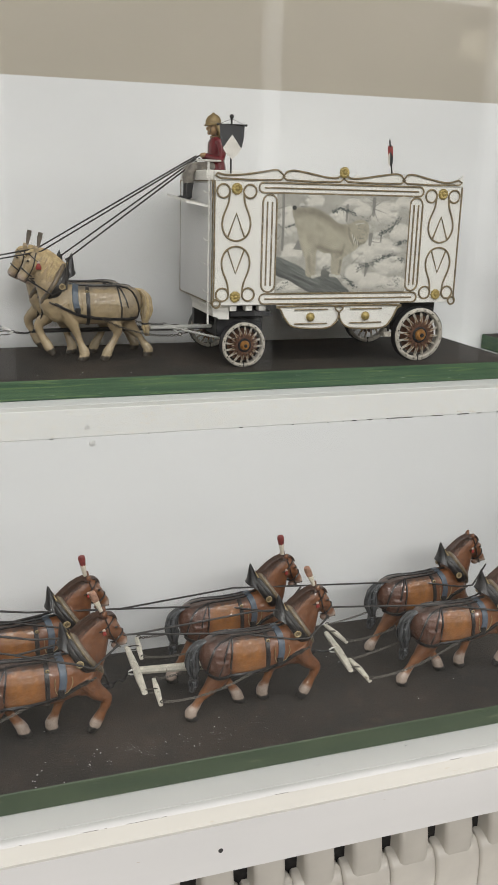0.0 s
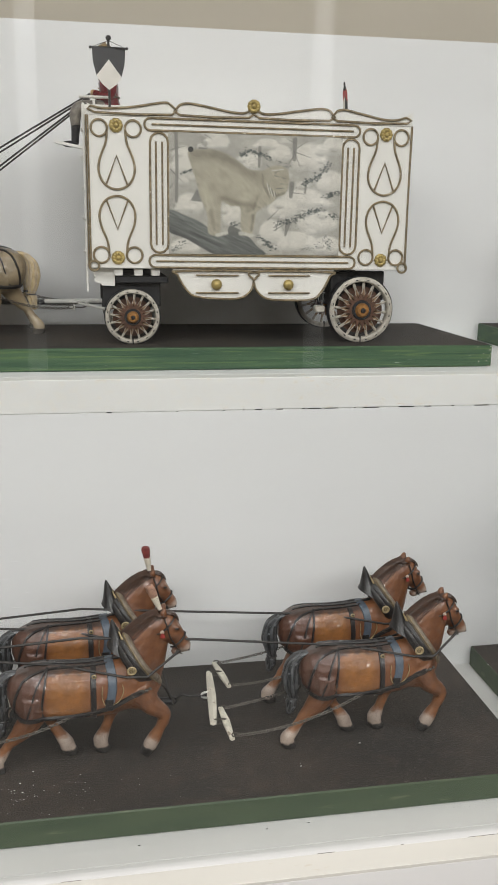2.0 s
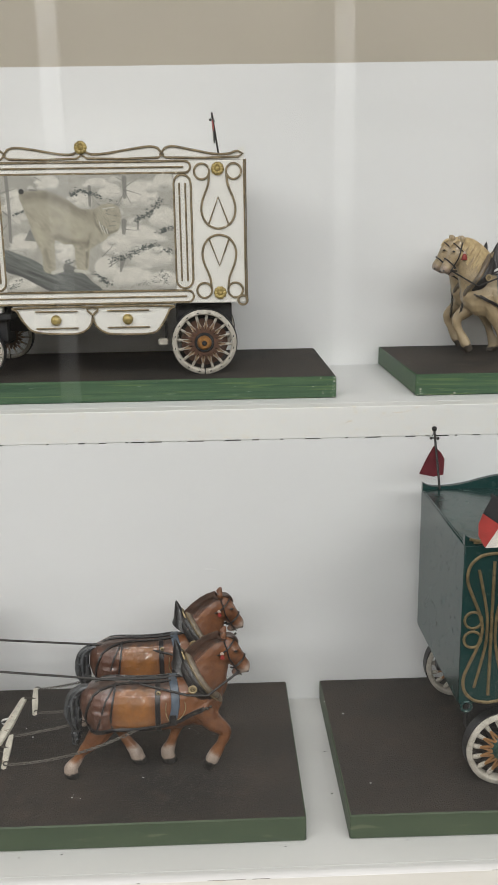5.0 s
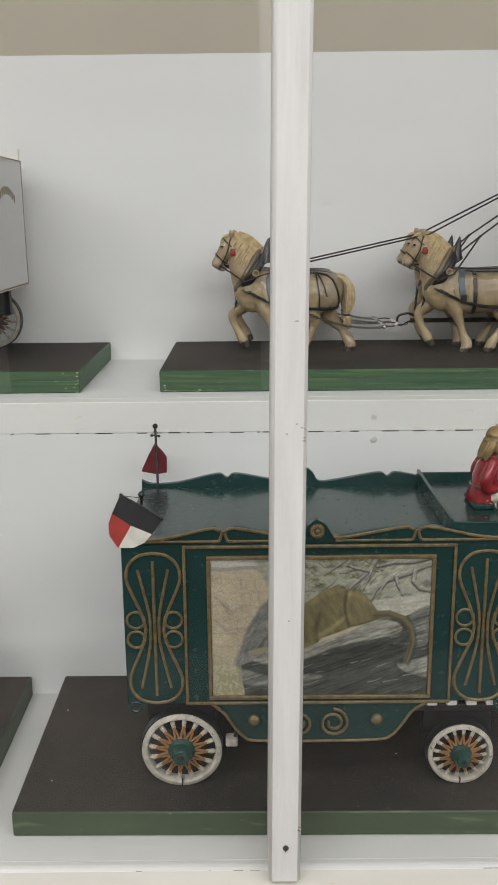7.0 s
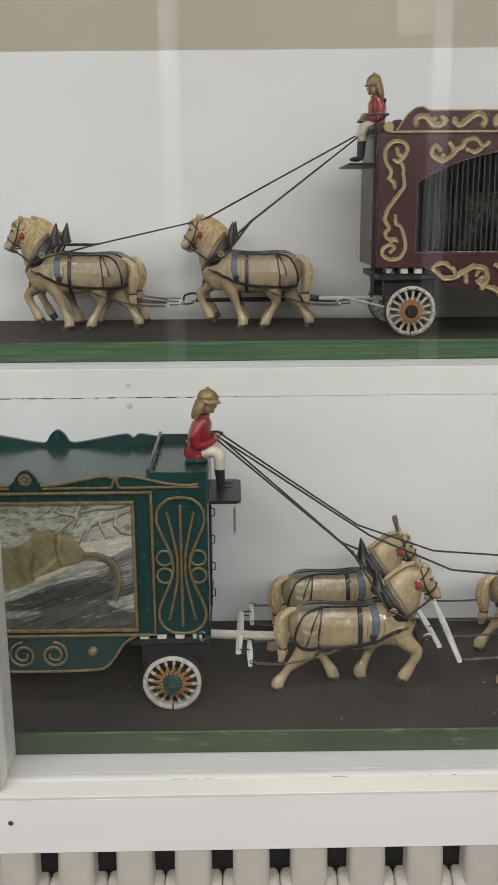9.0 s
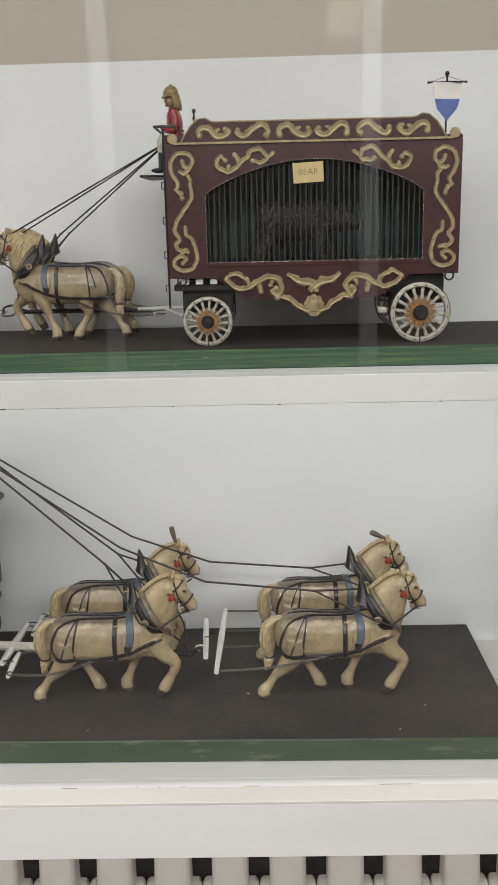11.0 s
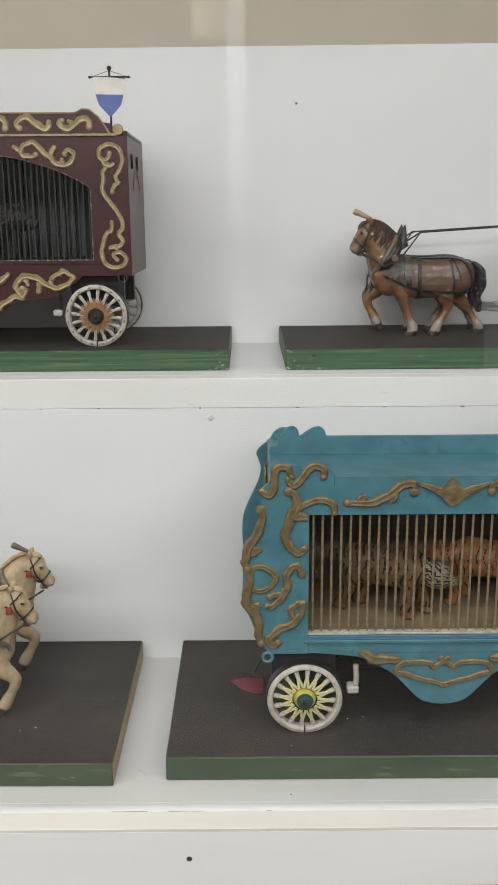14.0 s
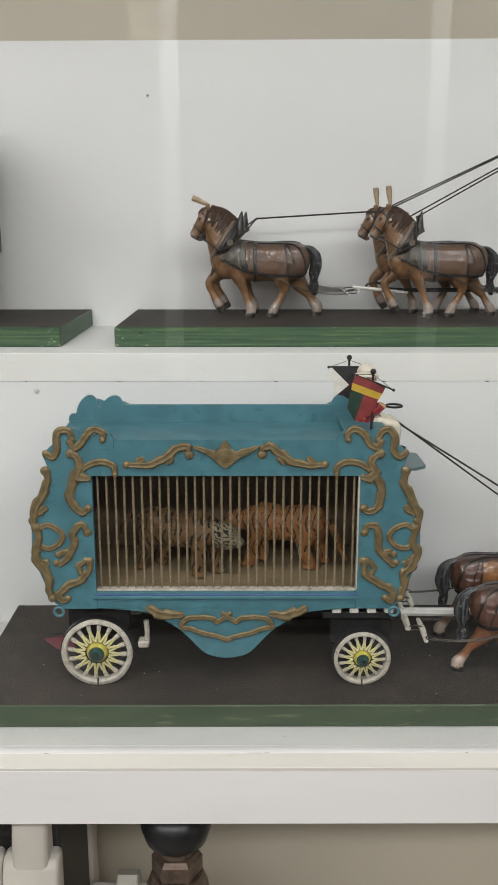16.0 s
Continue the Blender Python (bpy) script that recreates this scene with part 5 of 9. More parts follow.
    # wavy top boards, front and back
    top = [(0.0, 0.2630), (0.012, 0.2590), (0.040, 0.2600), (0.066, 0.2640), (0.086, 0.2670), (0.0965, 0.2620), (0.107, 0.2670), (0.128, 0.2650), (0.160, 0.2595), (0.178, 0.2600), (0.1845, 0.2680), (0.191, 0.2600), (0.210, 0.2595), (0.240, 0.2640), (0.266, 0.2670), (0.2765, 0.2620), (0.287, 0.2670), (0.310, 0.2630), (0.340, 0.2575), (0.360, 0.2595), (W, 0.2660)]
    sm = [(p.x, p.y) for p in curve([(u, w, 0) for u, w in top], 4)]
    for y0, nm in ((0.0, "front"), (D - 0.006, "back")):
        Geo(WAGONWHITE).prism([(0.0, Z1 + 0.0002)] + sm + [(W, Z1 + 0.0002)], y0, y0 + 0.006).obj("top_board", root, "white wavy top board")
    for a, b in ((0.004, 0.0955), (0.0975, 0.182), (0.187, 0.2755), (0.2775, 0.368)):
        seg = [p for p in sm if a <= p[0] <= b]
        loop([(a + 0.004, 0.2535)] + [(p[0], p[1] - 0.001) for p in seg[::2]] + [(b - 0.003, 0.2535)], 2)
    rosette(Geo(BRASS), 0.1842, 0.2655, 0.0088, -0.002).obj("rosette", root, "gilt flower rosette")
    # skirt
    sk = [(0.092, Z0), (0.098, 0.080), (0.106, 0.066), (0.118, 0.0555), (0.150, 0.0525), (0.172, 0.0535), (0.184, 0.062), (0.1875, 0.074), (0.191, 0.062), (0.203, 0.0530), (0.226, 0.0510), (0.258, 0.0520), (0.270, 0.062), (0.279, 0.079), (0.285, Z0)]
    Geo(WAGONWHITE).prism([(p.x, p.y) for p in curve([(u, w, 0) for u, w in sk], 4)], 0.001, 0.006).obj("skirt", root, "white scalloped skirt board")
    for half in (sk[1:8], sk[7:14]):
        loop([(half[0][0], 0.084)] + half + [(half[-1][0], 0.084)], 4)
    for cx in (0.1435, 0.2290):
        Geo(BRASS).ball((cx, -0.001, 0.0690), (0.0064, 0.0050, 0.0064), 14, 8).obj("boss", root, "round brass boss")
        for dz in (0.0105, -0.0095):
            line([(cx - 0.024, 0.0690 + dz), (cx + 0.026, 0.0690 + dz)], T * 0.8)
    style = dict(spokes=16, rim=WHEELWHITE, outer=WHEELWHITE, inner=FORKTAN, hub=BLACK, cap=HUBBRASS, star=SPOKEBROWN)
    fr, re = (0.0462, 0.0315), (0.3200, 0.0392)
    wheel_set(root, fr, re, D, style)
    for cx, R in (fr, re):
        Geo(SPOKEBROWN).lathe([(R * 0.72, 0.0075), (R * 0.72, 0.0085)], 30, (cx, 0, R)).obj("wheel_disc", root, "dark brown disc behind the spokes")
        zig = [(cx + R * k * math.cos(a), 0.0012, R + R * k * math.sin(a)) for k, a in [((0.40, 0.76)[q % 2], 2 * math.pi * (q + 0.5) / 32) for q in range(32)]]
        Geo(WHEELWHITE).tube(zig, R * 0.030, 5, True).obj("zigzag", root, "pale zigzag painted between the spokes")
    undercarriage(root, fr, re, D, Z0, WAGONWHITE, (0.0310, 0.0540, 0.0735), False, 0.018)
    brake(root, 0.2700, 0.004, 0.040, 1)
    # driver's end: seat, rail, footboard, rungs
    Geo(WAGONWHITE).box(-0.006, 0.046, 0.020, D - 0.02, Z1 + 0.0005, 0.2640, 0.001).obj("seat", root, "white box seat")
    Geo(WAGONWHITE).box(-0.0080, 0.0260, 0.0560, 0.0640, 0.2755, 0.2780, 0.0009).box(0.0070, 0.0100, 0.0585, 0.0615, 0.2641, 0.2756, 0.0004).obj("armrest", root, "flat white armrest on a short post")
    near, far = 0.011, 0.118
    g = Geo(WAGONWHITE).add([(x, y, z + dz) for dz in (-0.0014, 0.0014) for x, y, z in ((-0.0360, near, 0.2229), (-0.0014, near, 0.2165), (-0.0014, far, 0.2240), (-0.0360, far, 0.2303))], [(0, 1, 2, 3), (4, 5, 6, 7), (0, 1, 5, 4), (1, 2, 6, 5), (2, 3, 7, 6), (3, 0, 4, 7)])
    g.obj("footboard", root, "white sloping footboard")
    g = Geo(WAGONWHITE).tube([(-0.0040, 0.0110, 0.0600), (-0.0040, 0.0110, 0.2640)], 0.0014, 7)
    for z in (0.2345, 0.2050, 0.1725, 0.1405, 0.1035):
        g.tube(curve([(-0.0070, 0.0000, z + 0.0025), (-0.0055, 0.0040, z), (-0.0050, 0.0110, z - 0.0004), (-0.0055, 0.0220, z), (-0.0070, 0.0270, z + 0.0025)], 3), 0.0008, 5)
    g.obj("ladder", root, "white pole with thin wire rungs")
    # white ogee bolster under the front end
    ogee = [(0.0010, 0.0862), (0.0010, 0.0830), (0.0030, 0.0800), (0.0042, 0.0765), (0.0036, 0.0735), (0.0045, 0.0700), (0.0100, 0.0690), (0.0130, 0.0665), (0.0270, 0.0660), (0.0270, 0.0862)]
    Geo(WAGONWHITE).prism(ogee, 0.0120, 0.1250).obj("bolster", root, "white moulded bolster block")
    banner(root, 0.0250, 0.010, 0.2600, 0.069, 0.0195, [
        (FLAGBLACK, [(-0.0180, 0.0), (0.0180, 0.0), (0.0170, -0.016), (0.0135, -0.029), (0.0, -0.012), (-0.0135, -0.029), (-0.0170, -0.016)]),
        (FLAGWHITE, [(0.0, -0.012), (0.0135, -0.029), (0.008, -0.037), (0.0, -0.043), (-0.008, -0.037), (-0.0135, -0.029)])])
    banner(root, 0.3440, D - 0.012, 0.2600, 0.060, 0.0070, [
        (FLAGRED, [(-0.006, 0.0), (0.006, 0.0), (0.0055, -0.014), (0.0, -0.008), (-0.0055, -0.014)]),
        (FLAGBLACK, [(-0.0055, -0.014), (0.0, -0.008), (0.0, -0.030), (-0.004, -0.026)]),
        (FLAGWHITE, [(0.0055, -0.014), (0.0, -0.008), (0.0, -0.030), (0.004, -0.026)])], lean=-0.009, face=70, knob=0.0012)
    return root


# ---- maroon cage wagon with a bear ----
def maroon_wagon():
    W, D, Z0, Z1 = 0.3775, 0.160, 0.0900, 0.2580
    root = thing("circus_wagon", "dark maroon model cage wagon with gold scrolls and a bear sign", "wagon", (1.6372, 1.150, UTOP), "model circus wagons")
    T = 0.006
    cx0, cx1, cz0, cz1, apex = 0.0500, 0.3300, 0.1090, 0.1960, 0.2370
    arch = [(cx0 + (cx1 - cx0) * i / 20, cz1 + (apex - cz1) * math.sin(math.pi * i / 20) ** 0.8) for i in range(21)]
    g = Geo(MAROON)
    g.prism([(0, Z0), (cx0, Z0), (cx0, Z1), (0, Z1)], 0, T)
    g.prism([(cx1, Z0), (W, Z0), (W, Z1), (cx1, Z1)], 0, T)
    g.prism([(cx0, Z0), (cx1, Z0), (cx1, cz0), (cx0, cz0)], 0, T)
    g.prism(arch + [(cx1, Z1), (cx0, Z1)], 0, T)
    g.obj("front_panel", root, "maroon side panel with an arched opening")
    Geo(MAROON).box(0, 0.004, T + 0.0003, D, Z0, Z1, 0.0008).obj("end_panel", root)
    Geo(MAROON).box(W - 0.004, W, T + 0.0003, D, Z0, Z1, 0.0008).obj("end_panel", root)
    Geo(CAGEDARK).box(0.0045, W - 0.0045, D - 0.005, D - 0.0005, Z0, Z1, 0.0008).obj("back_panel", root, "dark back panel")
    Geo(MAROON).box(0.0, W, 0.0, D, Z1 + 0.0003, Z1 + 0.005, 0.001).obj("roof", root)
    Geo(CAGEDARK).box(0.0045, W - 0.0045, T + 0.0003, D - 0.0055, cz0 - 0.006, cz0 - 0.001, 0.0005).obj("cage_floor", root, "dark cage floor")
    n = 40
    g = Geo(CAGEBAR).tube([(0, 0, 0), (0, 0, 1)], 0.0010, 6)
    me = g.mesh("cage_bar")
    slat = Geo(CAGESLAT).box(-0.0034, 0.0034, -0.001, 0.001, 0, 1, 0.0003).mesh("back_slat")
    for i in range(n):
        u = (i + 0.5) / n
        h = cz1 + (apex - cz1) * math.sin(math.pi * u) ** 0.8 - cz0 + 0.003
        for row, y in ((0, 0.0085), (1, D - 0.0075)):
            if row and i % 2:
                continue
            ob = new("cage_bar" if not row else "back_slat", me if not row else slat)
            ob.parent = root
            ob.location = (cx0 + (cx1 - cx0) * u, y, cz0 - 0.001)
            ob.scale = (1.0, 1.0, h)
    Geo(SILLGREY).box(cx0, cx1, 0.0020, 0.0100, cz0 - 0.0009, cz0 + 0.0010, 0.0004).obj("cage_sill", root, "dull sill with chipped pale paint")
    Geo(SILLGREY).tube([(u, -0.0001, w) for u, w in [(cx0, cz0)] + arch + [(cx1, cz0)]], 0.0006, 5).obj("edging", root, "thin pale edging")
    Geo(MAROON).box(cx0 - 0.004, cx1 + 0.006, -0.0015, -0.0002, cz0 - 0.0045, cz0 - 0.0012, 0.0004).obj("moulding", root)
    # sign
    card = Geo(SIGN).box(-0.0195, 0.0195, -0.0009, 0.0009, -0.0125, 0.0125, 0.0004).obj("sign", root, "small yellowed name card")
    card.matrix_local = pose(0.182, -0.0026, 0.2200, 0, -3.0, 0)
    txt = bpy.data.curves.new("lettering", "FONT")
    txt.body, txt.size, txt.align_x, txt.align_y, txt.extrude, txt.offset = "BEAR", 0.0112, "CENTER", "CENTER", 0.0001, -0.00030
    tmp = new("lettering", txt)
    bpy.context.view_layer.update()
    me = bpy.data.meshes.new_from_object(tmp.evaluated_get(bpy.context.evaluated_depsgraph_get()))
    bpy.data.objects.remove(tmp)
    me.materials.clear()
    me.materials.append(INK)
    t = new("lettering", me)
    t.parent = root
    t.matrix_local = pose(0.182, -0.0038, 0.2205, 0, -3.0, 0) @ pose(0, 0, 0, 90, 0, 0)
    t["label"] = "black hand lettering reading BEAR"
    # top board with rolled ends
    left = [(0.0200, Z1), (0.0260, 0.2680), (0.0340, 0.2790), (0.0440, 0.2870), (0.0530, 0.2880), (0.0580, 0.2850), (0.0620, 0.2835)]
    prof = left + mirror(left, W / 2)[::-1]
    Geo(MAROON).prism([(u, w + 0.0003) for u, w in prof], -0.001, 0.005).obj("top_board", root, "maroon top board with rolled ends")
    Geo(MAROON).prism([(u, w + 0.0003) for u, w in prof], D - 0.005, D + 0.001).obj("top_board", root)
    Geo(GOLDPALE).tube(flat(prof, -0.001), 0.0012, 6).obj("moulding", root, "thin gold moulding")
    Geo(GOLDPALE).box(0.012, W - 0.012, -0.0028, -0.0012, Z1 - 0.0012, Z1 + 0.0018, 0.0004).obj("moulding", root, "gold moulding")
    for cx in (0.0105, W - 0.0105):
        Geo(GOLDPALE).lathe([(0.0001, -0.0030), (0.0060, -0.0028), (0.0066, -0.0018), (0.0066, -0.0001)], 18, (cx, 0, Z1 + 0.0060)).obj("boss", root, "flat gold disc")
    # carved gold scrolls, mirrored about the middle
    def both(pts, w=0.0026, lobes=0.5, taper=0.4, mat=GOLDPALE):
        for line in (pts, mirror(pts, W / 2)):
            g = carving(Geo(mat), line, w * 1.42, -0.0006, w * 0.95, min(1.0, 0.15 + lobes * 1.25), taper)
            if taper > 0.45:
                end = line[-1]
                g.ball((end[0], -0.0006, end[1]), (w * 1.12, w * 0.9, w * 1.12), 10, 6)
            g.obj("scroll", root)

    both([(0.0451, 0.2673), (0.0447, 0.2729), (0.0498, 0.2762), (0.0566, 0.2752), (0.0624, 0.2699), (0.0686, 0.2655), (0.0767, 0.2666), (0.0815, 0.2712), (0.0775, 0.2743)], 0.0034, 0.35, 0.80)
    both([(0.0646, 0.2686), (0.0668, 0.2728), (0.0697, 0.2741)], 0.0022, 0.20, 0.50)
    both([(0.1295, 0.2659), (0.1321, 0.2718), (0.1258, 0.2779), (0.1189, 0.2781), (0.1125, 0.2735), (0.1057, 0.2681), (0.099, 0.2653), (0.0937, 0.2684), (0.0935, 0.2727)], 0.0034, 0.35, 0.80)
    both([(0.1092, 0.2697), (0.1073, 0.2719), (0.1045, 0.2716)], 0.0022, 0.20, 0.50)
    both([(0.1465, 0.2659), (0.1459, 0.2724), (0.1512, 0.2773), (0.1578, 0.2768), (0.1638, 0.2715), (0.1695, 0.2667), (0.1768, 0.2648), (0.1838, 0.2681), (0.1822, 0.2732)], 0.0034, 0.35, 0.80)
    both([(0.166, 0.2689), (0.1684, 0.2731), (0.1717, 0.2743)], 0.0022, 0.20, 0.50)
    both([(0.0766, 0.2366), (0.0718, 0.2411), (0.0658, 0.236), (0.0685, 0.228), (0.0785, 0.2229), (0.089, 0.2262), (0.0956, 0.2336), (0.1039, 0.2395), (0.1094, 0.2468), (0.1175, 0.2497), (0.1256, 0.2461), (0.1304, 0.2403), (0.1376, 0.2445)], 0.0028, 0.50, 0.75)
    both([(0.089, 0.2434), (0.0922, 0.2393), (0.0932, 0.2336)], 0.0026, 0.30, 0.70)
    both([(0.112, 0.2354), (0.1189, 0.2335), (0.1269, 0.2351), (0.1309, 0.2398)], 0.0028, 0.80, 0.50)
    both([(0.081, 0.2321), (0.0802, 0.2277), (0.0781, 0.2247)], 0.0024, 0.50, 0.40)
    both([(0.0219, 0.2369), (0.0242, 0.2307), (0.0306, 0.2288), (0.0349, 0.2349), (0.0327, 0.2428), (0.0228, 0.247), (0.0122, 0.2433), (0.0069, 0.2324), (0.0091, 0.2201), (0.0152, 0.2104), (0.0136, 0.2032)], 0.0023, 0.20, 0.85)
    both([(0.0166, 0.2255), (0.022, 0.2223), (0.0283, 0.2248), (0.0315, 0.2287)], 0.0028, 0.80, 0.40)
    both([(0.0264, 0.2213), (0.0312, 0.2141), (0.0301, 0.2074)], 0.0022, 0.20, 0.70)
    both([(0.0201, 0.1917), (0.0183, 0.1975), (0.0121, 0.2023)], 0.0026, 0.70, 0.50)
    both([(0.0306, 0.2074), (0.0327, 0.1938), (0.0275, 0.1836), (0.021, 0.1753), (0.0121, 0.162), (0.0091, 0.15), (0.0145, 0.1405), (0.01, 0.1335), (0.0132, 0.1268), (0.0214, 0.1257)], 0.0023, 0.20, 0.85)
    both([(0.0275, 0.1227), (0.0214, 0.1257), (0.0157, 0.1215)], 0.0026, 0.70, 0.40)
    both([(0.018, 0.1095), (0.0225, 0.1157), (0.0149, 0.1187), (0.0071, 0.1126), (0.0087, 0.1044), (0.0196, 0.0998), (0.0318, 0.104), (0.0368, 0.1173), (0.0333, 0.1335), (0.0292, 0.1421), (0.0237, 0.1455), (0.0227, 0.1558)], 0.0022, 0.15, 0.85)
    sk = [(0.062, Z0), (0.078, 0.0775), (0.100, 0.0640), (0.128, 0.0610), (0.148, 0.0590), (0.166, 0.0480), (0.180, 0.0405), (0.1888, 0.0385)]
    full = [(p.x, p.y) for p in curve([(u, w, 0) for u, w in sk + mirror(sk[:-1], 0.1888)[::-1]], 4)]
    Geo(MAROON).prism(full, 0.0004, 0.006).obj("skirt", root, "maroon carved skirt board")
    both([(0.1393, 0.0744), (0.1347, 0.0715), (0.1409, 0.067), (0.1468, 0.0767), (0.1409, 0.0875), (0.1302, 0.0901), (0.1188, 0.0864), (0.1076, 0.0793), (0.096, 0.0751), (0.0839, 0.0787), (0.0742, 0.0877)], 0.0032, 0.50, 0.70)
    both([(0.1189, 0.0713), (0.1178, 0.0772), (0.1176, 0.0835)], 0.0028, 0.30, 0.70)
    both([(0.1322, 0.0794), (0.1339, 0.0842), (0.1389, 0.0866)], 0.0022, 0.30, 0.60)
    both([(0.1007, 0.0872), (0.0927, 0.0927), (0.085, 0.0953), (0.0753, 0.0901)], 0.0028, 0.80, 0.50)
    both([(0.106, 0.0774), (0.1028, 0.0823), (0.1045, 0.0857)], 0.0024, 0.60, 0.40)
    both([(0.1931, 0.0691), (0.1899, 0.0765), (0.1798, 0.0825), (0.1677, 0.0846), (0.1539, 0.0936)], 0.0046, 1.00, 0.35)
    both([(0.1406, 0.0631), (0.1496, 0.0640), (0.1616, 0.0575), (0.1736, 0.0480), (0.1849, 0.0455)], 0.0032, 0.80, 0.60)
    g = Geo(GOLDPALE)
    rim = [(0.1888 + (0.0128 + 0.0011 * math.cos(9 * q)) * math.sin(q), 0.0520 + (0.0142 + 0.0011 * math.cos(9 * q)) * math.cos(q)) for q in [2 * math.pi * i / 36 for i in range(36)]]
    g.prism(rim, -0.0024, 0.0004)
    g.ball((0.1888, -0.0022, 0.0520), (0.0070, 0.0016, 0.0075), 14, 8)
    for i in range(-3, 4):
        rib = math.pi * i / 9
        g.tube([(0.1888, -0.0030, 0.0440), (0.1888 + 0.0120 * math.sin(rib), -0.0026, 0.0440 + 0.0200 * math.cos(rib))], 0.0008, 5)
    g.obj("shell", root, "gold carved shell")
    # bear figurine inside stands on the cage floor (separate thing)
    style = dict(spokes=16, rim=WHEELWHITE, outer=WHEELWHITE, inner=WHEELWHITE, hub=SPOKEORANGE, cap=IRON, star=SPOKEORANGE, boss=0.78, stout=1.35, nut=1.15)
    fr, re = (0.0480, 0.0330), (0.3295, 0.0395)
    wheel_set(root, fr, re, D, style)
    undercarriage(root, fr, re, D, Z0, WAGONWHITE, None, False)
    brake(root, 0.2800, 0.004, 0.043, 1)
    for cx in (0.010, W - 0.018):
        Geo(IRON).tube(circle(cx + 0.006, Z0 - 0.003, 0.0055, -0.001, 16)[:-1], 0.0013, 6, True).obj("ring", root, "small iron ring")
    Geo(MAROON).box(-0.004, 0.046, 0.030, D - 0.02, Z1 + 0.0055, 0.272, 0.001).obj("seat", root, "maroon box seat")
    Geo(BLACK).tube([(-0.014, 0.016, 0.281), (-0.014, D - 0.05, 0.281), (0.010, D - 0.05, 0.281), (0.012, 0.016, 0.281)], 0.0017, 6, True).obj("seat_rail", root, "black bent seat rail")
    Geo(BLACK).box(-0.036, -0.0005, 0.020, D - 0.03, 0.2195, 0.2225, 0.001).obj("footboard", root, "dark footboard")
    Geo(IRON).tube([(-0.003, 0.018, 0.05), (-0.003, 0.018, 0.279)], 0.0016, 6).obj("seat_post", root)
    ladder(root, -0.002, 0.010, 0.055, 0.230, 4, -1, IRON)
    banner(root, W - 0.0200, 0.012, Z1 + 0.0055, 0.070, 0.0235, [
        (FLAGWHITE, [(-0.0190, 0.0), (0.0190, 0.0), (0.0165, -0.020), (-0.0165, -0.020)]),
        (FLAGBLUE, [(-0.0165, -0.020), (0.0165, -0.020), (0.013, -0.032), (0.0, -0.046), (-0.013, -0.032)])])
    banner(root, 0.0290, D - 0.010, Z1 + 0.0055, 0.048, 0.004, [(FLAGWHITE, [(-0.003, 0), (0.003, 0), (0.0, -0.010)])], face=80)
    for yy in (0.030, 0.085):
        Geo(IRON).box(W + 0.0002, W + 0.0022, yy, yy + 0.006, 0.220, 0.238, 0.0005).obj("hinge", root, "small iron hinge")
    g = Geo(GOLD)
    for i in range(7):
        a = math.pi * (i + 0.5) / 7
        g.box(W + 0.0002, W + 0.0010, 0.080 - 0.032 * math.cos(a) - 0.0035, 0.080 - 0.032 * math.cos(a) + 0.0035, 0.190 + 0.022 * math.sin(a), 0.200 + 0.022 * math.sin(a), 0.0002)
    g.obj("lettering", root, "faded gold lettering on an arc")
    return root


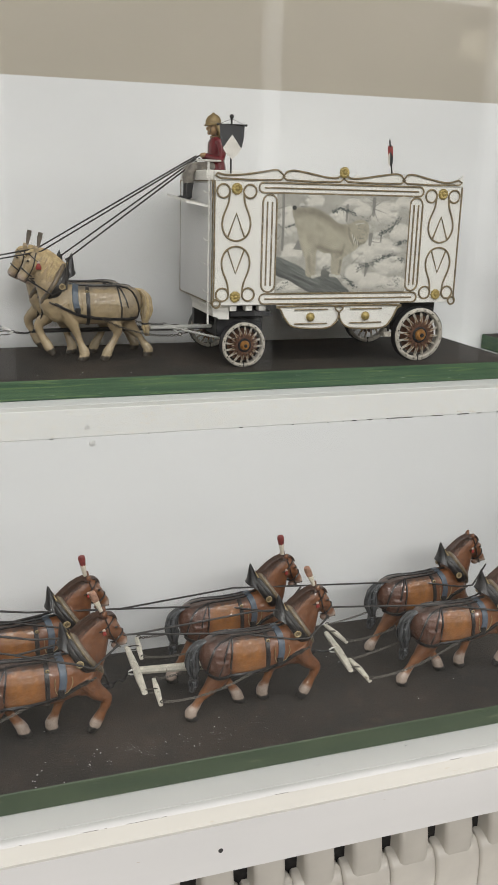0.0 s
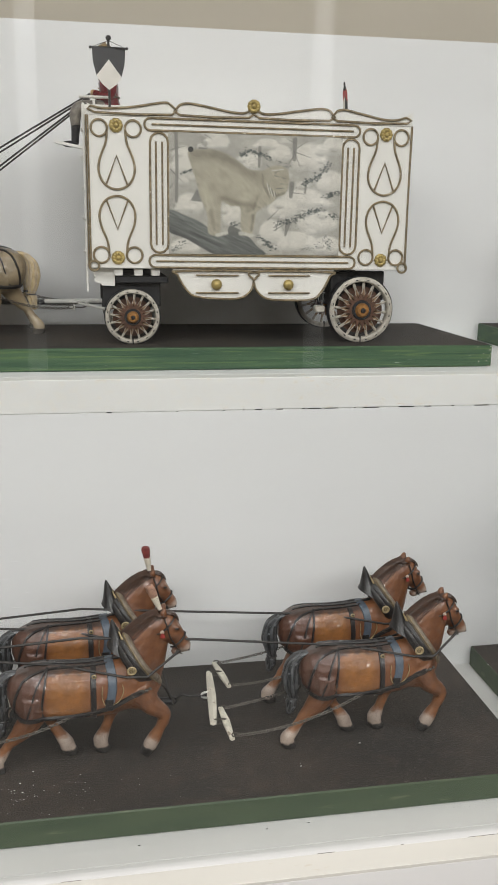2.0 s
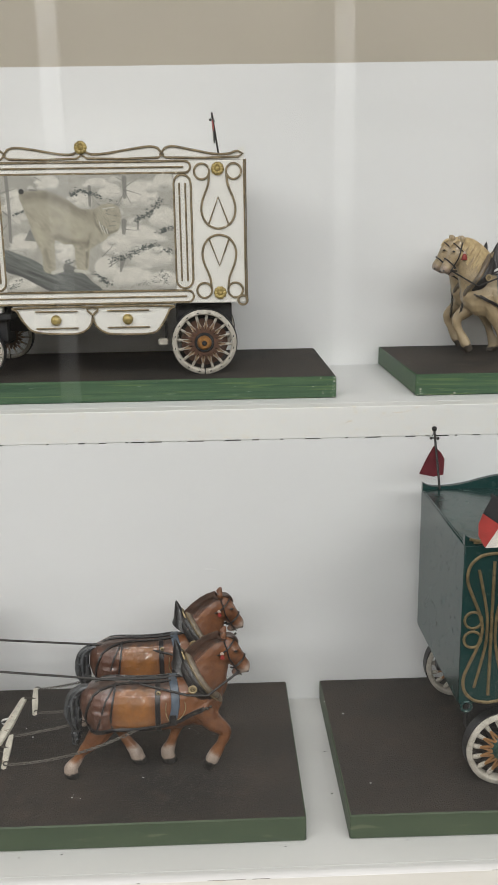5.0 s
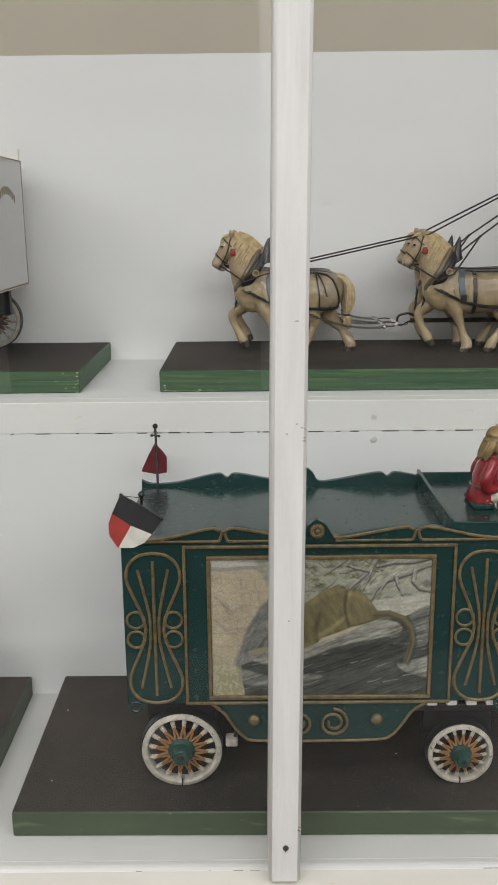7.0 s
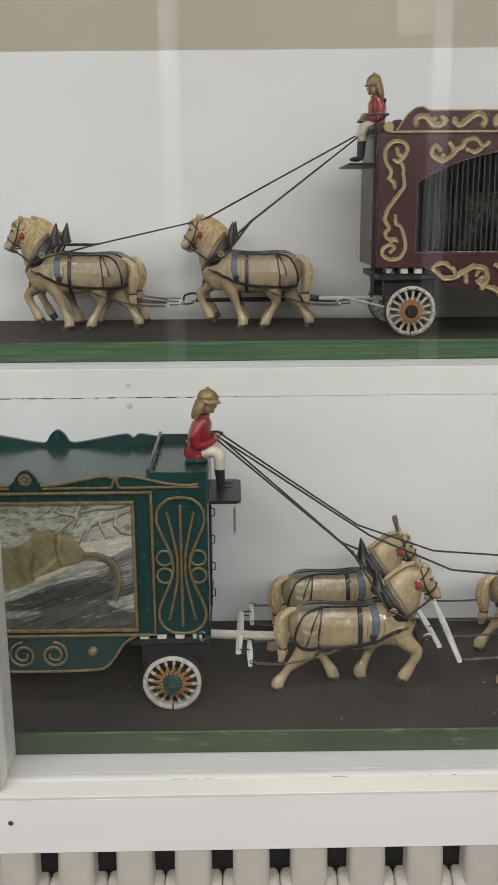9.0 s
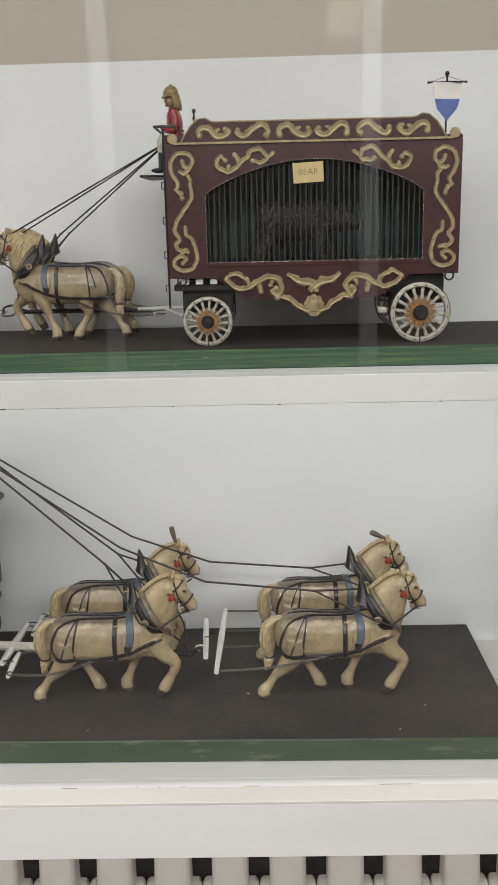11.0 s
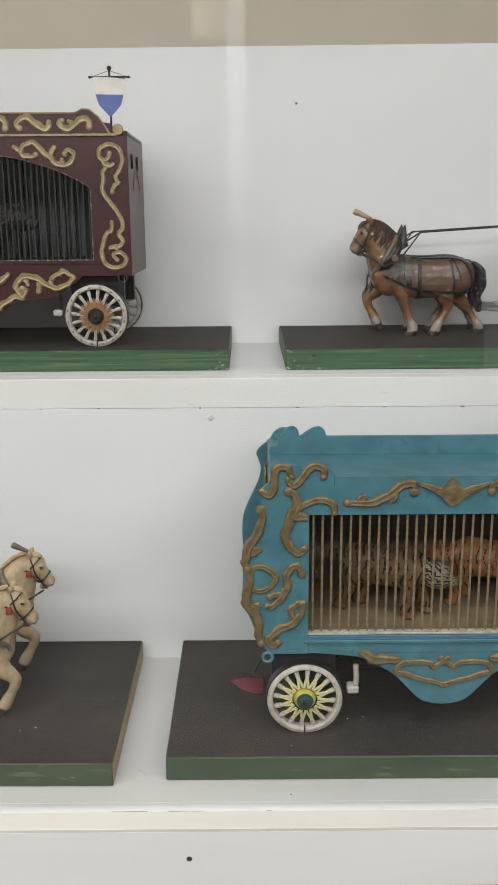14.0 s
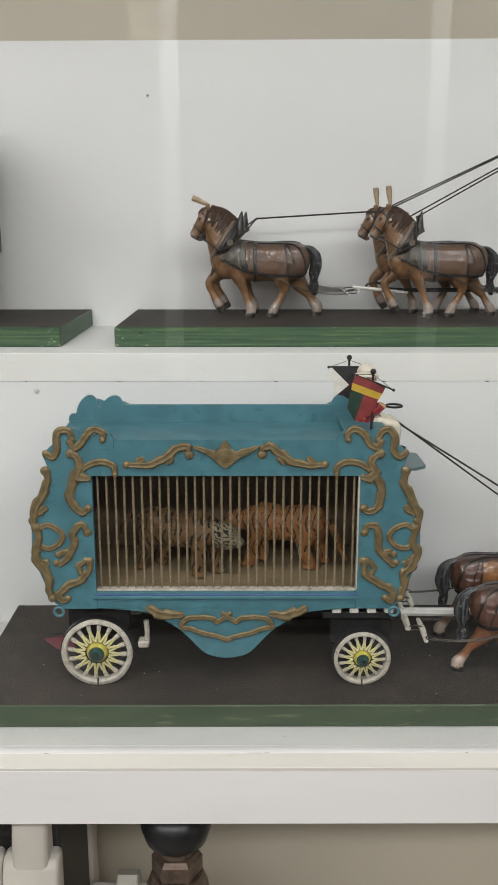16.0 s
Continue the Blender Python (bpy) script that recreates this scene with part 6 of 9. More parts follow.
# ---- green wagon with a rock landscape ----
def green_wagon():
    W, D, Z0, Z1 = 0.3630, 0.178, 0.0905, 0.2520
    root = thing("circus_wagon", "bottle green model circus wagon with gold lines and framed picture", "wagon", (1.0575, 0.838, LTOP), "model circus wagons")
    Geo(WGREEN).box(0, W, 0, D, Z0, Z1, 0.001).obj("body", root, "bottle green enamelled box body")
    Geo(WGREEN).box(0.0006, W - 0.0006, 0.0062, D - 0.0062, Z1 + 0.0003, Z1 + 0.0025, 0.0006).obj("roof", root, "glossy green flat roof")
    px0, px1, pz0, pz1 = 0.0815, 0.2845, 0.0995, 0.2375
    pic = Geo(BOARD).box(px0, px1, -0.0012, 0.0, pz0, pz1, 0.0002).obj("picture", root, "painted rocks and scrub with a tawny figure")
    rock_painting().hang("painting", pic, px0 + 0.0002, px1 - 0.0002, pz0 + 0.0002, pz1 - 0.0002, -0.0014, "rocks, scrub and a tawny figure in oils", 0.84)

    def gold(pts, r=0.0013, closed=False, k=0, name="gold_line"):
        line = flat(pts, -0.0006)
        Geo(GOLD).tube(curve(line, k, closed) if k else line, r * 1.22, 7, closed).obj(name, root)

    def frame_rect(x0, x1, z0, z1, w, depth, mat=GOLD):
        g = Geo(mat)
        g.box(x0 - w, x1 + w, -depth, -0.0002, z1, z1 + w, 0.0006).box(x0 - w, x1 + w, -depth, -0.0002, z0 - w, z0, 0.0006)
        g.box(x0 - w, x0, -depth, -0.0002, z0 + 0.0001, z1 - 0.0001, 0.0006).box(x1, x1 + w, -depth, -0.0002, z0 + 0.0001, z1 - 0.0001, 0.0006)
        g.obj("frame", root, "raised gold frame")

    frame_rect(px0, px1, pz0, pz1, 0.0037, 0.0034)
    frame_rect(0.0588, 0.3042, 0.0930, 0.2485, 0.0029, 0.0026)
    for cx in (0.0285, 0.3350):
        zc = 0.1680
        half = [(0.0, 0.0760), (0.013, 0.0735), (0.0225, 0.064), (0.0245, 0.050), (0.019, 0.034), (0.0125, 0.018), (0.0085, 0.0)]
        for s in (-1, 1):
            gold([(cx + s * u, zc + w) for u, w in half] + [(cx + s * u, zc - w) for u, w in half[::-1][1:]], 0.0013, False, 5)
            gold([(cx + s * 0.0140, zc + 0.060), (cx + s * 0.0095, zc + 0.040), (cx + s * 0.0048, zc + 0.016), (cx + s * 0.0040, zc), (cx + s * 0.0048, zc - 0.016), (cx + s * 0.0095, zc - 0.040), (cx + s * 0.0140, zc - 0.060)], 0.0012, False, 4)
            for dz in (0.0098, -0.0098):
                Geo(GOLD).tube(circle(cx + s * 0.0175, zc + dz, 0.0082, -0.0008, 18)[:-1], 0.0013, 7, True).obj("gold_ring", root)
        gold([(cx, zc + 0.068), (cx, zc - 0.068)], 0.0013)
    top = [(0.0, 0.2620), (0.012, 0.2575), (0.040, 0.2590), (0.070, 0.2660), (0.086, 0.2685), (0.0935, 0.2640), (0.101, 0.2685), (0.120, 0.2660), (0.150, 0.2600), (0.164, 0.2595), (0.1705, 0.2690), (0.1790, 0.2745), (0.1875, 0.2690), (0.194, 0.2595), (0.210, 0.2600), (0.240, 0.2655), (0.262, 0.2685), (0.2695, 0.2640), (0.277, 0.2685), (0.295, 0.2660), (0.325, 0.2595), (0.350, 0.2580), (W, 0.2640)]
    sm = [(p.x, p.y) for p in curve([(u, w, 0) for u, w in top], 4)]
    for y0 in (0.0, D - 0.006):
        Geo(WGREEN).prism([(0, Z1 + 0.0003)] + sm + [(W, Z1 + 0.0003)], y0, y0 + 0.006).obj("top_board", root, "green wavy top board")
    for a, b in ((0.004, 0.0930), (0.0945, 0.166), (0.192, 0.2690), (0.2705, 0.359)):
        seg = [p for p in sm if a <= p[0] <= b]
        gold([(p[0], p[1] - 0.001) for p in seg[::2]], 0.0012, False, 2)
        gold([(a + 0.004, 0.2550), (b - 0.004, 0.2550)], 0.0010)
    gold([(0.0930, 0.2650), (0.0900, 0.2560), (0.0840, 0.2550)], 0.0012, False, 4)
    gold([(0.0945, 0.2650), (0.0975, 0.2560), (0.1035, 0.2550)], 0.0012, False, 4)
    gold([(0.2690, 0.2650), (0.2660, 0.2560), (0.2600, 0.2550)], 0.0012, False, 4)
    gold([(0.2705, 0.2650), (0.2735, 0.2560), (0.2795, 0.2550)], 0.0012, False, 4)
    rosette(Geo(GOLD), 0.1790, 0.2645, 0.0080, -0.0015, 12).obj("rosette", root, "gold shell rosette")
    sk = [(0.080, Z0), (0.092, 0.080), (0.101, 0.066), (0.111, 0.0545), (0.122, 0.0505), (0.180, 0.0495), (0.238, 0.0505), (0.252, 0.0545), (0.262, 0.066), (0.272, 0.081), (0.286, Z0)]
    skc = [(p.x, p.y) for p in curve([(u, w, 0) for u, w in sk], 5)]
    Geo(WGREEN).prism(skc, 0.0006, 0.006).obj("skirt", root, "green shaped skirt board")
    gold(skc, 0.0012)
    for cx in (0.1205, 0.2380):
        Geo(GOLD).ball((cx, -0.0008, 0.0725), (0.0058, 0.0042, 0.0058), 14, 8).obj("boss", root, "round gold boss")
    for s in (-1, 1):
        pts = []
        for i in range(26):
            a = radians(90 + s * -i * 26)
            r = 0.0150 - i * 0.00042
            pts.append((0.1800 + s * 0.0165 + r * math.cos(a), 0.0690 + r * math.sin(a)))
        gold(pts, 0.0012)
    style = dict(spokes=16, rim=WHEELWHITE, outer=WHEELWHITE, inner=SPOKEORANGE, hub=HUBGREEN, cap=HUBGREEN, barrel_out=0.011, nails=False, stout=1.3, nut=1.2)
    re, fr = (0.0500, 0.0390), (0.3215, 0.0320)
    wheel_set(root, fr, re, D, style)
    undercarriage(root, fr, re, D, Z0, WAGONWHITE)
    brake(root, 0.0985, 0.004, 0.044, 1)
    for cx in (0.008, W - 0.008):
        Geo(WGREEN).tube(circle(cx, Z0 - 0.002, 0.0050, -0.001, 16)[:-1], 0.0015, 6, True).obj("ring", root, "small green ring")
    # driver's box: three low walls on the roof, footboard, rungs
    g = Geo(WGREEN)
    g.box(0.3010, 0.3045, 0.0065, D - 0.0065, Z1 + 0.0028, 0.2720, 0.0006)
    g.box(0.3048, W, 0.0066, 0.0100, Z1 + 0.0028, 0.2690, 0.0006).box(0.3048, W, D - 0.0100, D - 0.0066, Z1 + 0.0028, 0.2690, 0.0006)
    g.box(0.3048, W - 0.001, 0.0104, D - 0.0104, Z1 + 0.0028, 0.2600, 0.0006)
    g.box(0.3380, 0.3590, 0.066, 0.108, 0.2602, 0.2660, 0.0015)
    g.obj("seat", root, "green driver's box on the roof")
    g = Geo(BLACK)
    fb = [(W + 0.0005, 0.030), (W + 0.031, 0.030), (W + 0.035, 0.036), (W + 0.035, 0.104), (W + 0.031, 0.110), (W + 0.0005, 0.110)]
    n = len(fb)
    g.add([(x, y, 0.2260) for x, y in fb] + [(x, y, 0.2295) for x, y in fb], [tuple(range(n)), tuple(range(n, 2 * n))] + [(i, (i + 1) % n, n + (i + 1) % n, n + i) for i in range(n)])
    g.obj("footboard", root, "dark green-black footboard")
    g = Geo(IRON)
    for i in range(9):
        g.tube([(p[0], p[1], p[2]) for p in circle(W + 0.028, 0.2235 - i * 0.0033, 0.0012, 0.022, 8, rz=0.0021)[:-1]] if i % 2 else [(W + 0.028, 0.022 + 0.0012 * math.cos(a), 0.2235 - i * 0.0033 + 0.0021 * math.sin(a)) for a in [2 * math.pi * q / 8 for q in range(8)]], 0.0004, 4, True)
    g.obj("chain", root, "short dangling chain")
    ladder(root, W + 0.001, 0.062, 0.095, 0.222, 4, 1, IRON)
    Geo(BLACK).tube([(W + 0.006 + 0.0095 * math.cos(a), 0.104 + 0.0095 * math.sin(a), 0.2850) for a in [2 * math.pi * q / 18 for q in range(18)]], 0.0013, 6, True).tube([(W - 0.002, 0.106, 0.285), (W - 0.006, 0.110, 0.268), (W - 0.006, 0.110, 0.258)], 0.0012, 6).obj("whip_ring", root, "black iron ring on a bent stem")
    # flags at the back end of the roof
    banner(root, 0.0170, 0.009, Z1 + 0.0030, 0.0570, 0.0200, [
        (FLAGBLACK, [(-0.0205, 0.0), (0.0205, 0.0), (0.0190, -0.0170), (0.0, -0.0190), (-0.0190, -0.0170)]),
        (FLAGWHITE, [(0.0, -0.0190), (0.0190, -0.0170), (0.0172, -0.0270), (0.0115, -0.0360), (0.0, -0.0430)]),
        (FLAGRED, [(0.0, -0.0190), (-0.0190, -0.0170), (-0.0172, -0.0270), (-0.0115, -0.0360), (0.0, -0.0430)])], lean=0.0094, face=-6, tilt=-30, sag=0.002, out=-0.052)
    banner(root, 0.0180, D - 0.010, Z1 + 0.0030, 0.0620, 0.0040, [
        (BURGUNDY, [(0.0, -0.008), (0.0085, -0.015), (0.0140, -0.023), (0.0150, -0.041), (0.004, -0.044), (-0.013, -0.041), (-0.0065, -0.023)])], lean=-0.003, face=0, tilt=-5, sag=0.002, out=0.021)
    return root


# ---- teal cage wagon with two tigers ----
def teal_wagon():
    D, Z0, Z1 = 0.162, 0.0920, 0.2800
    root = thing("circus_wagon", "teal blue model cage wagon with bold gold scrolls and bars", "wagon", (2.3585, 0.842, LTOP), "model circus wagons")
    T = 0.006
    cx, cz0, cz1 = 0.1400, 0.1120, 0.2410
    side = [(0.1760, Z0), (0.1850, 0.0990), (0.1890, 0.1080), (0.1990, 0.1320), (0.2050, 0.1520), (0.2060, 0.1720), (0.2040, 0.1900), (0.1960, 0.2100), (0.1870, 0.2300), (0.1840, 0.2450), (0.1870, 0.2560), (0.1890, 0.2640), (0.1820, 0.2720), (0.1740, 0.2780), (0.1690, 0.2870), (0.1600, 0.2920), (0.1500, 0.2900), (0.1440, 0.2840), (0.1380, 0.2830), (0.1290, 0.2890), (0.1190, 0.2860), (0.1160, Z1)]
    sidec = [(p.x, p.y) for p in curve([(u, w, 0) for u, w in side], 3)]
    for s in (1, -1):
        pts = [(s * u, w) for u, w in sidec]
        for y0 in (0.0, D - T):
            lean = -0.0010 if s < 0 and y0 > 0 else 0.0
            Geo(TEAL).prism([(s * cx + lean, Z0)] + [(u + lean, w) for u, w in pts] + [(s * 0.1160 + lean, 0.2700), (s * cx + lean, 0.2700)], y0, y0 + T).obj("side_panel", root, "teal shaped corner panel")
    Geo(TEAL).prism([(-cx, cz1), (cx, cz1), (cx, 0.2698), (0.1158, 0.2698), (0.1158, Z1), (-0.1158, Z1), (-0.1158, 0.2698), (-cx, 0.2698)], 0.0002, T).obj("head_board", root, "teal board above the cage")
    Geo(TEAL).box(-cx, cx, 0.0002, T, Z0, cz0 - 0.0006, 0.0006).obj("sill_board", root, "teal board below the cage")
    Geo(TEAL).box(-0.178, 0.178, T + 0.0003, D - T - 0.0003, Z1 - 0.006, Z1, 0.001).obj("roof", root, "teal flat roof")
    ear = [(p.x, p.y) for p in curve([(u, w, 0) for u, w in [(-0.1751, 0.2753), (-0.1777, 0.2839), (-0.1747, 0.2893), (-0.1694, 0.2898), (-0.1666, 0.2988), (-0.1606, 0.3073), (-0.1527, 0.3105), (-0.1466, 0.3062), (-0.1452, 0.2982), (-0.1421, 0.2966), (-0.1394, 0.3014), (-0.133, 0.3077), (-0.1251, 0.3098), (-0.1189, 0.3066), (-0.1169, 0.2996)]], 4)]
    Geo(TEAL).prism([(ear[0][0], Z1 + 0.0002)] + ear + [(-u, w) for u, w in ear[::-1]] + [(-ear[0][0], Z1 + 0.0002)], 0.0840, 0.0890).obj("roof_board", root, "teal board along the roof with rounded ears")
    Geo(TEAL).box(-0.1155, 0.1155, D - 0.0060, D - 0.0002, Z1 - 0.030, Z1 + 0.0002, 0.0004).obj("back_board", root)
    for s in (1, -1):
        Geo(TEAL).box(min(s * 0.172, s * 0.178), max(s * 0.172, s * 0.178), T + 0.0003, D - T - 0.0003, Z0, Z1 - 0.0063, 0.0008).obj("end_panel", root)
        for zz, hh in ((0.225, 0.030), (0.105, 0.036)):
            for yy in (0.022, D - 0.034):
                g = Geo(GOLD)
                scroll_line(g, [(0, 0), (0.005, hh * 0.3), (0.001, hh * 0.6), (0.004, hh)], 0.003, 0)
                o = g.obj("bracket", root, "carved gold bracket")
                o.matrix_local = pose(s * 0.1800, yy, zz, 0, 0, 90)
    Geo(CAGEBROWN).box(-0.171, 0.171, D - T - 0.006, D - T - 0.0006, Z0, Z1 - 0.0063, 0.0006).obj("back_panel", root, "brown wooden cage back")
    for s in (1, -1):
        Geo(CAGEBROWN).box(s * 0.1695 - 0.0010, s * 0.1695 + 0.0010, T + 0.0004, D - T - 0.0065, cz0 - 0.0015, Z1 - 0.0066, 0.0003).obj("end_lining", root, "brown wooden cage end")
    Geo(CAGEFLOOR).box(-0.171, 0.171, T + 0.0003, D - T - 0.0065, cz0 - 0.007, cz0 - 0.002, 0.0005).obj("cage_floor", root, "tan cage floor")
    Geo(WHEELWHITE).box(-cx, cx, 0.0018, 0.0105, cz0 - 0.0004, cz0 + 0.0018, 0.0004).obj("cage_sill", root, "chipped white sill")
    Geo(TEAL).box(-cx - 0.004, cx + 0.004, -0.0022, -0.0001, cz0 - 0.0085, cz0 - 0.0045, 0.0008).obj("moulding", root)
    # shadow of the groove under the sill, put in as a dark blue strip
    Geo(FLAGBLUE).box(-cx - 0.002, cx + 0.002, -0.0012, -0.0001, cz0 - 0.0042, cz0 - 0.0032, 0.0002).obj("moulding", root, "thin dark blue strip for the groove shadow below the cage")
    Geo(WHEELWHITE).box(cx - 0.0012, cx + 0.0004, -0.0006, 0.0068, cz0 + 0.0020, cz1 - 0.0010, 0.0003).obj("edging", root, "worn white edge of the cage opening")
    me = Geo(BARGOLD).tube([(0, 0, 0), (0, 0, cz1 - cz0 + 0.002)], 0.0013, 7).mesh("cage_bar")
    for i in range(30):
        for y in (0.0075,):
            ob = new("cage_bar", me)
            ob.parent = root
            ob.location = (-cx + 2 * cx * (i + 0.5) / 30, y, cz0 - 0.001)

    def scroll(line, w=0.0034, lobes=0.7, taper=0.45):
        for pts in (line, [(-u, v) for u, v in line]):
            g = carving(Geo(GOLD), pts, w * 1.32, -0.0004, w * 0.70, min(1.0, lobes * 1.25), taper)
            if taper > 0.45:
                g.ball((pts[-1][0], -0.0004, pts[-1][1]), (w * 1.08, w * 0.75, w * 1.08), 10, 6)
            g.obj("scroll", root)

    # corner crest, edge and field scrolls
    scroll([(-0.1859, 0.2653), (-0.18, 0.2615), (-0.1742, 0.269), (-0.1745, 0.2826), (-0.1695, 0.29), (-0.1612, 0.2887), (-0.1578, 0.2801)], 0.0033, 0.30, 0.80)
    scroll([(-0.1603, 0.2776), (-0.1569, 0.2714), (-0.1496, 0.2751), (-0.1433, 0.2849), (-0.1348, 0.291), (-0.1266, 0.2873), (-0.1267, 0.2799)], 0.0032, 0.30, 0.80)
    scroll([(-0.1602, 0.2652), (-0.1547, 0.2619), (-0.1516, 0.2538), (-0.1557, 0.2438), (-0.1603, 0.2332), (-0.1631, 0.221), (-0.1591, 0.2076), (-0.1502, 0.2016), (-0.1449, 0.206)], 0.0042, 0.60, 0.55)
    scroll([(-0.1498, 0.2483), (-0.138, 0.2548), (-0.1259, 0.2562), (-0.1164, 0.2511), (-0.1155, 0.2431)], 0.0030, 0.20, 0.80)
    scroll([(-0.1589, 0.2489), (-0.1529, 0.24), (-0.1408, 0.2392)], 0.0046, 0.90, 0.35)
    scroll([(-0.1875, 0.2465), (-0.186, 0.2351), (-0.1923, 0.2206), (-0.2013, 0.2032), (-0.2029, 0.1916), (-0.2005, 0.1845)], 0.0042, 0.70, 0.60)
    scroll([(-0.1874, 0.2078), (-0.1929, 0.2037), (-0.199, 0.1993)], 0.0036, 0.80, 0.35)
    scroll([(-0.2005, 0.1845), (-0.1986, 0.1693), (-0.2031, 0.1562), (-0.1986, 0.1423), (-0.191, 0.1321), (-0.1905, 0.1173), (-0.1875, 0.1046)], 0.0044, 0.70, 0.60)
    scroll([(-0.1887, 0.1428), (-0.193, 0.1455), (-0.1975, 0.1469)], 0.0034, 0.80, 0.35)
    scroll([(-0.1971, 0.1835), (-0.1896, 0.1876), (-0.1789, 0.1834), (-0.1728, 0.1744), (-0.1805, 0.164), (-0.1915, 0.1614), (-0.1982, 0.1672)], 0.0026, 0.20, 0.85)
    scroll([(-0.1466, 0.179), (-0.1503, 0.1868), (-0.1577, 0.1858), (-0.1619, 0.1765), (-0.1612, 0.166), (-0.1665, 0.1544), (-0.1772, 0.1438), (-0.1811, 0.1449)], 0.0036, 0.60, 0.60)
    scroll([(-0.1784, 0.1544), (-0.1718, 0.1576), (-0.167, 0.1544)], 0.0030, 0.60, 0.50)
    scroll([(-0.1458, 0.1468), (-0.1481, 0.134), (-0.1573, 0.1249), (-0.171, 0.118), (-0.1788, 0.1099), (-0.177, 0.1012), (-0.1709, 0.1045)], 0.0038, 0.70, 0.65)
    scroll([(-0.1503, 0.1474), (-0.1574, 0.141), (-0.1551, 0.1324)], 0.0030, 0.70, 0.50)
    scroll([(-0.0377, 0.2643), (-0.0388, 0.2712), (-0.0475, 0.2723), (-0.0572, 0.2649), (-0.069, 0.257), (-0.0844, 0.2528), (-0.1029, 0.2535)], 0.0040, 0.70, 0.50)
    scroll([(-0.0843, 0.2608), (-0.09, 0.2566), (-0.0885, 0.2529)], 0.0034, 0.70, 0.40)
    scroll([(-0.0613, 0.2538), (-0.0572, 0.2591), (-0.0546, 0.2633)], 0.0032, 0.80, 0.35)
    scroll([(-0.0866, 0.0945), (-0.0764, 0.0880), (-0.063, 0.0845), (-0.0458, 0.0862)], 0.0052, 0.80, 0.35)
    scroll([(0.0033, 0.0858), (-0.0039, 0.0806), (-0.0108, 0.0765), (-0.0152, 0.0807), (-0.0281, 0.0819), (-0.0431, 0.0802), (-0.049, 0.0709), (-0.0388, 0.0685), (-0.0252, 0.0631), (-0.0117, 0.06), (0.0024, 0.0552)], 0.0025, 0.35, 0.85)
    g = Geo(GOLD)
    plaque(g, GOLD, [(-0.0337, 0.2738), (-0.0227, 0.2716), (-0.0109, 0.2684), (-0.0054, 0.2742), (-0.0006, 0.2794), (0.0043, 0.2741), (0.009, 0.2677), (0.0233, 0.2714), (0.0355, 0.2734), (0.0239, 0.2655), (0.0133, 0.2603), (0.0062, 0.2539), (-0.0002, 0.2502), (-0.0066, 0.254), (-0.0129, 0.2604), (-0.0227, 0.2669)], -0.0030, 0.0, 4)
    g.ball((0.0, -0.0026, 0.2632), (0.0120, 0.0010, 0.0085), 16, 8)
    for s in (-1, 1):
        carving(g, [(s * 0.0060, 0.2640), (s * 0.0180, 0.2676), (s * 0.0335, 0.2728)], 0.0034, -0.0022, 0.0016, 0.9, 0.35, curl=False)
    g.obj("shell", root, "gold carved centre ornament")
    sk = [(0.133, Z0), (0.112, 0.0905), (0.086, 0.0870), (0.066, 0.0770), (0.048, 0.0645), (0.026, 0.0410), (0.012, 0.0350), (0.0, 0.0335)]
    full = [(p.x, p.y) for p in curve([(u, w, 0) for u, w in [(-a, b) for a, b in sk] + sk[:-1][::-1]], 4)]
    Geo(TEAL).prism(full, 0.0006, 0.0062).obj("skirt", root, "teal shaped skirt board")
    style = dict(spokes=16, rim=WHEELWHITE, outer=WHEELWHITE, inner=SPOKECREAM, hub=SPOKEYELLOW, cap=HUBGREEN, nails=False, boss=0.80, stout=1.45)
    re, fr = (-0.1425, 0.0392), (0.1490, 0.0315)
    wheel_set(root, fr, re, D, style)
    undercarriage(root, fr, re, D, Z0, WAGONWHITE)
    brake(root, -0.0920, 0.006, 0.046, 1, WHEELWHITE, 0.0030)
    for s in (-1, 1):
        Geo(TEAL).tube(circle(s * 0.181, Z0 - 0.003, 0.0050, -0.001, 16)[:-1], 0.0016, 6, True).obj("ring", root, "small teal ring")
    # driver's box and footboard
    Geo(TEAL).box(0.124, 0.170, 0.012, D - 0.012, Z1 + 0.0004, 0.2870, 0.001).obj("seat", root, "teal driver's seat")
    g = Geo(FOOTTEAL)
    fb = [(0.1785, 0.034), (0.206, 0.038), (0.218, 0.048), (0.218, 0.100), (0.206, 0.108), (0.1785, 0.110)]
    n = len(fb)
    g.add([(x, y, 0.236) for x, y in fb] + [(x, y, 0.2395) for x, y in fb], [tuple(range(n)), tuple(range(n, 2 * n))] + [(i, (i + 1) % n, n + (i + 1) % n, n + i) for i in range(n)])
    g.obj("footboard", root, "grey-blue footboard")
    Geo(BLACK).tube([(0.190 + 0.0095 * math.cos(a), 0.104 + 0.0095 * math.sin(a), 0.2945) for a in [2 * math.pi * q / 18 for q in range(18)]], 0.0013, 6, True).tube([(0.181, 0.106, 0.2945), (0.172, 0.110, 0.2925), (0.166, 0.110, 0.286)], 0.0012, 6).obj("whip_ring", root, "dark iron ring on a bent stem")
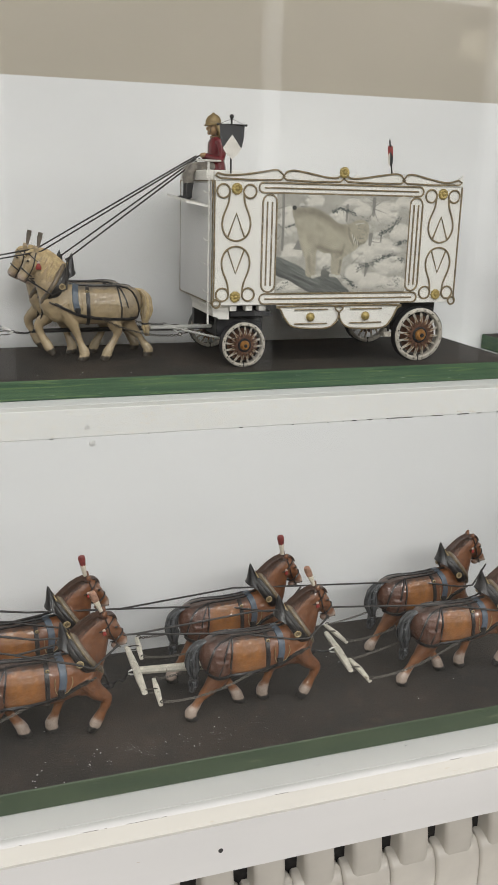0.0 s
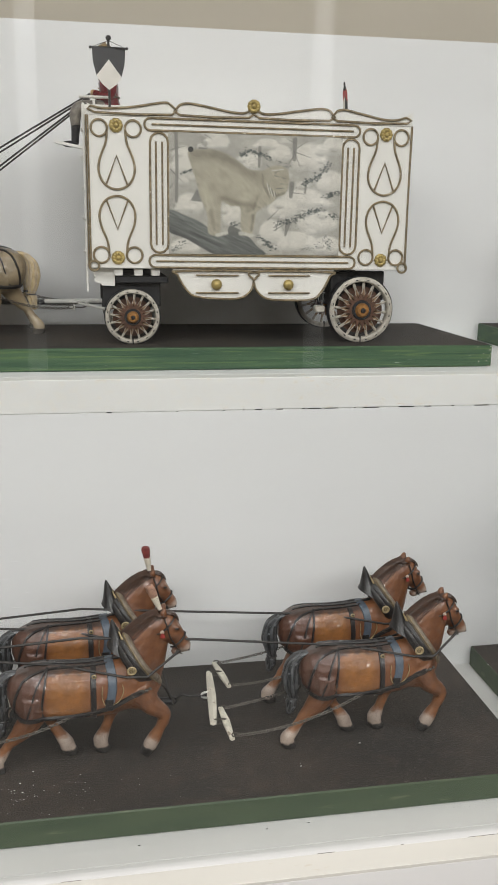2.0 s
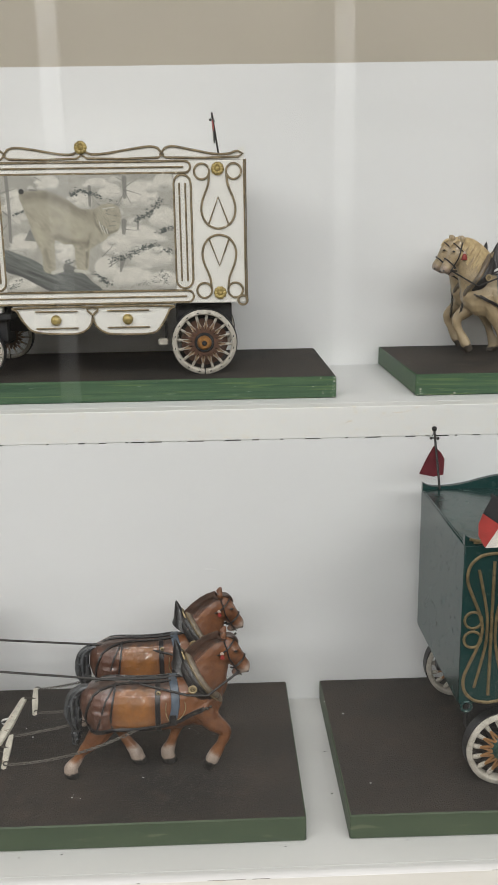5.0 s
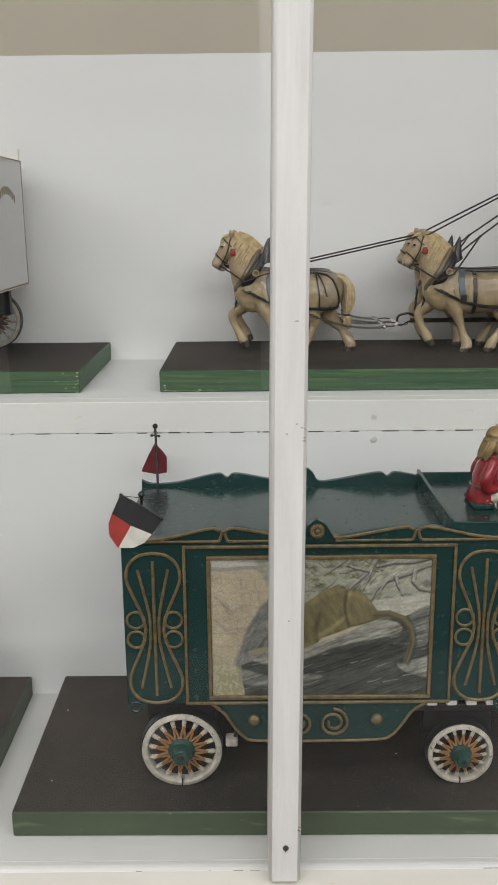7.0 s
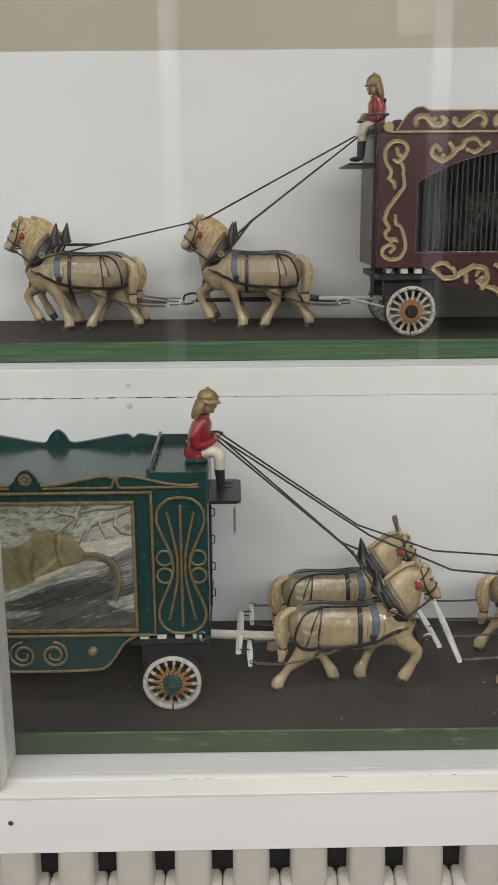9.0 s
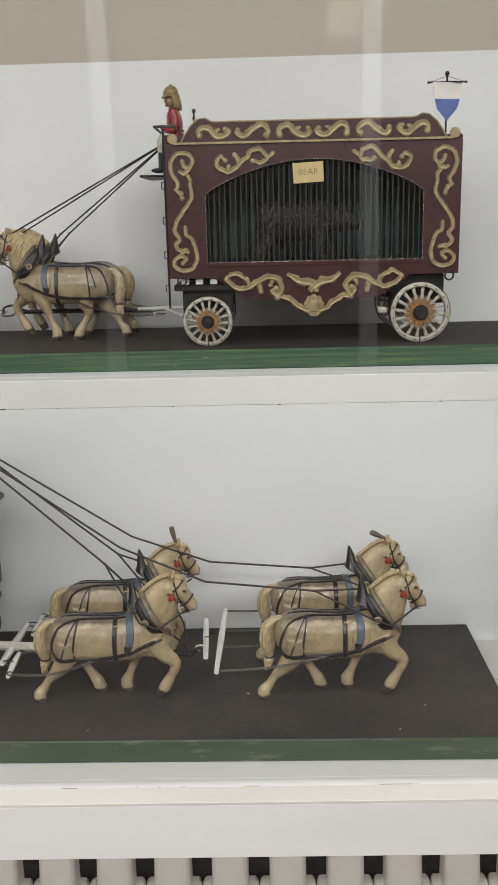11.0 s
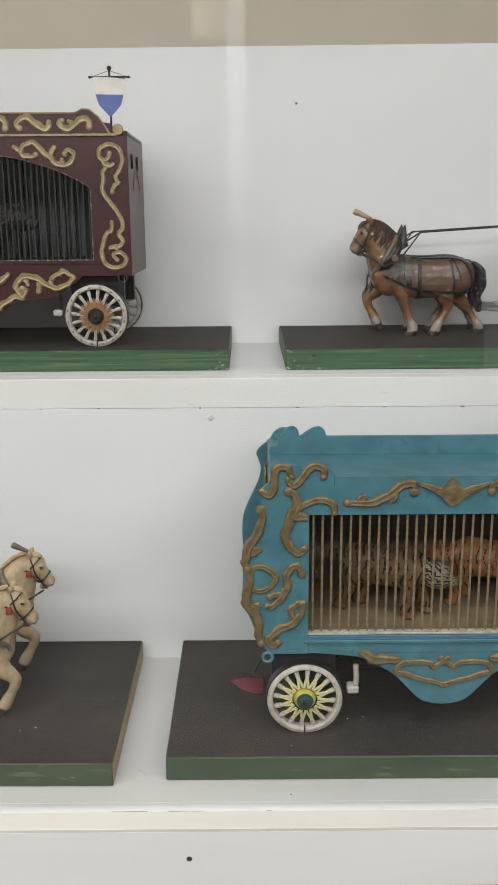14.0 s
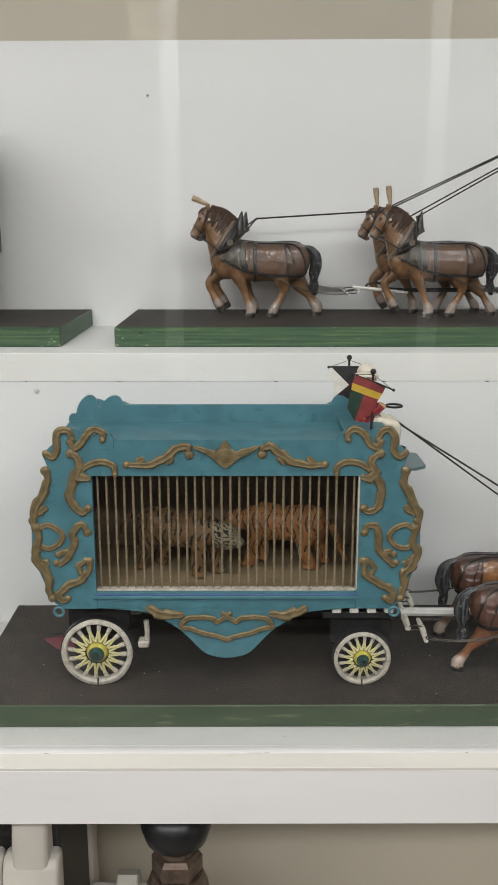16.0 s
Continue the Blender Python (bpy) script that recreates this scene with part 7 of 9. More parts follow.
    banner(root, 0.1505, 0.003, 0.2735, 0.0750, 0.0225, [
        (FLAGDULL, [(-0.0200, 0.0), (0.0140, 0.0), (0.0135, -0.0080), (-0.0193, -0.0080)]),
        (FLAGYELLOW, [(-0.0193, -0.0080), (0.0135, -0.0080), (0.0120, -0.0150), (-0.0180, -0.0150)]),
        (FLAGDULL, [(-0.004, -0.0150), (0.0120, -0.0150), (0.0105, -0.0340), (-0.0020, -0.0440)]),
        (FLAGMOSS, [(-0.004, -0.0150), (-0.0180, -0.0150), (-0.0145, -0.0340), (-0.0020, -0.0440)])], face=-4, tilt=-21, sag=0.002)
    banner(root, 0.1370, 0.098, Z1 + 0.003, 0.0660, 0.0230, [
        (FLAGBLACK, [(-0.0200, 0.0), (0.0200, 0.0), (0.0, -0.0200)]),
        (FLAGWHITE, [(-0.0200, 0.0), (0.0, -0.0200), (-0.0160, -0.0330)]),
        (BURGUNDY, [(0.0200, 0.0), (0.0160, -0.0330), (0.0, -0.0200)]),
        (FLAGBLACK, [(0.0, -0.0200), (0.0160, -0.0330), (0.0, -0.0460), (-0.0160, -0.0330)])], sag=0.002)
    # a burgundy pennant fallen over at the back end
    p = Geo(IRON).tube([(-0.172, 0.112, 0.060), (-0.194, 0.102, 0.016)], 0.0014, 6).obj("fallen_flag_pole", root)
    Geo(IRON).tube([(-0.222, 0.094, 0.010), (-0.212, 0.099, 0.015), (-0.203, 0.101, 0.015), (-0.194, 0.099, 0.012), (-0.183, 0.096, 0.013)], 0.0009, 6).obj("crossbar", p)
    g = Geo(BURGUNDY)
    q = [(-0.221, 0.092, 0.010), (-0.203, 0.094, 0.012), (-0.185, 0.094, 0.011), (-0.184, 0.080, 0.001), (-0.196, 0.078, 0.002), (-0.210, 0.084, 0.005)]
    g.add(q + [(a, b + 0.001, c + 0.001) for a, b, c in q], [tuple(range(6)), tuple(range(6, 12))] + [(i, (i + 1) % 6, 6 + (i + 1) % 6, 6 + i) for i in range(6)])
    g.obj("cloth", p, "drooping burgundy cloth")
    return root


white_wagon()
maroon_wagon()
green_wagon()
teal_wagon()


# ---- horses ----
# stations of the trunk: x, height of the middle, half height, half width
TRUNK = [(0.0120, 0.0830, 0.0070, 0.0070), (0.0150, 0.0815, 0.0150, 0.0135), (0.0210, 0.0805, 0.0215, 0.0192), (0.0320, 0.0800, 0.0262, 0.0228), (0.0480, 0.0795, 0.0278, 0.0236),
         (0.0680, 0.0785, 0.0272, 0.0236), (0.0900, 0.0785, 0.0272, 0.0236), (0.1080, 0.0800, 0.0275, 0.0228), (0.1250, 0.0830, 0.0270, 0.0205), (0.1400, 0.0840, 0.0225, 0.0165),
         (0.1500, 0.0830, 0.0150, 0.0115), (0.1540, 0.0825, 0.0070, 0.0060)]


def melted(g, voxel, smooth=5, lump=0.0):
    """Fuse the overlapping solids of g into one skin; its vertices and faces."""
    me = g.mesh("lump")
    ob = new("lump", me)
    r = ob.modifiers.new("fuse", "REMESH")
    r.mode, r.voxel_size = "VOXEL", voxel
    s = ob.modifiers.new("soften", "SMOOTH")
    s.factor, s.iterations = 0.5, smooth
    bpy.context.view_layer.update()
    out = bpy.data.meshes.new_from_object(ob.evaluated_get(bpy.context.evaluated_depsgraph_get()))
    verts = [tuple(v.co + v.normal * lump * (noise.noise(v.co * 75) + 0.55 * noise.noise(v.co * 210))) for v in out.vertices]
    faces = [tuple(p.vertices) for p in out.polygons]
    bpy.data.objects.remove(ob)
    bpy.data.meshes.remove(out)
    return verts, faces


def limb(g, pts, rad):
    line = curve(pts, 4)
    m = len(line)
    k = len(rad) - 1
    rr = []
    for i in range(m):
        u = i / (m - 1) * k
        j = min(int(u), k - 1)
        rr.append(rad[j] + (rad[j + 1] - rad[j]) * (u - j))
    g.tube(line, rr, 12)


RAISED = Vector((0.1385, -0.0110, 0.0080))


def horse_skin():
    g = Geo(BLACK)
    n = 24
    rows = []
    for x, zc, hz, hy in TRUNK:
        for j in range(n):
            a = 2 * math.pi * j / n
            sn, cs = math.sin(a), math.cos(a)
            rows.append((x, hy * math.copysign(abs(sn) ** 0.84, sn), zc - 0.0075 * hz / 0.0272 + (hz + (0.0075 if cs > 0 else -0.0075) * hz / 0.0272) * math.copysign(abs(cs) ** 0.92, cs)))
    g.add(rows, [(i * n + j, i * n + (j + 1) % n, (i + 1) * n + (j + 1) % n, (i + 1) * n + j) for i in range(len(TRUNK) - 1) for j in range(n)] + [tuple(range(n)), tuple(range((len(TRUNK) - 1) * n, len(TRUNK) * n))])
    for s in (-1, 1):
        g.ball((0.0350, s * 0.0085, 0.0780), (0.0200, 0.0145, 0.0250))
        g.ball((0.1300, s * 0.0075, 0.0800), (0.0190, 0.0135, 0.0250))
    # deep arched neck
    g.loft([((0.1290, 0, 0.0960), (-0.0170, 0, 0.0300), (0, 0.0200, 0)), ((0.1345, 0, 0.1040), (-0.0185, 0, 0.0245), (0, 0.0180, 0)), ((0.1390, 0, 0.1130), (-0.0180, 0, 0.0190), (0, 0.0152, 0)),
            ((0.1430, 0, 0.1225), (-0.0165, 0, 0.0150), (0, 0.0130, 0)), ((0.1480, 0, 0.1325), (-0.0130, 0, 0.0130), (0, 0.0112, 0)), ((0.1530, 0, 0.1400), (-0.0085, 0, 0.0110), (0, 0.0095, 0)), ((0.1570, 0, 0.1450), (-0.0040, 0, 0.0060), (0, 0.0060, 0))], 20)
    # head: broad cheek, straight nose, blunt muzzle; the loft runs down the face
    ax, up = Vector((0.555, 0, -0.832)), Vector((0.832, 0, 0.555))
    P = Vector((0.1555, 0, 0.1455))
    g.loft([(P + ax * d + up * o, up * h, Vector((0, w, 0))) for d, o, h, w in ((-0.0060, 0.0010, 0.0045, 0.0050), (-0.0020, 0.0005, 0.0100, 0.0082), (0.0040, -0.0005, 0.0128, 0.0100), (0.0110, -0.0012, 0.0132, 0.0106), (0.0170, -0.0006, 0.0116, 0.0098),
            (0.0230, 0.0008, 0.0090, 0.0080), (0.0290, 0.0014, 0.0076, 0.0070), (0.0345, 0.0016, 0.0076, 0.0074), (0.0385, 0.0014, 0.0062, 0.0066), (0.0405, 0.0010, 0.0030, 0.0035))], 18)
    g.ball(P + ax * 0.0120 - up * 0.0065, (0.0075, 0.0102, 0.0080))
    g.ball(P + ax * 0.0360 - up * 0.0075, (0.0050, 0.0050, 0.0034))
    for s in (-1, 1):
        g.ball(P + ax * 0.0120 + up * 0.0078 + Vector((0, s * 0.0074, 0)), (0.0036, 0.0026, 0.0030), 10, 6)
        g.ball(P + ax * 0.0375 + up * 0.0040 + Vector((0, s * 0.0050, 0)), (0.0028, 0.0028, 0.0030), 8, 6)
        b = P + ax * -0.0045 + up * 0.0040 + Vector((0, s * 0.0050, 0))
        g.loft([(b, (0.0030, 0, -0.0010), (0, 0.0026, 0)), (b + Vector((0.0006, s * 0.0010, 0.0042)), (0.0034, 0, -0.0010), (0, 0.0028, 0)), (b + Vector((0.0020, s * 0.0014, 0.0086)), (0.0014, 0, 0), (0, 0.0013, 0))], 8)
    # legs: hind right drawn back, hind left forward, fore left planted, fore right raised; feathered fetlocks over small hooves
    low = [0.0048, 0.0052, 0.0074, 0.0074, 0.0066, 0.0072]
    limb(g, [(0.036, -0.0085, 0.078), (0.0330, -0.0115, 0.0560), (0.0210, -0.0118, 0.0400), (0.0120, -0.0115, 0.0300), (0.0060, -0.0112, 0.0200), (0.0005, -0.0110, 0.0120), (-0.0005, -0.0110, 0.0062), (0.0012, -0.0110, 0.0040), (0.0022, -0.0110, 0.0)], [0.0170, 0.0128, 0.0082] + low)
    limb(g, [(0.044, 0.0085, 0.078), (0.0520, 0.0115, 0.0560), (0.0490, 0.0122, 0.0440), (0.0505, 0.0120, 0.0340), (0.0570, 0.0118, 0.0230), (0.0630, 0.0116, 0.0130), (0.0650, 0.0115, 0.0062), (0.0670, 0.0115, 0.0040), (0.0680, 0.0115, 0.0)], [0.0165, 0.0122, 0.0080] + low)
    limb(g, [(0.1240, 0.0090, 0.080), (0.1150, 0.0112, 0.0600), (0.1085, 0.0118, 0.0460), (0.1045, 0.0115, 0.0360), (0.1005, 0.0112, 0.0240), (0.0965, 0.0112, 0.0140), (0.0965, 0.0112, 0.0065), (0.0985, 0.0112, 0.0040), (0.0995, 0.0112, 0.0)], [0.0150, 0.0100, 0.0070] + low)
    limb(g, [(0.1320, -0.0085, 0.080), (0.1425, -0.0112, 0.0630), (0.1535, -0.0115, 0.0530), (0.1560, -0.0112, 0.0460), (0.1520, -0.0112, 0.0350), (0.1470, -0.0112, 0.0250), (0.1430, -0.0110, 0.0175), (0.1405, -0.0110, 0.0130), (0.1365, -0.0110, 0.0070)], [0.0155, 0.0102, 0.0076, 0.0068, 0.0050, 0.0066, 0.0072, 0.0062, 0.0056])
    return melted(g, 0.0012, 4, 0.0006)


SKIN_V, SKIN_F = horse_skin()
SKIN_TREE = BVHTree.FromPolygons(SKIN_V, SKIN_F)
TRACE = [(0.0195, 0.0615), (0.030, 0.0605), (0.045, 0.0605), (0.062, 0.0610), (0.078, 0.0622), (0.092, 0.0645), (0.107, 0.0685), (0.122, 0.0755), (0.134, 0.0820)]


def trace_z(x):
    for a, b in zip(TRACE, TRACE[1:]):
        if a[0] <= x <= b[0]:
            return a[1] + (b[1] - a[1]) * (x - a[0]) / (b[0] - a[0])
    return TRACE[0][1] if x < TRACE[0][0] else TRACE[-1][1]


def side(x, z, s, lift=0.0):
    """The skin's side point at a place, and its normal."""
    hit, nor, _, _ = SKIN_TREE.ray_cast(Vector((x, s * 0.08, z)), Vector((0, -s, 0)))
    if hit is None:
        hit, nor = Vector((x, s * 0.004, z)), Vector((0, s, 0))
    return hit + nor * lift, nor


def round_at(x, deg, lift=0.0):
    """The skin's point round the trunk: 0 degrees is the spine, 90 the flank towards +y."""
    a = radians(deg)
    way = Vector((0, math.sin(a), math.cos(a)))
    hit, nor, _, _ = SKIN_TREE.ray_cast(Vector((x, 0, 0.080)), way)
    if hit is None:
        hit, nor = Vector((x, 0, 0.080)) + way * 0.02, way
    return hit + nor * lift, nor


def smooth_step(v, lo, hi):
    t = max(0.0, min(1.0, (v - lo) / (hi - lo)))
    return t * t * (3 - 2 * t)


def blend(a, b, t):
    return tuple(p + (q - p) * t for p, q in zip(a, b))


def coat_paint(p, c):
    """The brushed coat colour at a point of the figurine."""
    j = noise.noise(p * 160) * 0.5 + noise.noise(p * 420) * 0.5
    col = blend(c["coat"], c["coat2"], smooth_step(j, -0.25, 0.5))
    # legs grow paler or darker downwards, over pale feathered fetlocks and dark hooves
    col = blend(col, c["leg"], smooth_step(0.056 - p.z, 0.0, 0.026))
    raised = p.x > 0.130 and p.y < 0 and p.z < 0.040
    if raised:
        d = (p - RAISED).dot(Vector((0.42, 0, 0.90)))
        col = blend(col, c["fet"], smooth_step(0.0215 + 0.004 * j - d, 0.0, 0.006))
        col = blend(col, c["hoof"], smooth_step(0.0085 + 0.002 * j - d, 0.0, 0.0016))
    elif p.z < 0.05:
        col = blend(col, c["fet"], smooth_step(0.0255 + 0.005 * j - p.z, 0.0, 0.007))
        col = blend(col, c["hoof"], smooth_step(0.0080 + 0.003 * j - p.z, 0.0, 0.0018))
    # belly shadows stay bare; the blanket lies above the traces and behind the pad
    tz = trace_z(p.x)
    if 0.012 < p.x < 0.140 and p.z > 0.05 and p.z < 0.112:
        on = smooth_step(p.z - tz, -0.0006, 0.0008)
        if p.x < 0.104:
            mid = 1 - smooth_step(abs(p.x - 0.067), 0.010, 0.026)
            cloth = blend(c["cloth2"], c["cloth"], mid * (0.75 + 0.5 * j))
            if p.x < 0.047:
                cloth = blend(c["rump"], c["cloth2"], smooth_step(p.x + 0.004 * j, 0.040, 0.047))
            cloth = blend(cloth, c["back"], smooth_step(p.z + 0.004 * j, 0.0985, 0.1035))
        else:
            cloth = c["shoulder"]
        col = blend(col, cloth, on * smooth_step(0.140 - p.x, 0.0, 0.004))
    # muzzle, and a dab of blush
    if p.x > 0.165 and p.z > 0.09:
        along = (p - Vector((0.1555, 0, 0.1455))).dot(Vector((0.555, 0, -0.832)))
        col = blend(col, c["nose"], smooth_step(along + 0.004 * j, 0.0310, 0.0365))
    return col


HORSEPAINT = bpy.data.materials.new("brushed glossy horse enamel")
HORSEPAINT.use_nodes = True
hn, hl = HORSEPAINT.node_tree.nodes, HORSEPAINT.node_tree.links.new
hb = hn["Principled BSDF"]
hb.inputs["Coat Weight"].default_value, hb.inputs["Coat Roughness"].default_value = 0.60, 0.06
h_att, h_co, h_big, h_fine, h_bump, h_mix, h_rough = (hn.new(k) for k in ("ShaderNodeAttribute", "ShaderNodeTexCoord", "ShaderNodeTexNoise", "ShaderNodeTexNoise", "ShaderNodeBump", "ShaderNodeMix", "ShaderNodeMapRange"))
h_att.attribute_name = "coat"
h_big.inputs["Scale"].default_value, h_big.inputs["Detail"].default_value = 85, 8
h_fine.inputs["Scale"].default_value, h_fine.inputs["Detail"].default_value = 420, 4
h_bump.inputs["Strength"].default_value, h_bump.inputs["Distance"].default_value = 0.28, 0.0009
h_rough.inputs["To Min"].default_value, h_rough.inputs["To Max"].default_value = 0.34, 0.55
h_mix.data_type, h_mix.blend_type = "RGBA", "MULTIPLY"
h_mix.inputs[0].default_value = 1.0
h_tone = hn.new("ShaderNodeMapRange")
h_tone.inputs["From Min"].default_value, h_tone.inputs["From Max"].default_value = 0.3, 0.7
h_tone.inputs["To Min"].default_value, h_tone.inputs["To Max"].default_value = 0.74, 1.16
for a, b in ((h_co.outputs["Object"], h_big.inputs["Vector"]), (h_co.outputs["Object"], h_fine.inputs["Vector"]), (h_big.outputs[0], h_tone.inputs["Value"]), (h_att.outputs["Color"], h_mix.inputs[6]), (h_tone.outputs["Result"], h_mix.inputs[7]),
             (h_mix.outputs[2], hb.inputs["Base Color"]), (h_big.outputs[0], h_rough.inputs["Value"]), (h_rough.outputs["Result"], hb.inputs["Roughness"]), (h_fine.outputs[0], h_bump.inputs["Height"]), (h_bump.outputs["Normal"], hb.inputs["Normal"])):
    hl(a, b)


def horse_mesh(paint, mane, tail, streak, shaggy=1.0, plume=None, plume_tip=None, plume_tilt=0.0, red=1.0, length=0.027, pad=None, hame=None, dull=False):
    g = Geo(HORSEPAINT)
    g.add(SKIN_V, SKIN_F)
    P, ax, up = Vector((0.1555, 0, 0.1455)), Vector((0.555, 0, -0.832)), Vector((0.832, 0, 0.555))

    def face(d, o, y):
        return P + ax * d + up * o + Vector((0, y, 0))

    # mane: wavy locks from the crest; they fall to the left side, a hogged ridge shows on the right
    g.use(mane)
    crest = curve([(0.1160, 0, 0.1330), (0.1225, 0, 0.1400), (0.1310, 0, 0.1475), (0.1400, 0, 0.1535), (0.1500, 0, 0.1570)], 8)
    m = len(crest)
    for i, p in enumerate(crest):
        w = 0.5 + 0.5 * math.sin(i * 2.3)
        d = shaggy * (0.8 + 0.4 * w)
        drop = 0.026 * d * (0.70 + 0.30 * math.sin(math.pi * i / (m - 1)))
        fall = [p + Vector((0.0006, 0.0004, 0.0000))] + [side(p.x + 0.0125 * u + 0.0012 * math.sin(5 * u + i), p.z - 0.004 - drop * u, 1, 0.0006)[0] for u in (0.12, 0.40, 0.70, 1.0)]
        g.tube(curve(fall, 3), [0.0016, 0.0018, 0.0018, 0.0018, 0.0017, 0.0017, 0.0016, 0.0015, 0.0014, 0.0012, 0.0010, 0.0008, 0.0004], 6)
        if not shaggy < 1.0:
            continue
        short = [p + Vector((0.0004, -0.0004, -0.0004))] + [side(p.x + 0.0105 * u, p.z - 0.002 - 0.0042 * u, -1, 0.0001)[0] for u in (0.15, 0.5, 1.0)]
        g.tube(curve(short, 3), [0.0014, 0.0013, 0.0012, 0.0012, 0.0011, 0.0010, 0.0009, 0.0008, 0.0006, 0.0003], 6)
    if not shaggy < 1.0:
        g.use(HORSEPAINT)
    g.tube([q + Vector((0.0006, 0, -0.0020 + 0.0005 * math.sin(i * 1.7))) for i, q in enumerate(crest)], 0.0024, 8)
    g.use(mane)
    for e in (-1, 1):
        g.tube(curve([face(-0.0070, 0.0030, e * 0.0012), face(-0.0020, 0.0105, e * 0.0018), face(0.0045, 0.0130, e * 0.0010), face(0.0095, 0.0128, e * 0.0022)], 4), [0.0018, 0.0022, 0.0024, 0.0024, 0.0023, 0.0022, 0.0020, 0.0018, 0.0016, 0.0013, 0.0010, 0.0008, 0.0004], 6)
    # tail of wavy strands in a full bulge, bound above the tuft
    for i in range(15):
        g.use(streak if i % 2 else tail)
        a = 2 * math.pi * i / 14
        oy, ox = (math.cos(a), math.sin(a)) if i < 14 else (0, 0)
        w = 0.0010 * math.sin(i * 1.9)
        line = curve([(0.0235, oy * 0.0014, 0.0990), (0.0135 + ox * 0.0022, oy * 0.0034, 0.0985), (0.0050 + ox * 0.0046, oy * 0.0056, 0.0895), (0.0030 + ox * 0.0058 + w, oy * 0.0068, 0.0760), (0.0042 + ox * 0.0054 + w, oy * 0.0064, 0.0630), (0.0065 + ox * 0.0024, oy * 0.0030, 0.0510),
                      (0.0058 + ox * 0.0036 - w, oy * 0.0042, 0.0450), (0.0040 + ox * 0.0024, oy * 0.0026, 0.0370 + 0.0020 * math.sin(i * 2.7)), (0.0028 + ox * 0.0006, oy * 0.0008, 0.0325)], 4)
        k = len(line)
        g.tube(line, [0.0019 * (0.55 + 0.6 * math.sin(math.pi * min(1, 0.15 + 0.80 * j / (k - 1))) + 0.22 * math.sin(j * 0.9 + i * 1.7)) for j in range(k)], 6)
    g.use(STRAP).tube([(0.0064 + 0.0048 * math.sin(a), 0.0054 * math.cos(a), 0.0505) for a in [2 * math.pi * q / 12 for q in range(12)]], 0.0011, 6, True)

    def ribbon(line, w, thick=0.0008):
        """A flat strap along skin points with normals."""
        vs, fs = [], []
        n = len(line)
        for i, (p, nor) in enumerate(line):
            t = (line[min(i + 1, n - 1)][0] - line[max(i - 1, 0)][0]).normalized()
            b = nor.cross(t).normalized() * (w / 2)
            lo, hi = p - nor * 0.0008, p + nor * thick
            vs += [lo - b, hi - b * 0.8, hi + b * 0.8, lo + b]
        for i in range(n - 1):
            fs += [(i * 4 + j, i * 4 + (j + 1) % 4, (i + 1) * 4 + (j + 1) % 4, (i + 1) * 4 + j) for j in range(4)]
        fs += [(0, 1, 2, 3), tuple(range(n * 4 - 4, n * 4))]
        g.add(vs, fs)

    def along(pts, s, k=4):
        return [side(q.x, q.y, s) for q in curve([(x, z, 0) for x, z in pts], k)]

    # spine strap and crupper
    g.use(STRAP)
    ribbon([round_at(x, 0) for x in (0.118, 0.106, 0.094, 0.082, 0.070, 0.058, 0.046, 0.036, 0.028)], 0.0036, 0.0011)
    for s in (-1, 1):
        g.use(STRAP)
        # breeching: the hem of the blanket over the rump, down to the trace
        hem = [round_at(0.104, s * 13), round_at(0.088, s * 14), round_at(0.070, s * 15), round_at(0.056, s * 17), round_at(0.044, s * 22), round_at(0.0345, s * 30), round_at(0.0275, s * 42)] + along([(0.0232, 0.0900), (0.0200, 0.0800), (0.0190, 0.0700), (0.0195, 0.0615)], s, 3)
        ribbon(hem, 0.0025, 0.0015)
        # forked straps over the hip
        ribbon([round_at(0.0500 - 0.00006 * d, s * d) for d in range(16, 112, 12)] + [side(0.0445, 0.0610, s)], 0.0021, 0.0015)
        ribbon([round_at(0.0490 - 0.0135 * math.sin(radians(min(90, (d - 16) * 1.05))), s * d) for d in range(16, 100, 12)] + [side(0.0300, 0.0615, s)], 0.0018, 0.0015)
        ribbon(along(TRACE, s, 3), 0.0042, 0.0022)
        # pad over the withers, its gold loop and buckles
        g.use(pad or BLUEPAD)
        ribbon([round_at(0.1045 + 0.0035 * math.sin(radians(d * 1.5)), s * d) for d in range(0, 112, 8)], 0.0092, 0.0012)
        g.use(STRAP)
        ribbon([round_at(0.1050, s * d, 0.0010) for d in range(98, 124, 8)], 0.0080, 0.0010)
        g.use(GOLDPALE if not dull else HAME)
        loop = along([(0.0990, 0.0900), (0.0985, 0.0800), (0.1010, 0.0715), (0.1075, 0.0705), (0.1140, 0.0745), (0.1180, 0.0830), (0.1170, 0.0900)], s, 4)
        g.tube([p + n * 0.0008 for p, n in loop], 0.00055, 5)
        g.ball(round_at(0.0915, s * 42, 0.0010)[0], (0.0026, 0.0014, 0.0026), 10, 6)
        g.use(STRAP).ball(round_at(0.0915, s * 42, 0.0022)[0], (0.0010, 0.0008, 0.0010), 8, 5)
        g.use(CHAIN)
        for bx in (0.0600, 0.0700, 0.0880):
            b = side(bx, trace_z(bx), s, 0.0016)[0]
            g.ball(b, (0.0020, 0.0010, 0.0015), 8, 5)
        # bridle: cheek strap, noseband, browband and bit
        g.use(STRAP)
        g.tube(curve([face(-0.0035, 0.0045, s * 0.0086), face(0.0050, 0.0020, s * 0.0108), face(0.0140, -0.0015, s * 0.0114), face(0.0240, -0.0030, s * 0.0086), face(0.0330, -0.0040, s * 0.0078)], 3), 0.0008, 6)
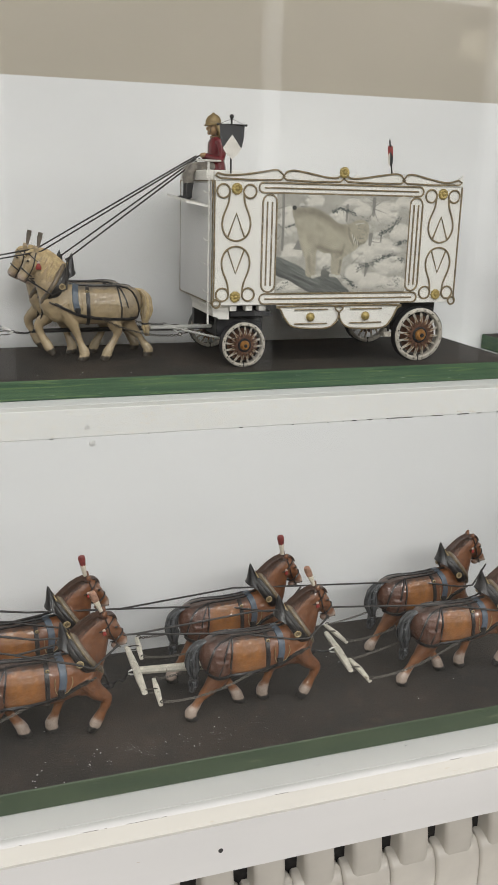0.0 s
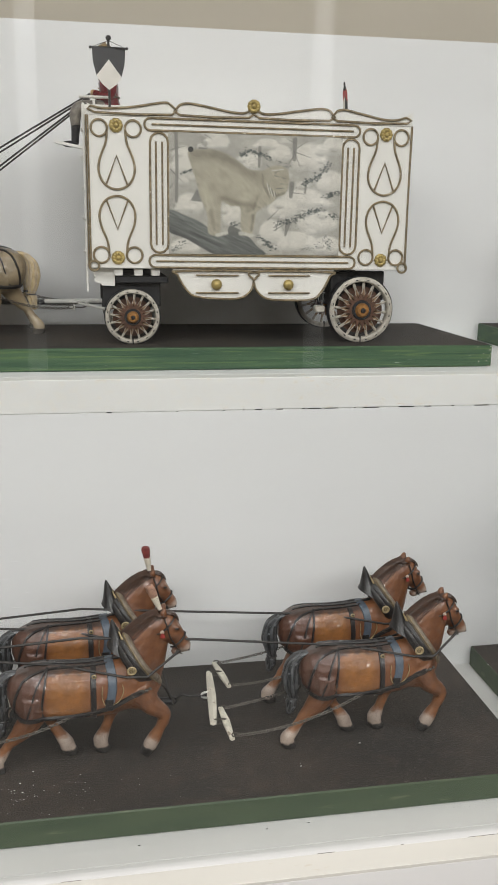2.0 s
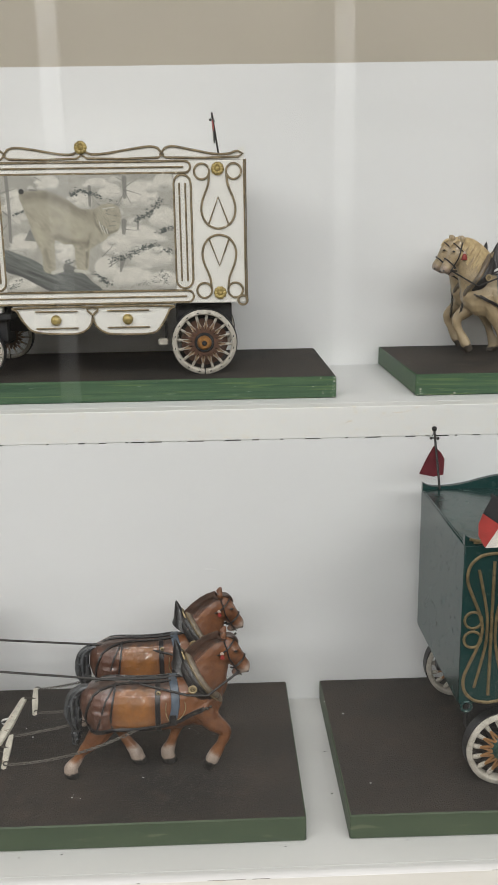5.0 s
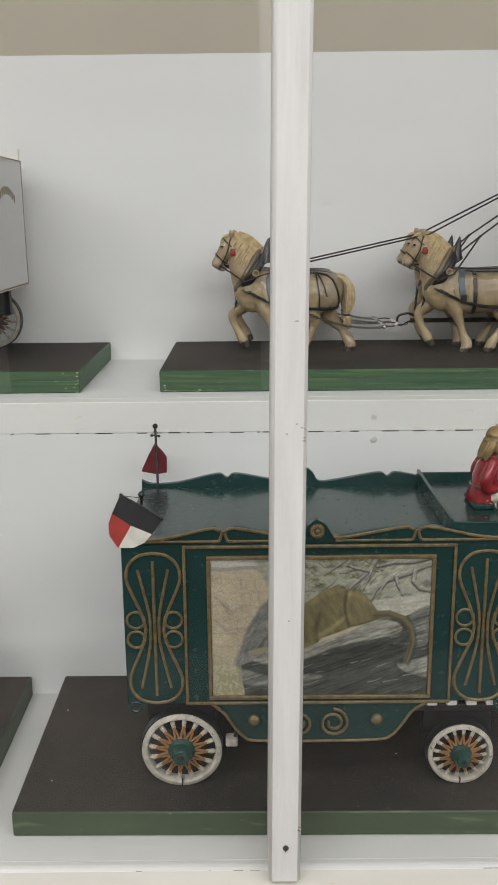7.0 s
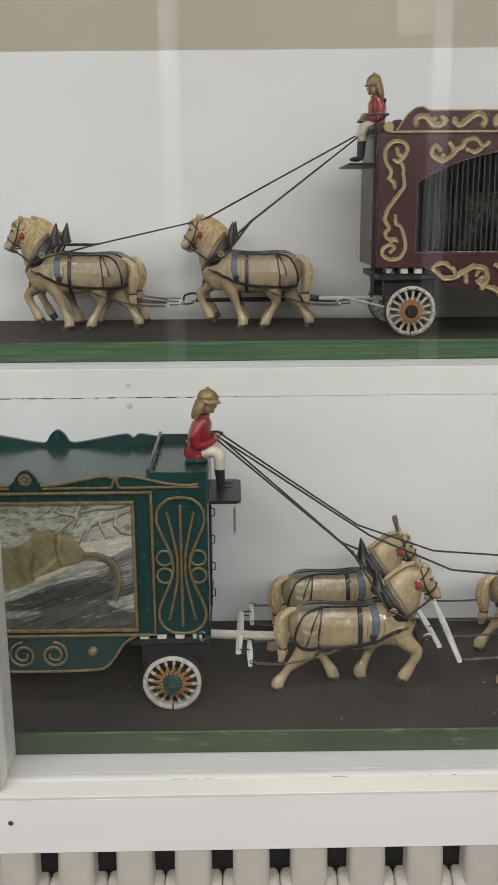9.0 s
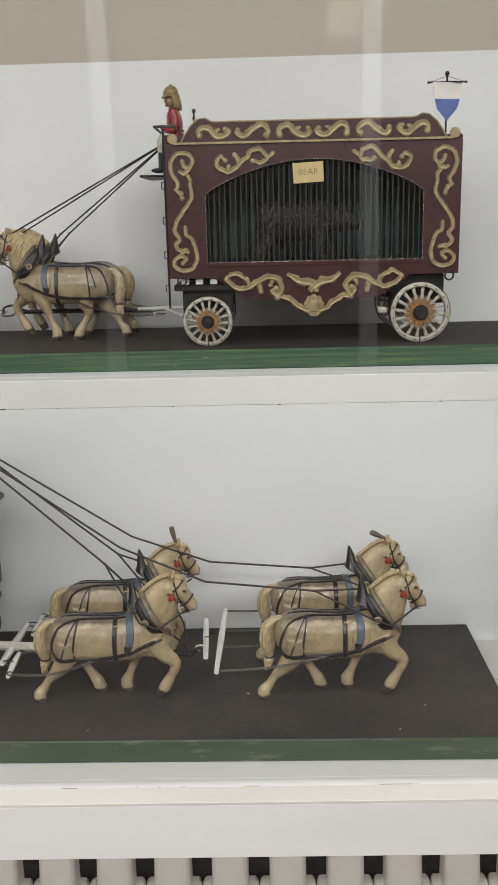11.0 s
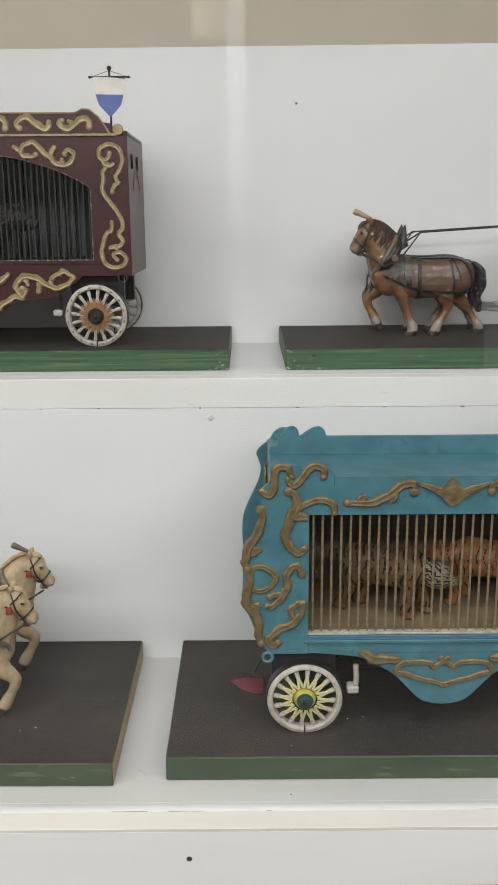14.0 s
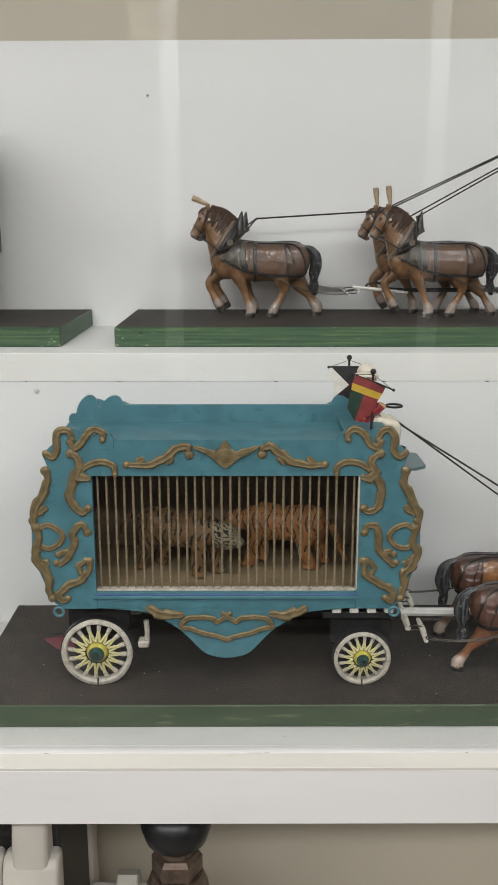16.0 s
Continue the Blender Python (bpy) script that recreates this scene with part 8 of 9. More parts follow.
        g.tube(curve([face(0.0245, 0.0105, 0), face(0.0252, 0.0075, s * 0.0058), face(0.0262, 0.0010, s * 0.0085), face(0.0272, -0.0050, s * 0.0074), face(0.0275, -0.0085, s * 0.0030)], 3), 0.0010, 6)
        g.tube(curve([face(0.0030, 0.0138, 0), face(0.0034, 0.0100, s * 0.0068), face(0.0050, 0.0030, s * 0.0106), face(0.0060, -0.0060, s * 0.0112), face(0.0050, -0.0120, s * 0.0090)], 3), 0.0008, 6)
        # mouth, nostril, eye
        g.tube(curve([face(0.0325, -0.0042, s * 0.0072), face(0.0365, -0.0046, s * 0.0068), face(0.0395, -0.0040, s * 0.0048)], 3), 0.0007, 5)
        g.ball(face(0.0388, 0.0042, s * 0.0070), (0.0011, 0.0009, 0.0013), 8, 5)
        g.ball(face(0.0122, 0.0080, s * 0.0100), (0.0019, 0.0009, 0.0013), 10, 6)
        g.use(FETLOCK).ball(face(0.0060, -0.0045, s * 0.0116), (0.0021, 0.0008, 0.0021), 10, 6)
        g.use(CHAIN).tube([face(0.0335, -0.0045, s * 0.0085) + Vector((0.0019 * math.cos(t), 0, 0.0019 * math.sin(t))) for t in [2 * math.pi * q / 10 for q in range(10)]], 0.0005, 5, True)
        if red:
            b = face(0.0060, -0.0045, s * 0.0118)
            g.use(REDROSE).loft([(b + Vector((0, s * 0.0002, -0.0012 * red)), (0.0012 * red, 0, 0), (0, 0.0010, 0)), (b + Vector((0.0002, s * 0.0004, -0.0040 * red)), (0.0030 * red, 0, 0), (0, 0.0015 * red, 0)), (b + Vector((0.0004, s * 0.0004, -0.0086 * red)), (0.0040 * red, 0, 0), (0, 0.0016 * red, 0)), (b + Vector((0.0004, s * 0.0004, -0.0095 * red)), (0.0032 * red, 0, 0), (0, 0.0008, 0))], 10)
    # wide girth
    g.use(STRAP)
    ribbon([round_at(0.0905, d) for d in range(0, 361, 9)], 0.0058, 0.0010)
    # collar: a padded band leaning with the shoulder, worn hames in front of it, a tall pointed top
    C, U, N = Vector((0.1290, 0, 0.1050)), Vector((-0.53, 0, 0.848)), Vector((0.848, 0, 0.53))

    def hoop(mat, off, rise, wide, half, thick, n=34):
        """A ring round the neck with an oval section."""
        vs, fs = [], []
        q = 8
        for j in range(n):
            a = 2 * math.pi * j / n
            ca, sa = math.cos(a), math.sin(a)
            out = U * ca + Vector((0, sa, 0))
            c = C + N * off + U * (rise * ca * (1.0 if ca > 0 else 0.88)) + Vector((0, wide * sa * (1 - 0.26 * max(0, ca)), 0))
            for b in range(q):
                t = 2 * math.pi * b / q
                vs.append(c + N * (half * math.cos(t)) + out * (thick * math.sin(t)))
        for j in range(n):
            for b in range(q):
                fs.append((j * q + b, j * q + (b + 1) % q, (j + 1) % n * q + (b + 1) % q, (j + 1) % n * q + b))
        g.use(mat).add(vs, fs)

    hoop(STRAP, 0.0004, 0.0264, 0.0204, 0.0064, 0.0034)
    hoop(STRAP, 0.0034, 0.0272, 0.0208, 0.0050, 0.0036)
    hoop(hame or HAME, 0.0084, 0.0284, 0.0212, 0.0036, 0.0036)
    for s in (-1, 1):
        # pale edge of the hame, its lower tip, the round brass and the trace hook
        arc = [C + N * 0.0080 + U * (0.0322 * math.cos(radians(a))) + Vector((0, s * 0.0250 * math.sin(radians(a)) * (1 - 0.26 * max(0, math.cos(radians(a)))), 0)) for a in range(14, 150, 8)]
        g.use(GOLD if not dull else HAME).tube(arc, 0.0006, 6)
        b = C + N * 0.0084 + U * -0.0235 + Vector((0, s * 0.0085, 0))
        g.use(hame or HAME).loft([(b - U * -0.006 + Vector((0, s * 0.004, 0)), (0.0040, 0, 0.0014), (0, 0.0032, 0)), (b, (0.0038, 0, 0.0014), (0, 0.0032, 0)), (b - U * 0.0070, (0.0024, 0, 0.001), (0, 0.0022, 0)), (b - U * 0.0090, (0.0008, 0, 0), (0, 0.0008, 0))], 10)
        o = C + N * -0.0020 + U * 0.0030 + Vector((0, s * 0.0252, 0))
        for r, mt in ((0.0036, GOLDPALE if not dull else HAME), (0.0014, GOLD if not dull else HAME)):
            g.use(mt).tube([o + Vector((r * math.cos(a), 0, r * math.sin(a))) for a in [2 * math.pi * q / 14 for q in range(14)]], 0.0011, 6, True)
        g.use(CHAIN)
        for bx, bz, br in ((0.1350, 0.0822, 0.0027), (0.1392, 0.0832, 0.0022), (0.1425, 0.0850, 0.0018)):
            g.ball(Vector((bx, s * 0.0228, bz)), (br, br * 0.7, br * 0.8), 8, 6)
    # the tall pointed cap of the collar
    g.use(STRAP).loft([((0.1160, 0, 0.1160), (0.0125, 0, -0.0066), (0, 0.0150, 0)), ((0.1140, 0, 0.1245), (0.0086, 0, -0.0034), (0, 0.0104, 0)), ((0.1122, 0, 0.1325), (0.0062, 0, -0.0012), (0, 0.0068, 0)), ((0.1106, 0, 0.1405), (0.0038, 0, 0), (0, 0.0040, 0)), ((0.1094, 0, 0.1470), (0.0018, 0, 0), (0, 0.0020, 0)), ((0.1090, 0, 0.1500), (0.0005, 0, 0), (0, 0.0006, 0))], 14)
    g.use(hame or HAME).loft([((0.1245, 0, 0.1205), (0.0040, 0, -0.0014), (0, 0.0112, 0)), ((0.1212, 0, 0.1262), (0.0028, 0, 0), (0, 0.0080, 0)), ((0.1180, 0, 0.1320), (0.0014, 0, 0), (0, 0.0044, 0)), ((0.1162, 0, 0.1350), (0.0005, 0, 0), (0, 0.0012, 0))], 10)
    if not dull:
        for s in (-1, 1):
            g.use(GOLDPALE).tube([(0.1212, s * 0.0092, 0.1235), (0.1178, s * 0.0066, 0.1312), (0.1150, s * 0.0038, 0.1380)], [0.0014, 0.0012, 0.0006], 6)
    if plume:
        t = radians(plume_tilt)
        d = Vector((math.sin(t), 0, math.cos(t)))
        b = Vector((0.1540, 0, 0.1570))
        k = length / 0.027
        rough = random.Random(int(plume_tilt * 7) + 400)
        slim = min(1.0, k * 1.1)
        g.use(plume).tube([b, b + d * 0.006 * k, b + d * 0.012 * k, b + d * 0.016 * k], [0.0022 * slim, 0.0028 * slim, 0.0034 * slim, 0.0037 * slim], 10)
        g.use(plume_tip or plume).tube([b + d * q * k for q in (0.0150, 0.0185, 0.0225, 0.0255, 0.0275)], [q * slim for q in (0.0037 * rough.uniform(0.95, 1.05), 0.0041 * rough.uniform(0.90, 1.12), 0.0040 * rough.uniform(0.90, 1.15), 0.0042 * rough.uniform(0.92, 1.08), 0.0036)], 9)
    me = g.mesh("horse_figurine", 50)
    att = me.color_attributes.new("coat", "FLOAT_COLOR", "POINT")
    rgba = np.ones((len(me.vertices), 4), np.float32)
    for i, v in enumerate(me.vertices):
        rgba[i, :3] = coat_paint(v.co, paint)
    att.data.foreach_set("color", rgba.reshape(-1))
    return me


PAINT_CREAM = dict(coat=(0.365, 0.272, 0.155), coat2=(0.42, 0.32, 0.19), leg=(0.44, 0.335, 0.205), fet=(0.47, 0.37, 0.235), hoof=(0.050, 0.040, 0.030), cloth=(0.325, 0.245, 0.138), cloth2=(0.305, 0.232, 0.134), rump=(0.265, 0.205, 0.125),
                   back=(0.15, 0.122, 0.09), shoulder=(0.36, 0.275, 0.16), nose=(0.36, 0.265, 0.20))
PAINT_CHESTNUT = dict(coat=(0.170, 0.066, 0.026), coat2=(0.125, 0.047, 0.021), leg=(0.235, 0.095, 0.036), fet=(0.43, 0.34, 0.28), hoof=(0.020, 0.018, 0.017), cloth=(0.275, 0.112, 0.028), cloth2=(0.160, 0.060, 0.024), rump=(0.090, 0.038, 0.023),
                      back=(0.060, 0.036, 0.028), shoulder=(0.20, 0.076, 0.028), nose=(0.33, 0.245, 0.195))
PAINT_BAY = dict(coat=(0.200, 0.098, 0.036), coat2=(0.135, 0.066, 0.030), leg=(0.255, 0.128, 0.052), fet=(0.33, 0.265, 0.225), hoof=(0.030, 0.025, 0.022), cloth=(0.120, 0.064, 0.034), cloth2=(0.105, 0.056, 0.033), rump=(0.092, 0.050, 0.032),
                 back=(0.060, 0.036, 0.026), shoulder=(0.056, 0.047, 0.034), nose=(0.24, 0.165, 0.13))
CREAMH = dict(paint=PAINT_CREAM, mane=TANMANE, tail=TANMANE, streak=TANFETLOCK)
BROWNH = dict(paint=PAINT_CHESTNUT, mane=BROWNMANE, tail=BLACKTAIL, streak=GREYHAIR, shaggy=0.45, red=0.6)
DARKH = dict(paint=PAINT_BAY, mane=BROWNMANE, tail=BLACKTAIL, streak=BLACKTAIL, shaggy=0.8, red=0.0, pad=SHADEPAD, dull=True)
M_CREAM = horse_mesh(**CREAMH)
M_CREAM_STICK = horse_mesh(plume=PLUMEDARK, plume_tilt=-12, length=0.0205, **CREAMH)
M_CREAM_BACK = horse_mesh(plume=PLUMEDARK, plume_tilt=-62, length=0.0205, **CREAMH)
M_BROWN = horse_mesh(**BROWNH)
M_BROWN_RED = horse_mesh(plume=TROUSER, plume_tip=PLUMERED, plume_tilt=-8, **BROWNH)
M_BROWN_TAN = horse_mesh(plume=TROUSER, plume_tip=PLUMEROSE, plume_tilt=-22, **BROWNH)
M_DARK = horse_mesh(**DARKH)
M_DARK_UP = horse_mesh(plume=PLUME, plume_tilt=8, **DARKH)
M_DARK_FLAT = horse_mesh(plume=PLUME, plume_tilt=66, **DARKH)

LAB = {
    "cream": "glossy cream draught horse figurine in black harness with blue pad",
    "brown": "glossy chestnut draught horse figurine in black harness with blue pad",
    "dark": "dark bay draught horse figurine in black harness",
}
LOWSIZE = (1.0, 1.0, 0.955)   # the lower teams are cast a little lower than the upper ones
TALL = (1.0, 1.0, 1.0)


def horse(me, x, y, z, facing, kind, group, scale=LOWSIZE, turn=0.0):
    ob = new("horse_figurine", me)
    ob.matrix_basis = pose(x, y, z - 0.0006, 0, 0, (0 if facing > 0 else 180) + turn)
    ob.scale = scale
    return tagged(ob, LAB[kind], "figurine", group)


LY, LYF = 0.888, 0.976        # near and far horses of the lower teams
UY, UYF = 1.252, 1.312        # near and far horses of the upper teams
TEAM_L1 = [(0.1435, M_BROWN_TAN, M_BROWN_RED), (0.3990, M_BROWN_TAN, M_BROWN_RED), (0.6770, M_BROWN, M_BROWN)]
TEAM_L2 = [(1.4955, M_CREAM, M_CREAM_STICK), (1.7515, M_CREAM, M_CREAM_BACK)]
TEAM_L3 = [(2.6215, M_BROWN, M_BROWN)]
TEAM_U1 = [(0.4326, M_CREAM_STICK, M_CREAM_STICK, -0.009)]
TEAM_U2 = [(1.5590, M_CREAM, M_CREAM, 0.004), (1.3120, M_CREAM, M_CREAM, 0.004)]
TEAM_U3 = [(2.4830, M_DARK_FLAT, M_DARK, 0.006), (2.7384, M_DARK_UP, M_DARK_UP, -0.009)]
for team, kind, grp in ((TEAM_L1, "brown", "chestnut team"), (TEAM_L2, "cream", "cream team on the lower shelf"), (TEAM_L3, "brown", "chestnut team of the teal wagon")):
    for hx, a, b in team:
        horse(a, hx, LY, LTOP, 1, kind, grp)
        horse(b, hx - 0.003, LYF, LTOP, 1, kind, grp, turn=4.0)
for team, kind, grp in ((TEAM_U1, "cream", "cream team of the white wagon"), (TEAM_U2, "cream", "cream team of the maroon wagon"), (TEAM_U3, "dark", "bay team")):
    for hx, a, b, off in team:
        horse(a, hx, UY, UTOP, -1, kind, grp, TALL)
        horse(b, hx + off, UYF, UTOP, -1, kind, grp, TALL, -1.5)


# ---- drivers: small seated painted dolls ----
def driver_mesh(hat, coat, hair, legs=None, face=None, lean=0.0, reach=0.0, drop=0.0):
    """A seated doll in a skirted coat; lean bends it forward over its knees."""
    def at(x, y, z):
        return (x + lean * max(0.0, z - 0.004), y, z)

    g = Geo(coat)
    rows = ((-0.0010, 0.0118, 0.0135, -0.0010), (-0.0010, 0.0112, 0.0128, 0.004), (-0.0010, 0.0092, 0.0105, 0.0125), (-0.0008, 0.0096, 0.0116, 0.022), (0.0, 0.0086, 0.0124, 0.031), (0.0005, 0.0050, 0.0075, 0.0370), (0.0008, 0.0032, 0.0036, 0.0400))
    g.loft([(at(x, 0, z), (a, 0, 0), (0, b, 0)) for x, a, b, z in rows], 18)
    for s in (-1, 1):
        limb(g, [at(-0.001, s * 0.0110, 0.0335), at(-0.004, s * 0.0142, 0.0225), at(-0.0015, s * 0.0142, 0.0125), at(0.006, s * 0.0105, 0.0125), at(0.0125, s * 0.0055, 0.0160)], [0.0046, 0.0048, 0.0045, 0.0040, 0.0033])
        g.use(face or SKIN).ball(at(0.0142, s * 0.0048, 0.0165), (0.0030, 0.0026, 0.0028), 8, 6)
        g.use(legs or TROUSER)
        limb(g, [(0.004, s * 0.0055, 0.0025), (reach + 0.012, s * 0.0068, 0.0050 - drop), (reach + 0.0190, s * 0.0068, 0.0025 - drop), (reach + 0.0212, s * 0.0066, -0.005 - drop), (reach + 0.0208, s * 0.0065, -0.014 - drop)], [0.0066, 0.0062, 0.0058, 0.0053, 0.0044])
        g.use(BLACK)
        limb(g, [(reach + 0.0208, s * 0.0065, -0.013 - drop), (reach + 0.0215, s * 0.0065, -0.024), (reach + 0.0220, s * 0.0065, -0.033)], [0.0046, 0.0038, 0.0036])
        g.ball((reach + 0.0270, s * 0.0065, -0.0338), (0.0075, 0.0034, 0.0028), 10, 6)
        g.use(coat)
    g.use(HAME).tube([at(-0.0010 + 0.0099 * math.cos(a), 0.0112 * math.sin(a), 0.0125) for a in [2 * math.pi * q / 18 for q in range(18)]], 0.0011, 5, True)
    g.tube([at(0.0085, -0.0060, 0.0110), at(0.0125, -0.0100, 0.0030), (0.0140, -0.0128, -0.004)], 0.0008, 5)
    g.use(GOLD)
    for q in range(4):
        g.ball(at(0.0090 - 0.0002 * q, 0, 0.017 + q * 0.0042), 0.0008, 6, 4)
    g.tube([at(0.0008 + 0.0045 * math.cos(a), 0.0062 * math.sin(a), 0.0380) for a in [2 * math.pi * q / 14 for q in range(14)]], 0.0012, 5, True)
    # head with brow, nose and chin
    g.use(face or SKIN).ball(at(0.0035, 0, 0.0475), (0.0064, 0.0058, 0.0080), 14, 10).ball(at(0.0098, 0, 0.0468), (0.0017, 0.0011, 0.0020), 6, 4).ball(at(0.0074, 0, 0.0420), (0.0026, 0.0030, 0.0022), 8, 5)
    # long hair on the nape, then a ridged helmet with a brim drawn out before and behind
    g.use(hair)
    for i in range(9):
        a = radians(105 + 150 * i / 8)
        ux, uy = math.cos(a), math.sin(a)
        limb(g, [at(0.0015 + 0.0060 * ux, 0.0062 * uy, 0.0530), at(-0.0002 + 0.0064 * ux, 0.0074 * uy, 0.0460), at(-0.0026 + 0.0054 * ux, 0.0074 * uy, 0.0400), at(-0.0040 + 0.0042 * ux, 0.0070 * uy, 0.0362 + 0.0010 * math.sin(i * 2.2))], [0.0022, 0.0023, 0.0019, 0.0010])
    hx, _, _ = at(0.0028, 0, 0.0540)
    rings = ((0.0072, 0.0515), (0.0098, 0.0506), (0.0101, 0.0514), (0.0082, 0.0532), (0.0080, 0.0552), (0.0083, 0.0560), (0.0077, 0.0576), (0.0066, 0.0603), (0.0044, 0.0626), (0.0018, 0.0636), (0.0014, 0.0650), (0.0003, 0.0655))
    g.use(hat).loft([((hx, 0, z), (r * 1.12, 0, -0.10 * r), (0, r * 0.86, 0)) for r, z in rings], 20)
    g.use(HAME).tube([at(0.0065, -0.0060, 0.051), at(0.0082, -0.0036, 0.0415), at(0.0082, 0.0036, 0.0415), at(0.0065, 0.0060, 0.051)], 0.0005, 5)
    return g.mesh("driver_doll", 50)


D_GOLD, D_WHITE, D_DARK = driver_mesh(HELMET, REDCOAT, HELMET, face=DOLLFACE, lean=0.12, reach=-0.003), driver_mesh(TROUSER, REDCOAT, TROUSER, lean=-0.10, reach=0.004, drop=0.006), driver_mesh(HELMET, DARKCOAT, HELMET, LEGGREY, DOLLFACE, reach=0.011, drop=0.003)
D_BOOTS = driver_mesh(HELMET, REDCOAT, HELMET, face=DOLLFACE, reach=-0.0055)
SEATS = [(D_DARK, 0.5240, 1.236, UTOP + 0.2655, 180), (D_BOOTS, 1.6435, 1.235, UTOP + 0.2680, 180), (D_GOLD, 1.4090, 0.925, LTOP + 0.2665, 0), (D_WHITE, 2.5140, 0.908, LTOP + 0.2860, 0)]
for me, x, y, z, rz in SEATS:
    ob = new("driver_doll", me)
    ob.matrix_basis = pose(x, y, z, 0, 0, rz)
    ob.scale = (1.30, 1.34, 1.15) if z < UPP else (1.14, 1.22, 1.08)
    if me is D_DARK:
        ob.scale = (1.20, 1.26, 1.15)
    if me is D_BOOTS:
        ob.scale = (1.14, 1.22, 1.11)
    if me is D_WHITE:
        ob.scale = (1.18, 1.24, 0.98)
    hat = "gold helmet" if me in (D_GOLD, D_BOOTS) else ("white helmet" if me is D_WHITE else "dull gold helmet")
    tagged(ob, "seated painted driver doll in red coat and " + hat, "doll", "driver dolls")


# ---- animals in the cages ----
def beast(L, H, body, head, fur, name, label, loc, rz, stripes=None, belly=None, tail=None, fat=1.0):
    g = Geo(fur)
    R = H * 0.30 * fat
    zb = H - R
    g.loft([((-L * 0.50, 0, zb), (0, R * 0.3, 0), (0, 0, R * 0.35)), ((-L * 0.44, 0, zb), (0, R * 0.75, 0), (0, 0, R * 0.85)), ((-L * 0.25, 0, zb), (0, R * 0.85, 0), (0, 0, R)), ((0.0, 0, zb - R * 0.06), (0, R * 0.82, 0), (0, 0, R * 0.92)), ((L * 0.25, 0, zb + R * 0.05), (0, R * 0.85, 0), (0, 0, R * 1.02)), ((L * 0.38, 0, zb + R * 0.08), (0, R * 0.65, 0), (0, 0, R * 0.75)), ((L * 0.48, 0, zb + R * 0.1), (0, R * 0.45, 0), (0, 0, R * 0.55))], 16)
    hx, hz = L * 0.56, zb + head * R
    big = 1.22 if fur is TIGERTAN else 1.0
    g.ball((hx, 0, hz), (R * 0.62 * big, R * 0.55 * big, R * 0.58 * big)).ball((hx + R * 0.62, 0, hz - R * 0.20), (R * 0.40, R * 0.32, R * 0.30))
    for s in (-1, 1):
        g.ball((hx - R * 0.05, s * R * 0.42, hz + R * 0.52), (R * 0.12, R * 0.18, R * 0.20), 8, 6)
        limb(g, [(L * 0.30, s * R * 0.45, zb), (L * (0.32 + 0.05 * s), s * R * 0.5, zb * 0.5), (L * (0.33 + 0.07 * s), s * R * 0.5, R * 0.2)], [R * 0.48, R * 0.34, R * 0.30])
        g.ball((L * (0.35 + 0.07 * s), s * R * 0.5, R * 0.16), (R * 0.40, R * 0.30, R * 0.18), 8, 6)
        limb(g, [(-L * 0.34, s * R * 0.45, zb), (-L * (0.30 - 0.07 * s), s * R * 0.5, zb * 0.55), (-L * (0.40 - 0.08 * s), s * R * 0.5, R * 0.2)], [R * 0.62, R * 0.40, R * 0.28])
        g.ball((-L * (0.38 - 0.08 * s), s * R * 0.5, R * 0.16), (R * 0.40, R * 0.30, R * 0.18), 8, 6)
    if tail:
        limb(g, [(-L * 0.47, 0, zb + R * 0.3)] + [(-L * a, 0, H * b) for a, b in tail], [R * 0.22, R * 0.18, R * 0.15, R * 0.12])
    v, f = melted(g, 0.0013, 4, 0.0008)
    # knife-cut fur
    cut = 0.0011 if fur is BEARFUR else 0.0004
    for i, p in enumerate(v):
        p = Vector(p)
        o = Vector((0, p.y, p.z - zb))
        if o.length > 1e-5:
            k = cut * math.sin(p.x * 1250 + 2.4 * math.sin(p.z * 330) + 4 * noise.noise(p * 90)) * (0.4 + abs(math.sin(p.z * 420 + 3 * noise.noise(p * 60))))
            v[i] = p + o.normalized() * k
    out = Geo(fur)
    out.v += v
    for q in f:
        c = sum((Vector(v[i]) for i in q), Vector()) / len(q)
        m = fur
        if belly and (c.z < zb - R * 0.86 and abs(c.x) < L * 0.2 or (c.x > hx + R * 0.2 and c.z < hz - R * 0.1)):
            m = belly
        if stripes and c.z > R * 0.4:
            w = math.sin(c.x * 860 + 2.2 * math.sin(c.z * 190) + 1.3 * math.sin(c.x * 140))
            if w > (0.56 if fur is TIGERTAN else 0.86) and noise.noise(c * 130) > -0.2:
                m = stripes
        if stripes and fur is TIGERTAN and c.x > hx - R * 0.5:
            m = stripes if math.sin(17 * math.atan2(c.z - hz, abs(c.y)) + 420 * (c.x - hx) + 4.5 * noise.noise(c * 190)) > 0.35 else TIGERPALE
        out.use(m)
        out.f.append(q)
        out.k.append(out.slot)
    if stripes:
        out.use(TIGERPALE)
        for s in (-1, 1):
            out.ball((hx + R * 0.35, s * R * 0.34, hz + R * 0.12), R * 0.12, 6, 5)
    ob = out.obj(name, sharp=60)
    ob.matrix_basis = pose(*loc, 0, 0, rz)
    return tagged(ob, label, "figurine")


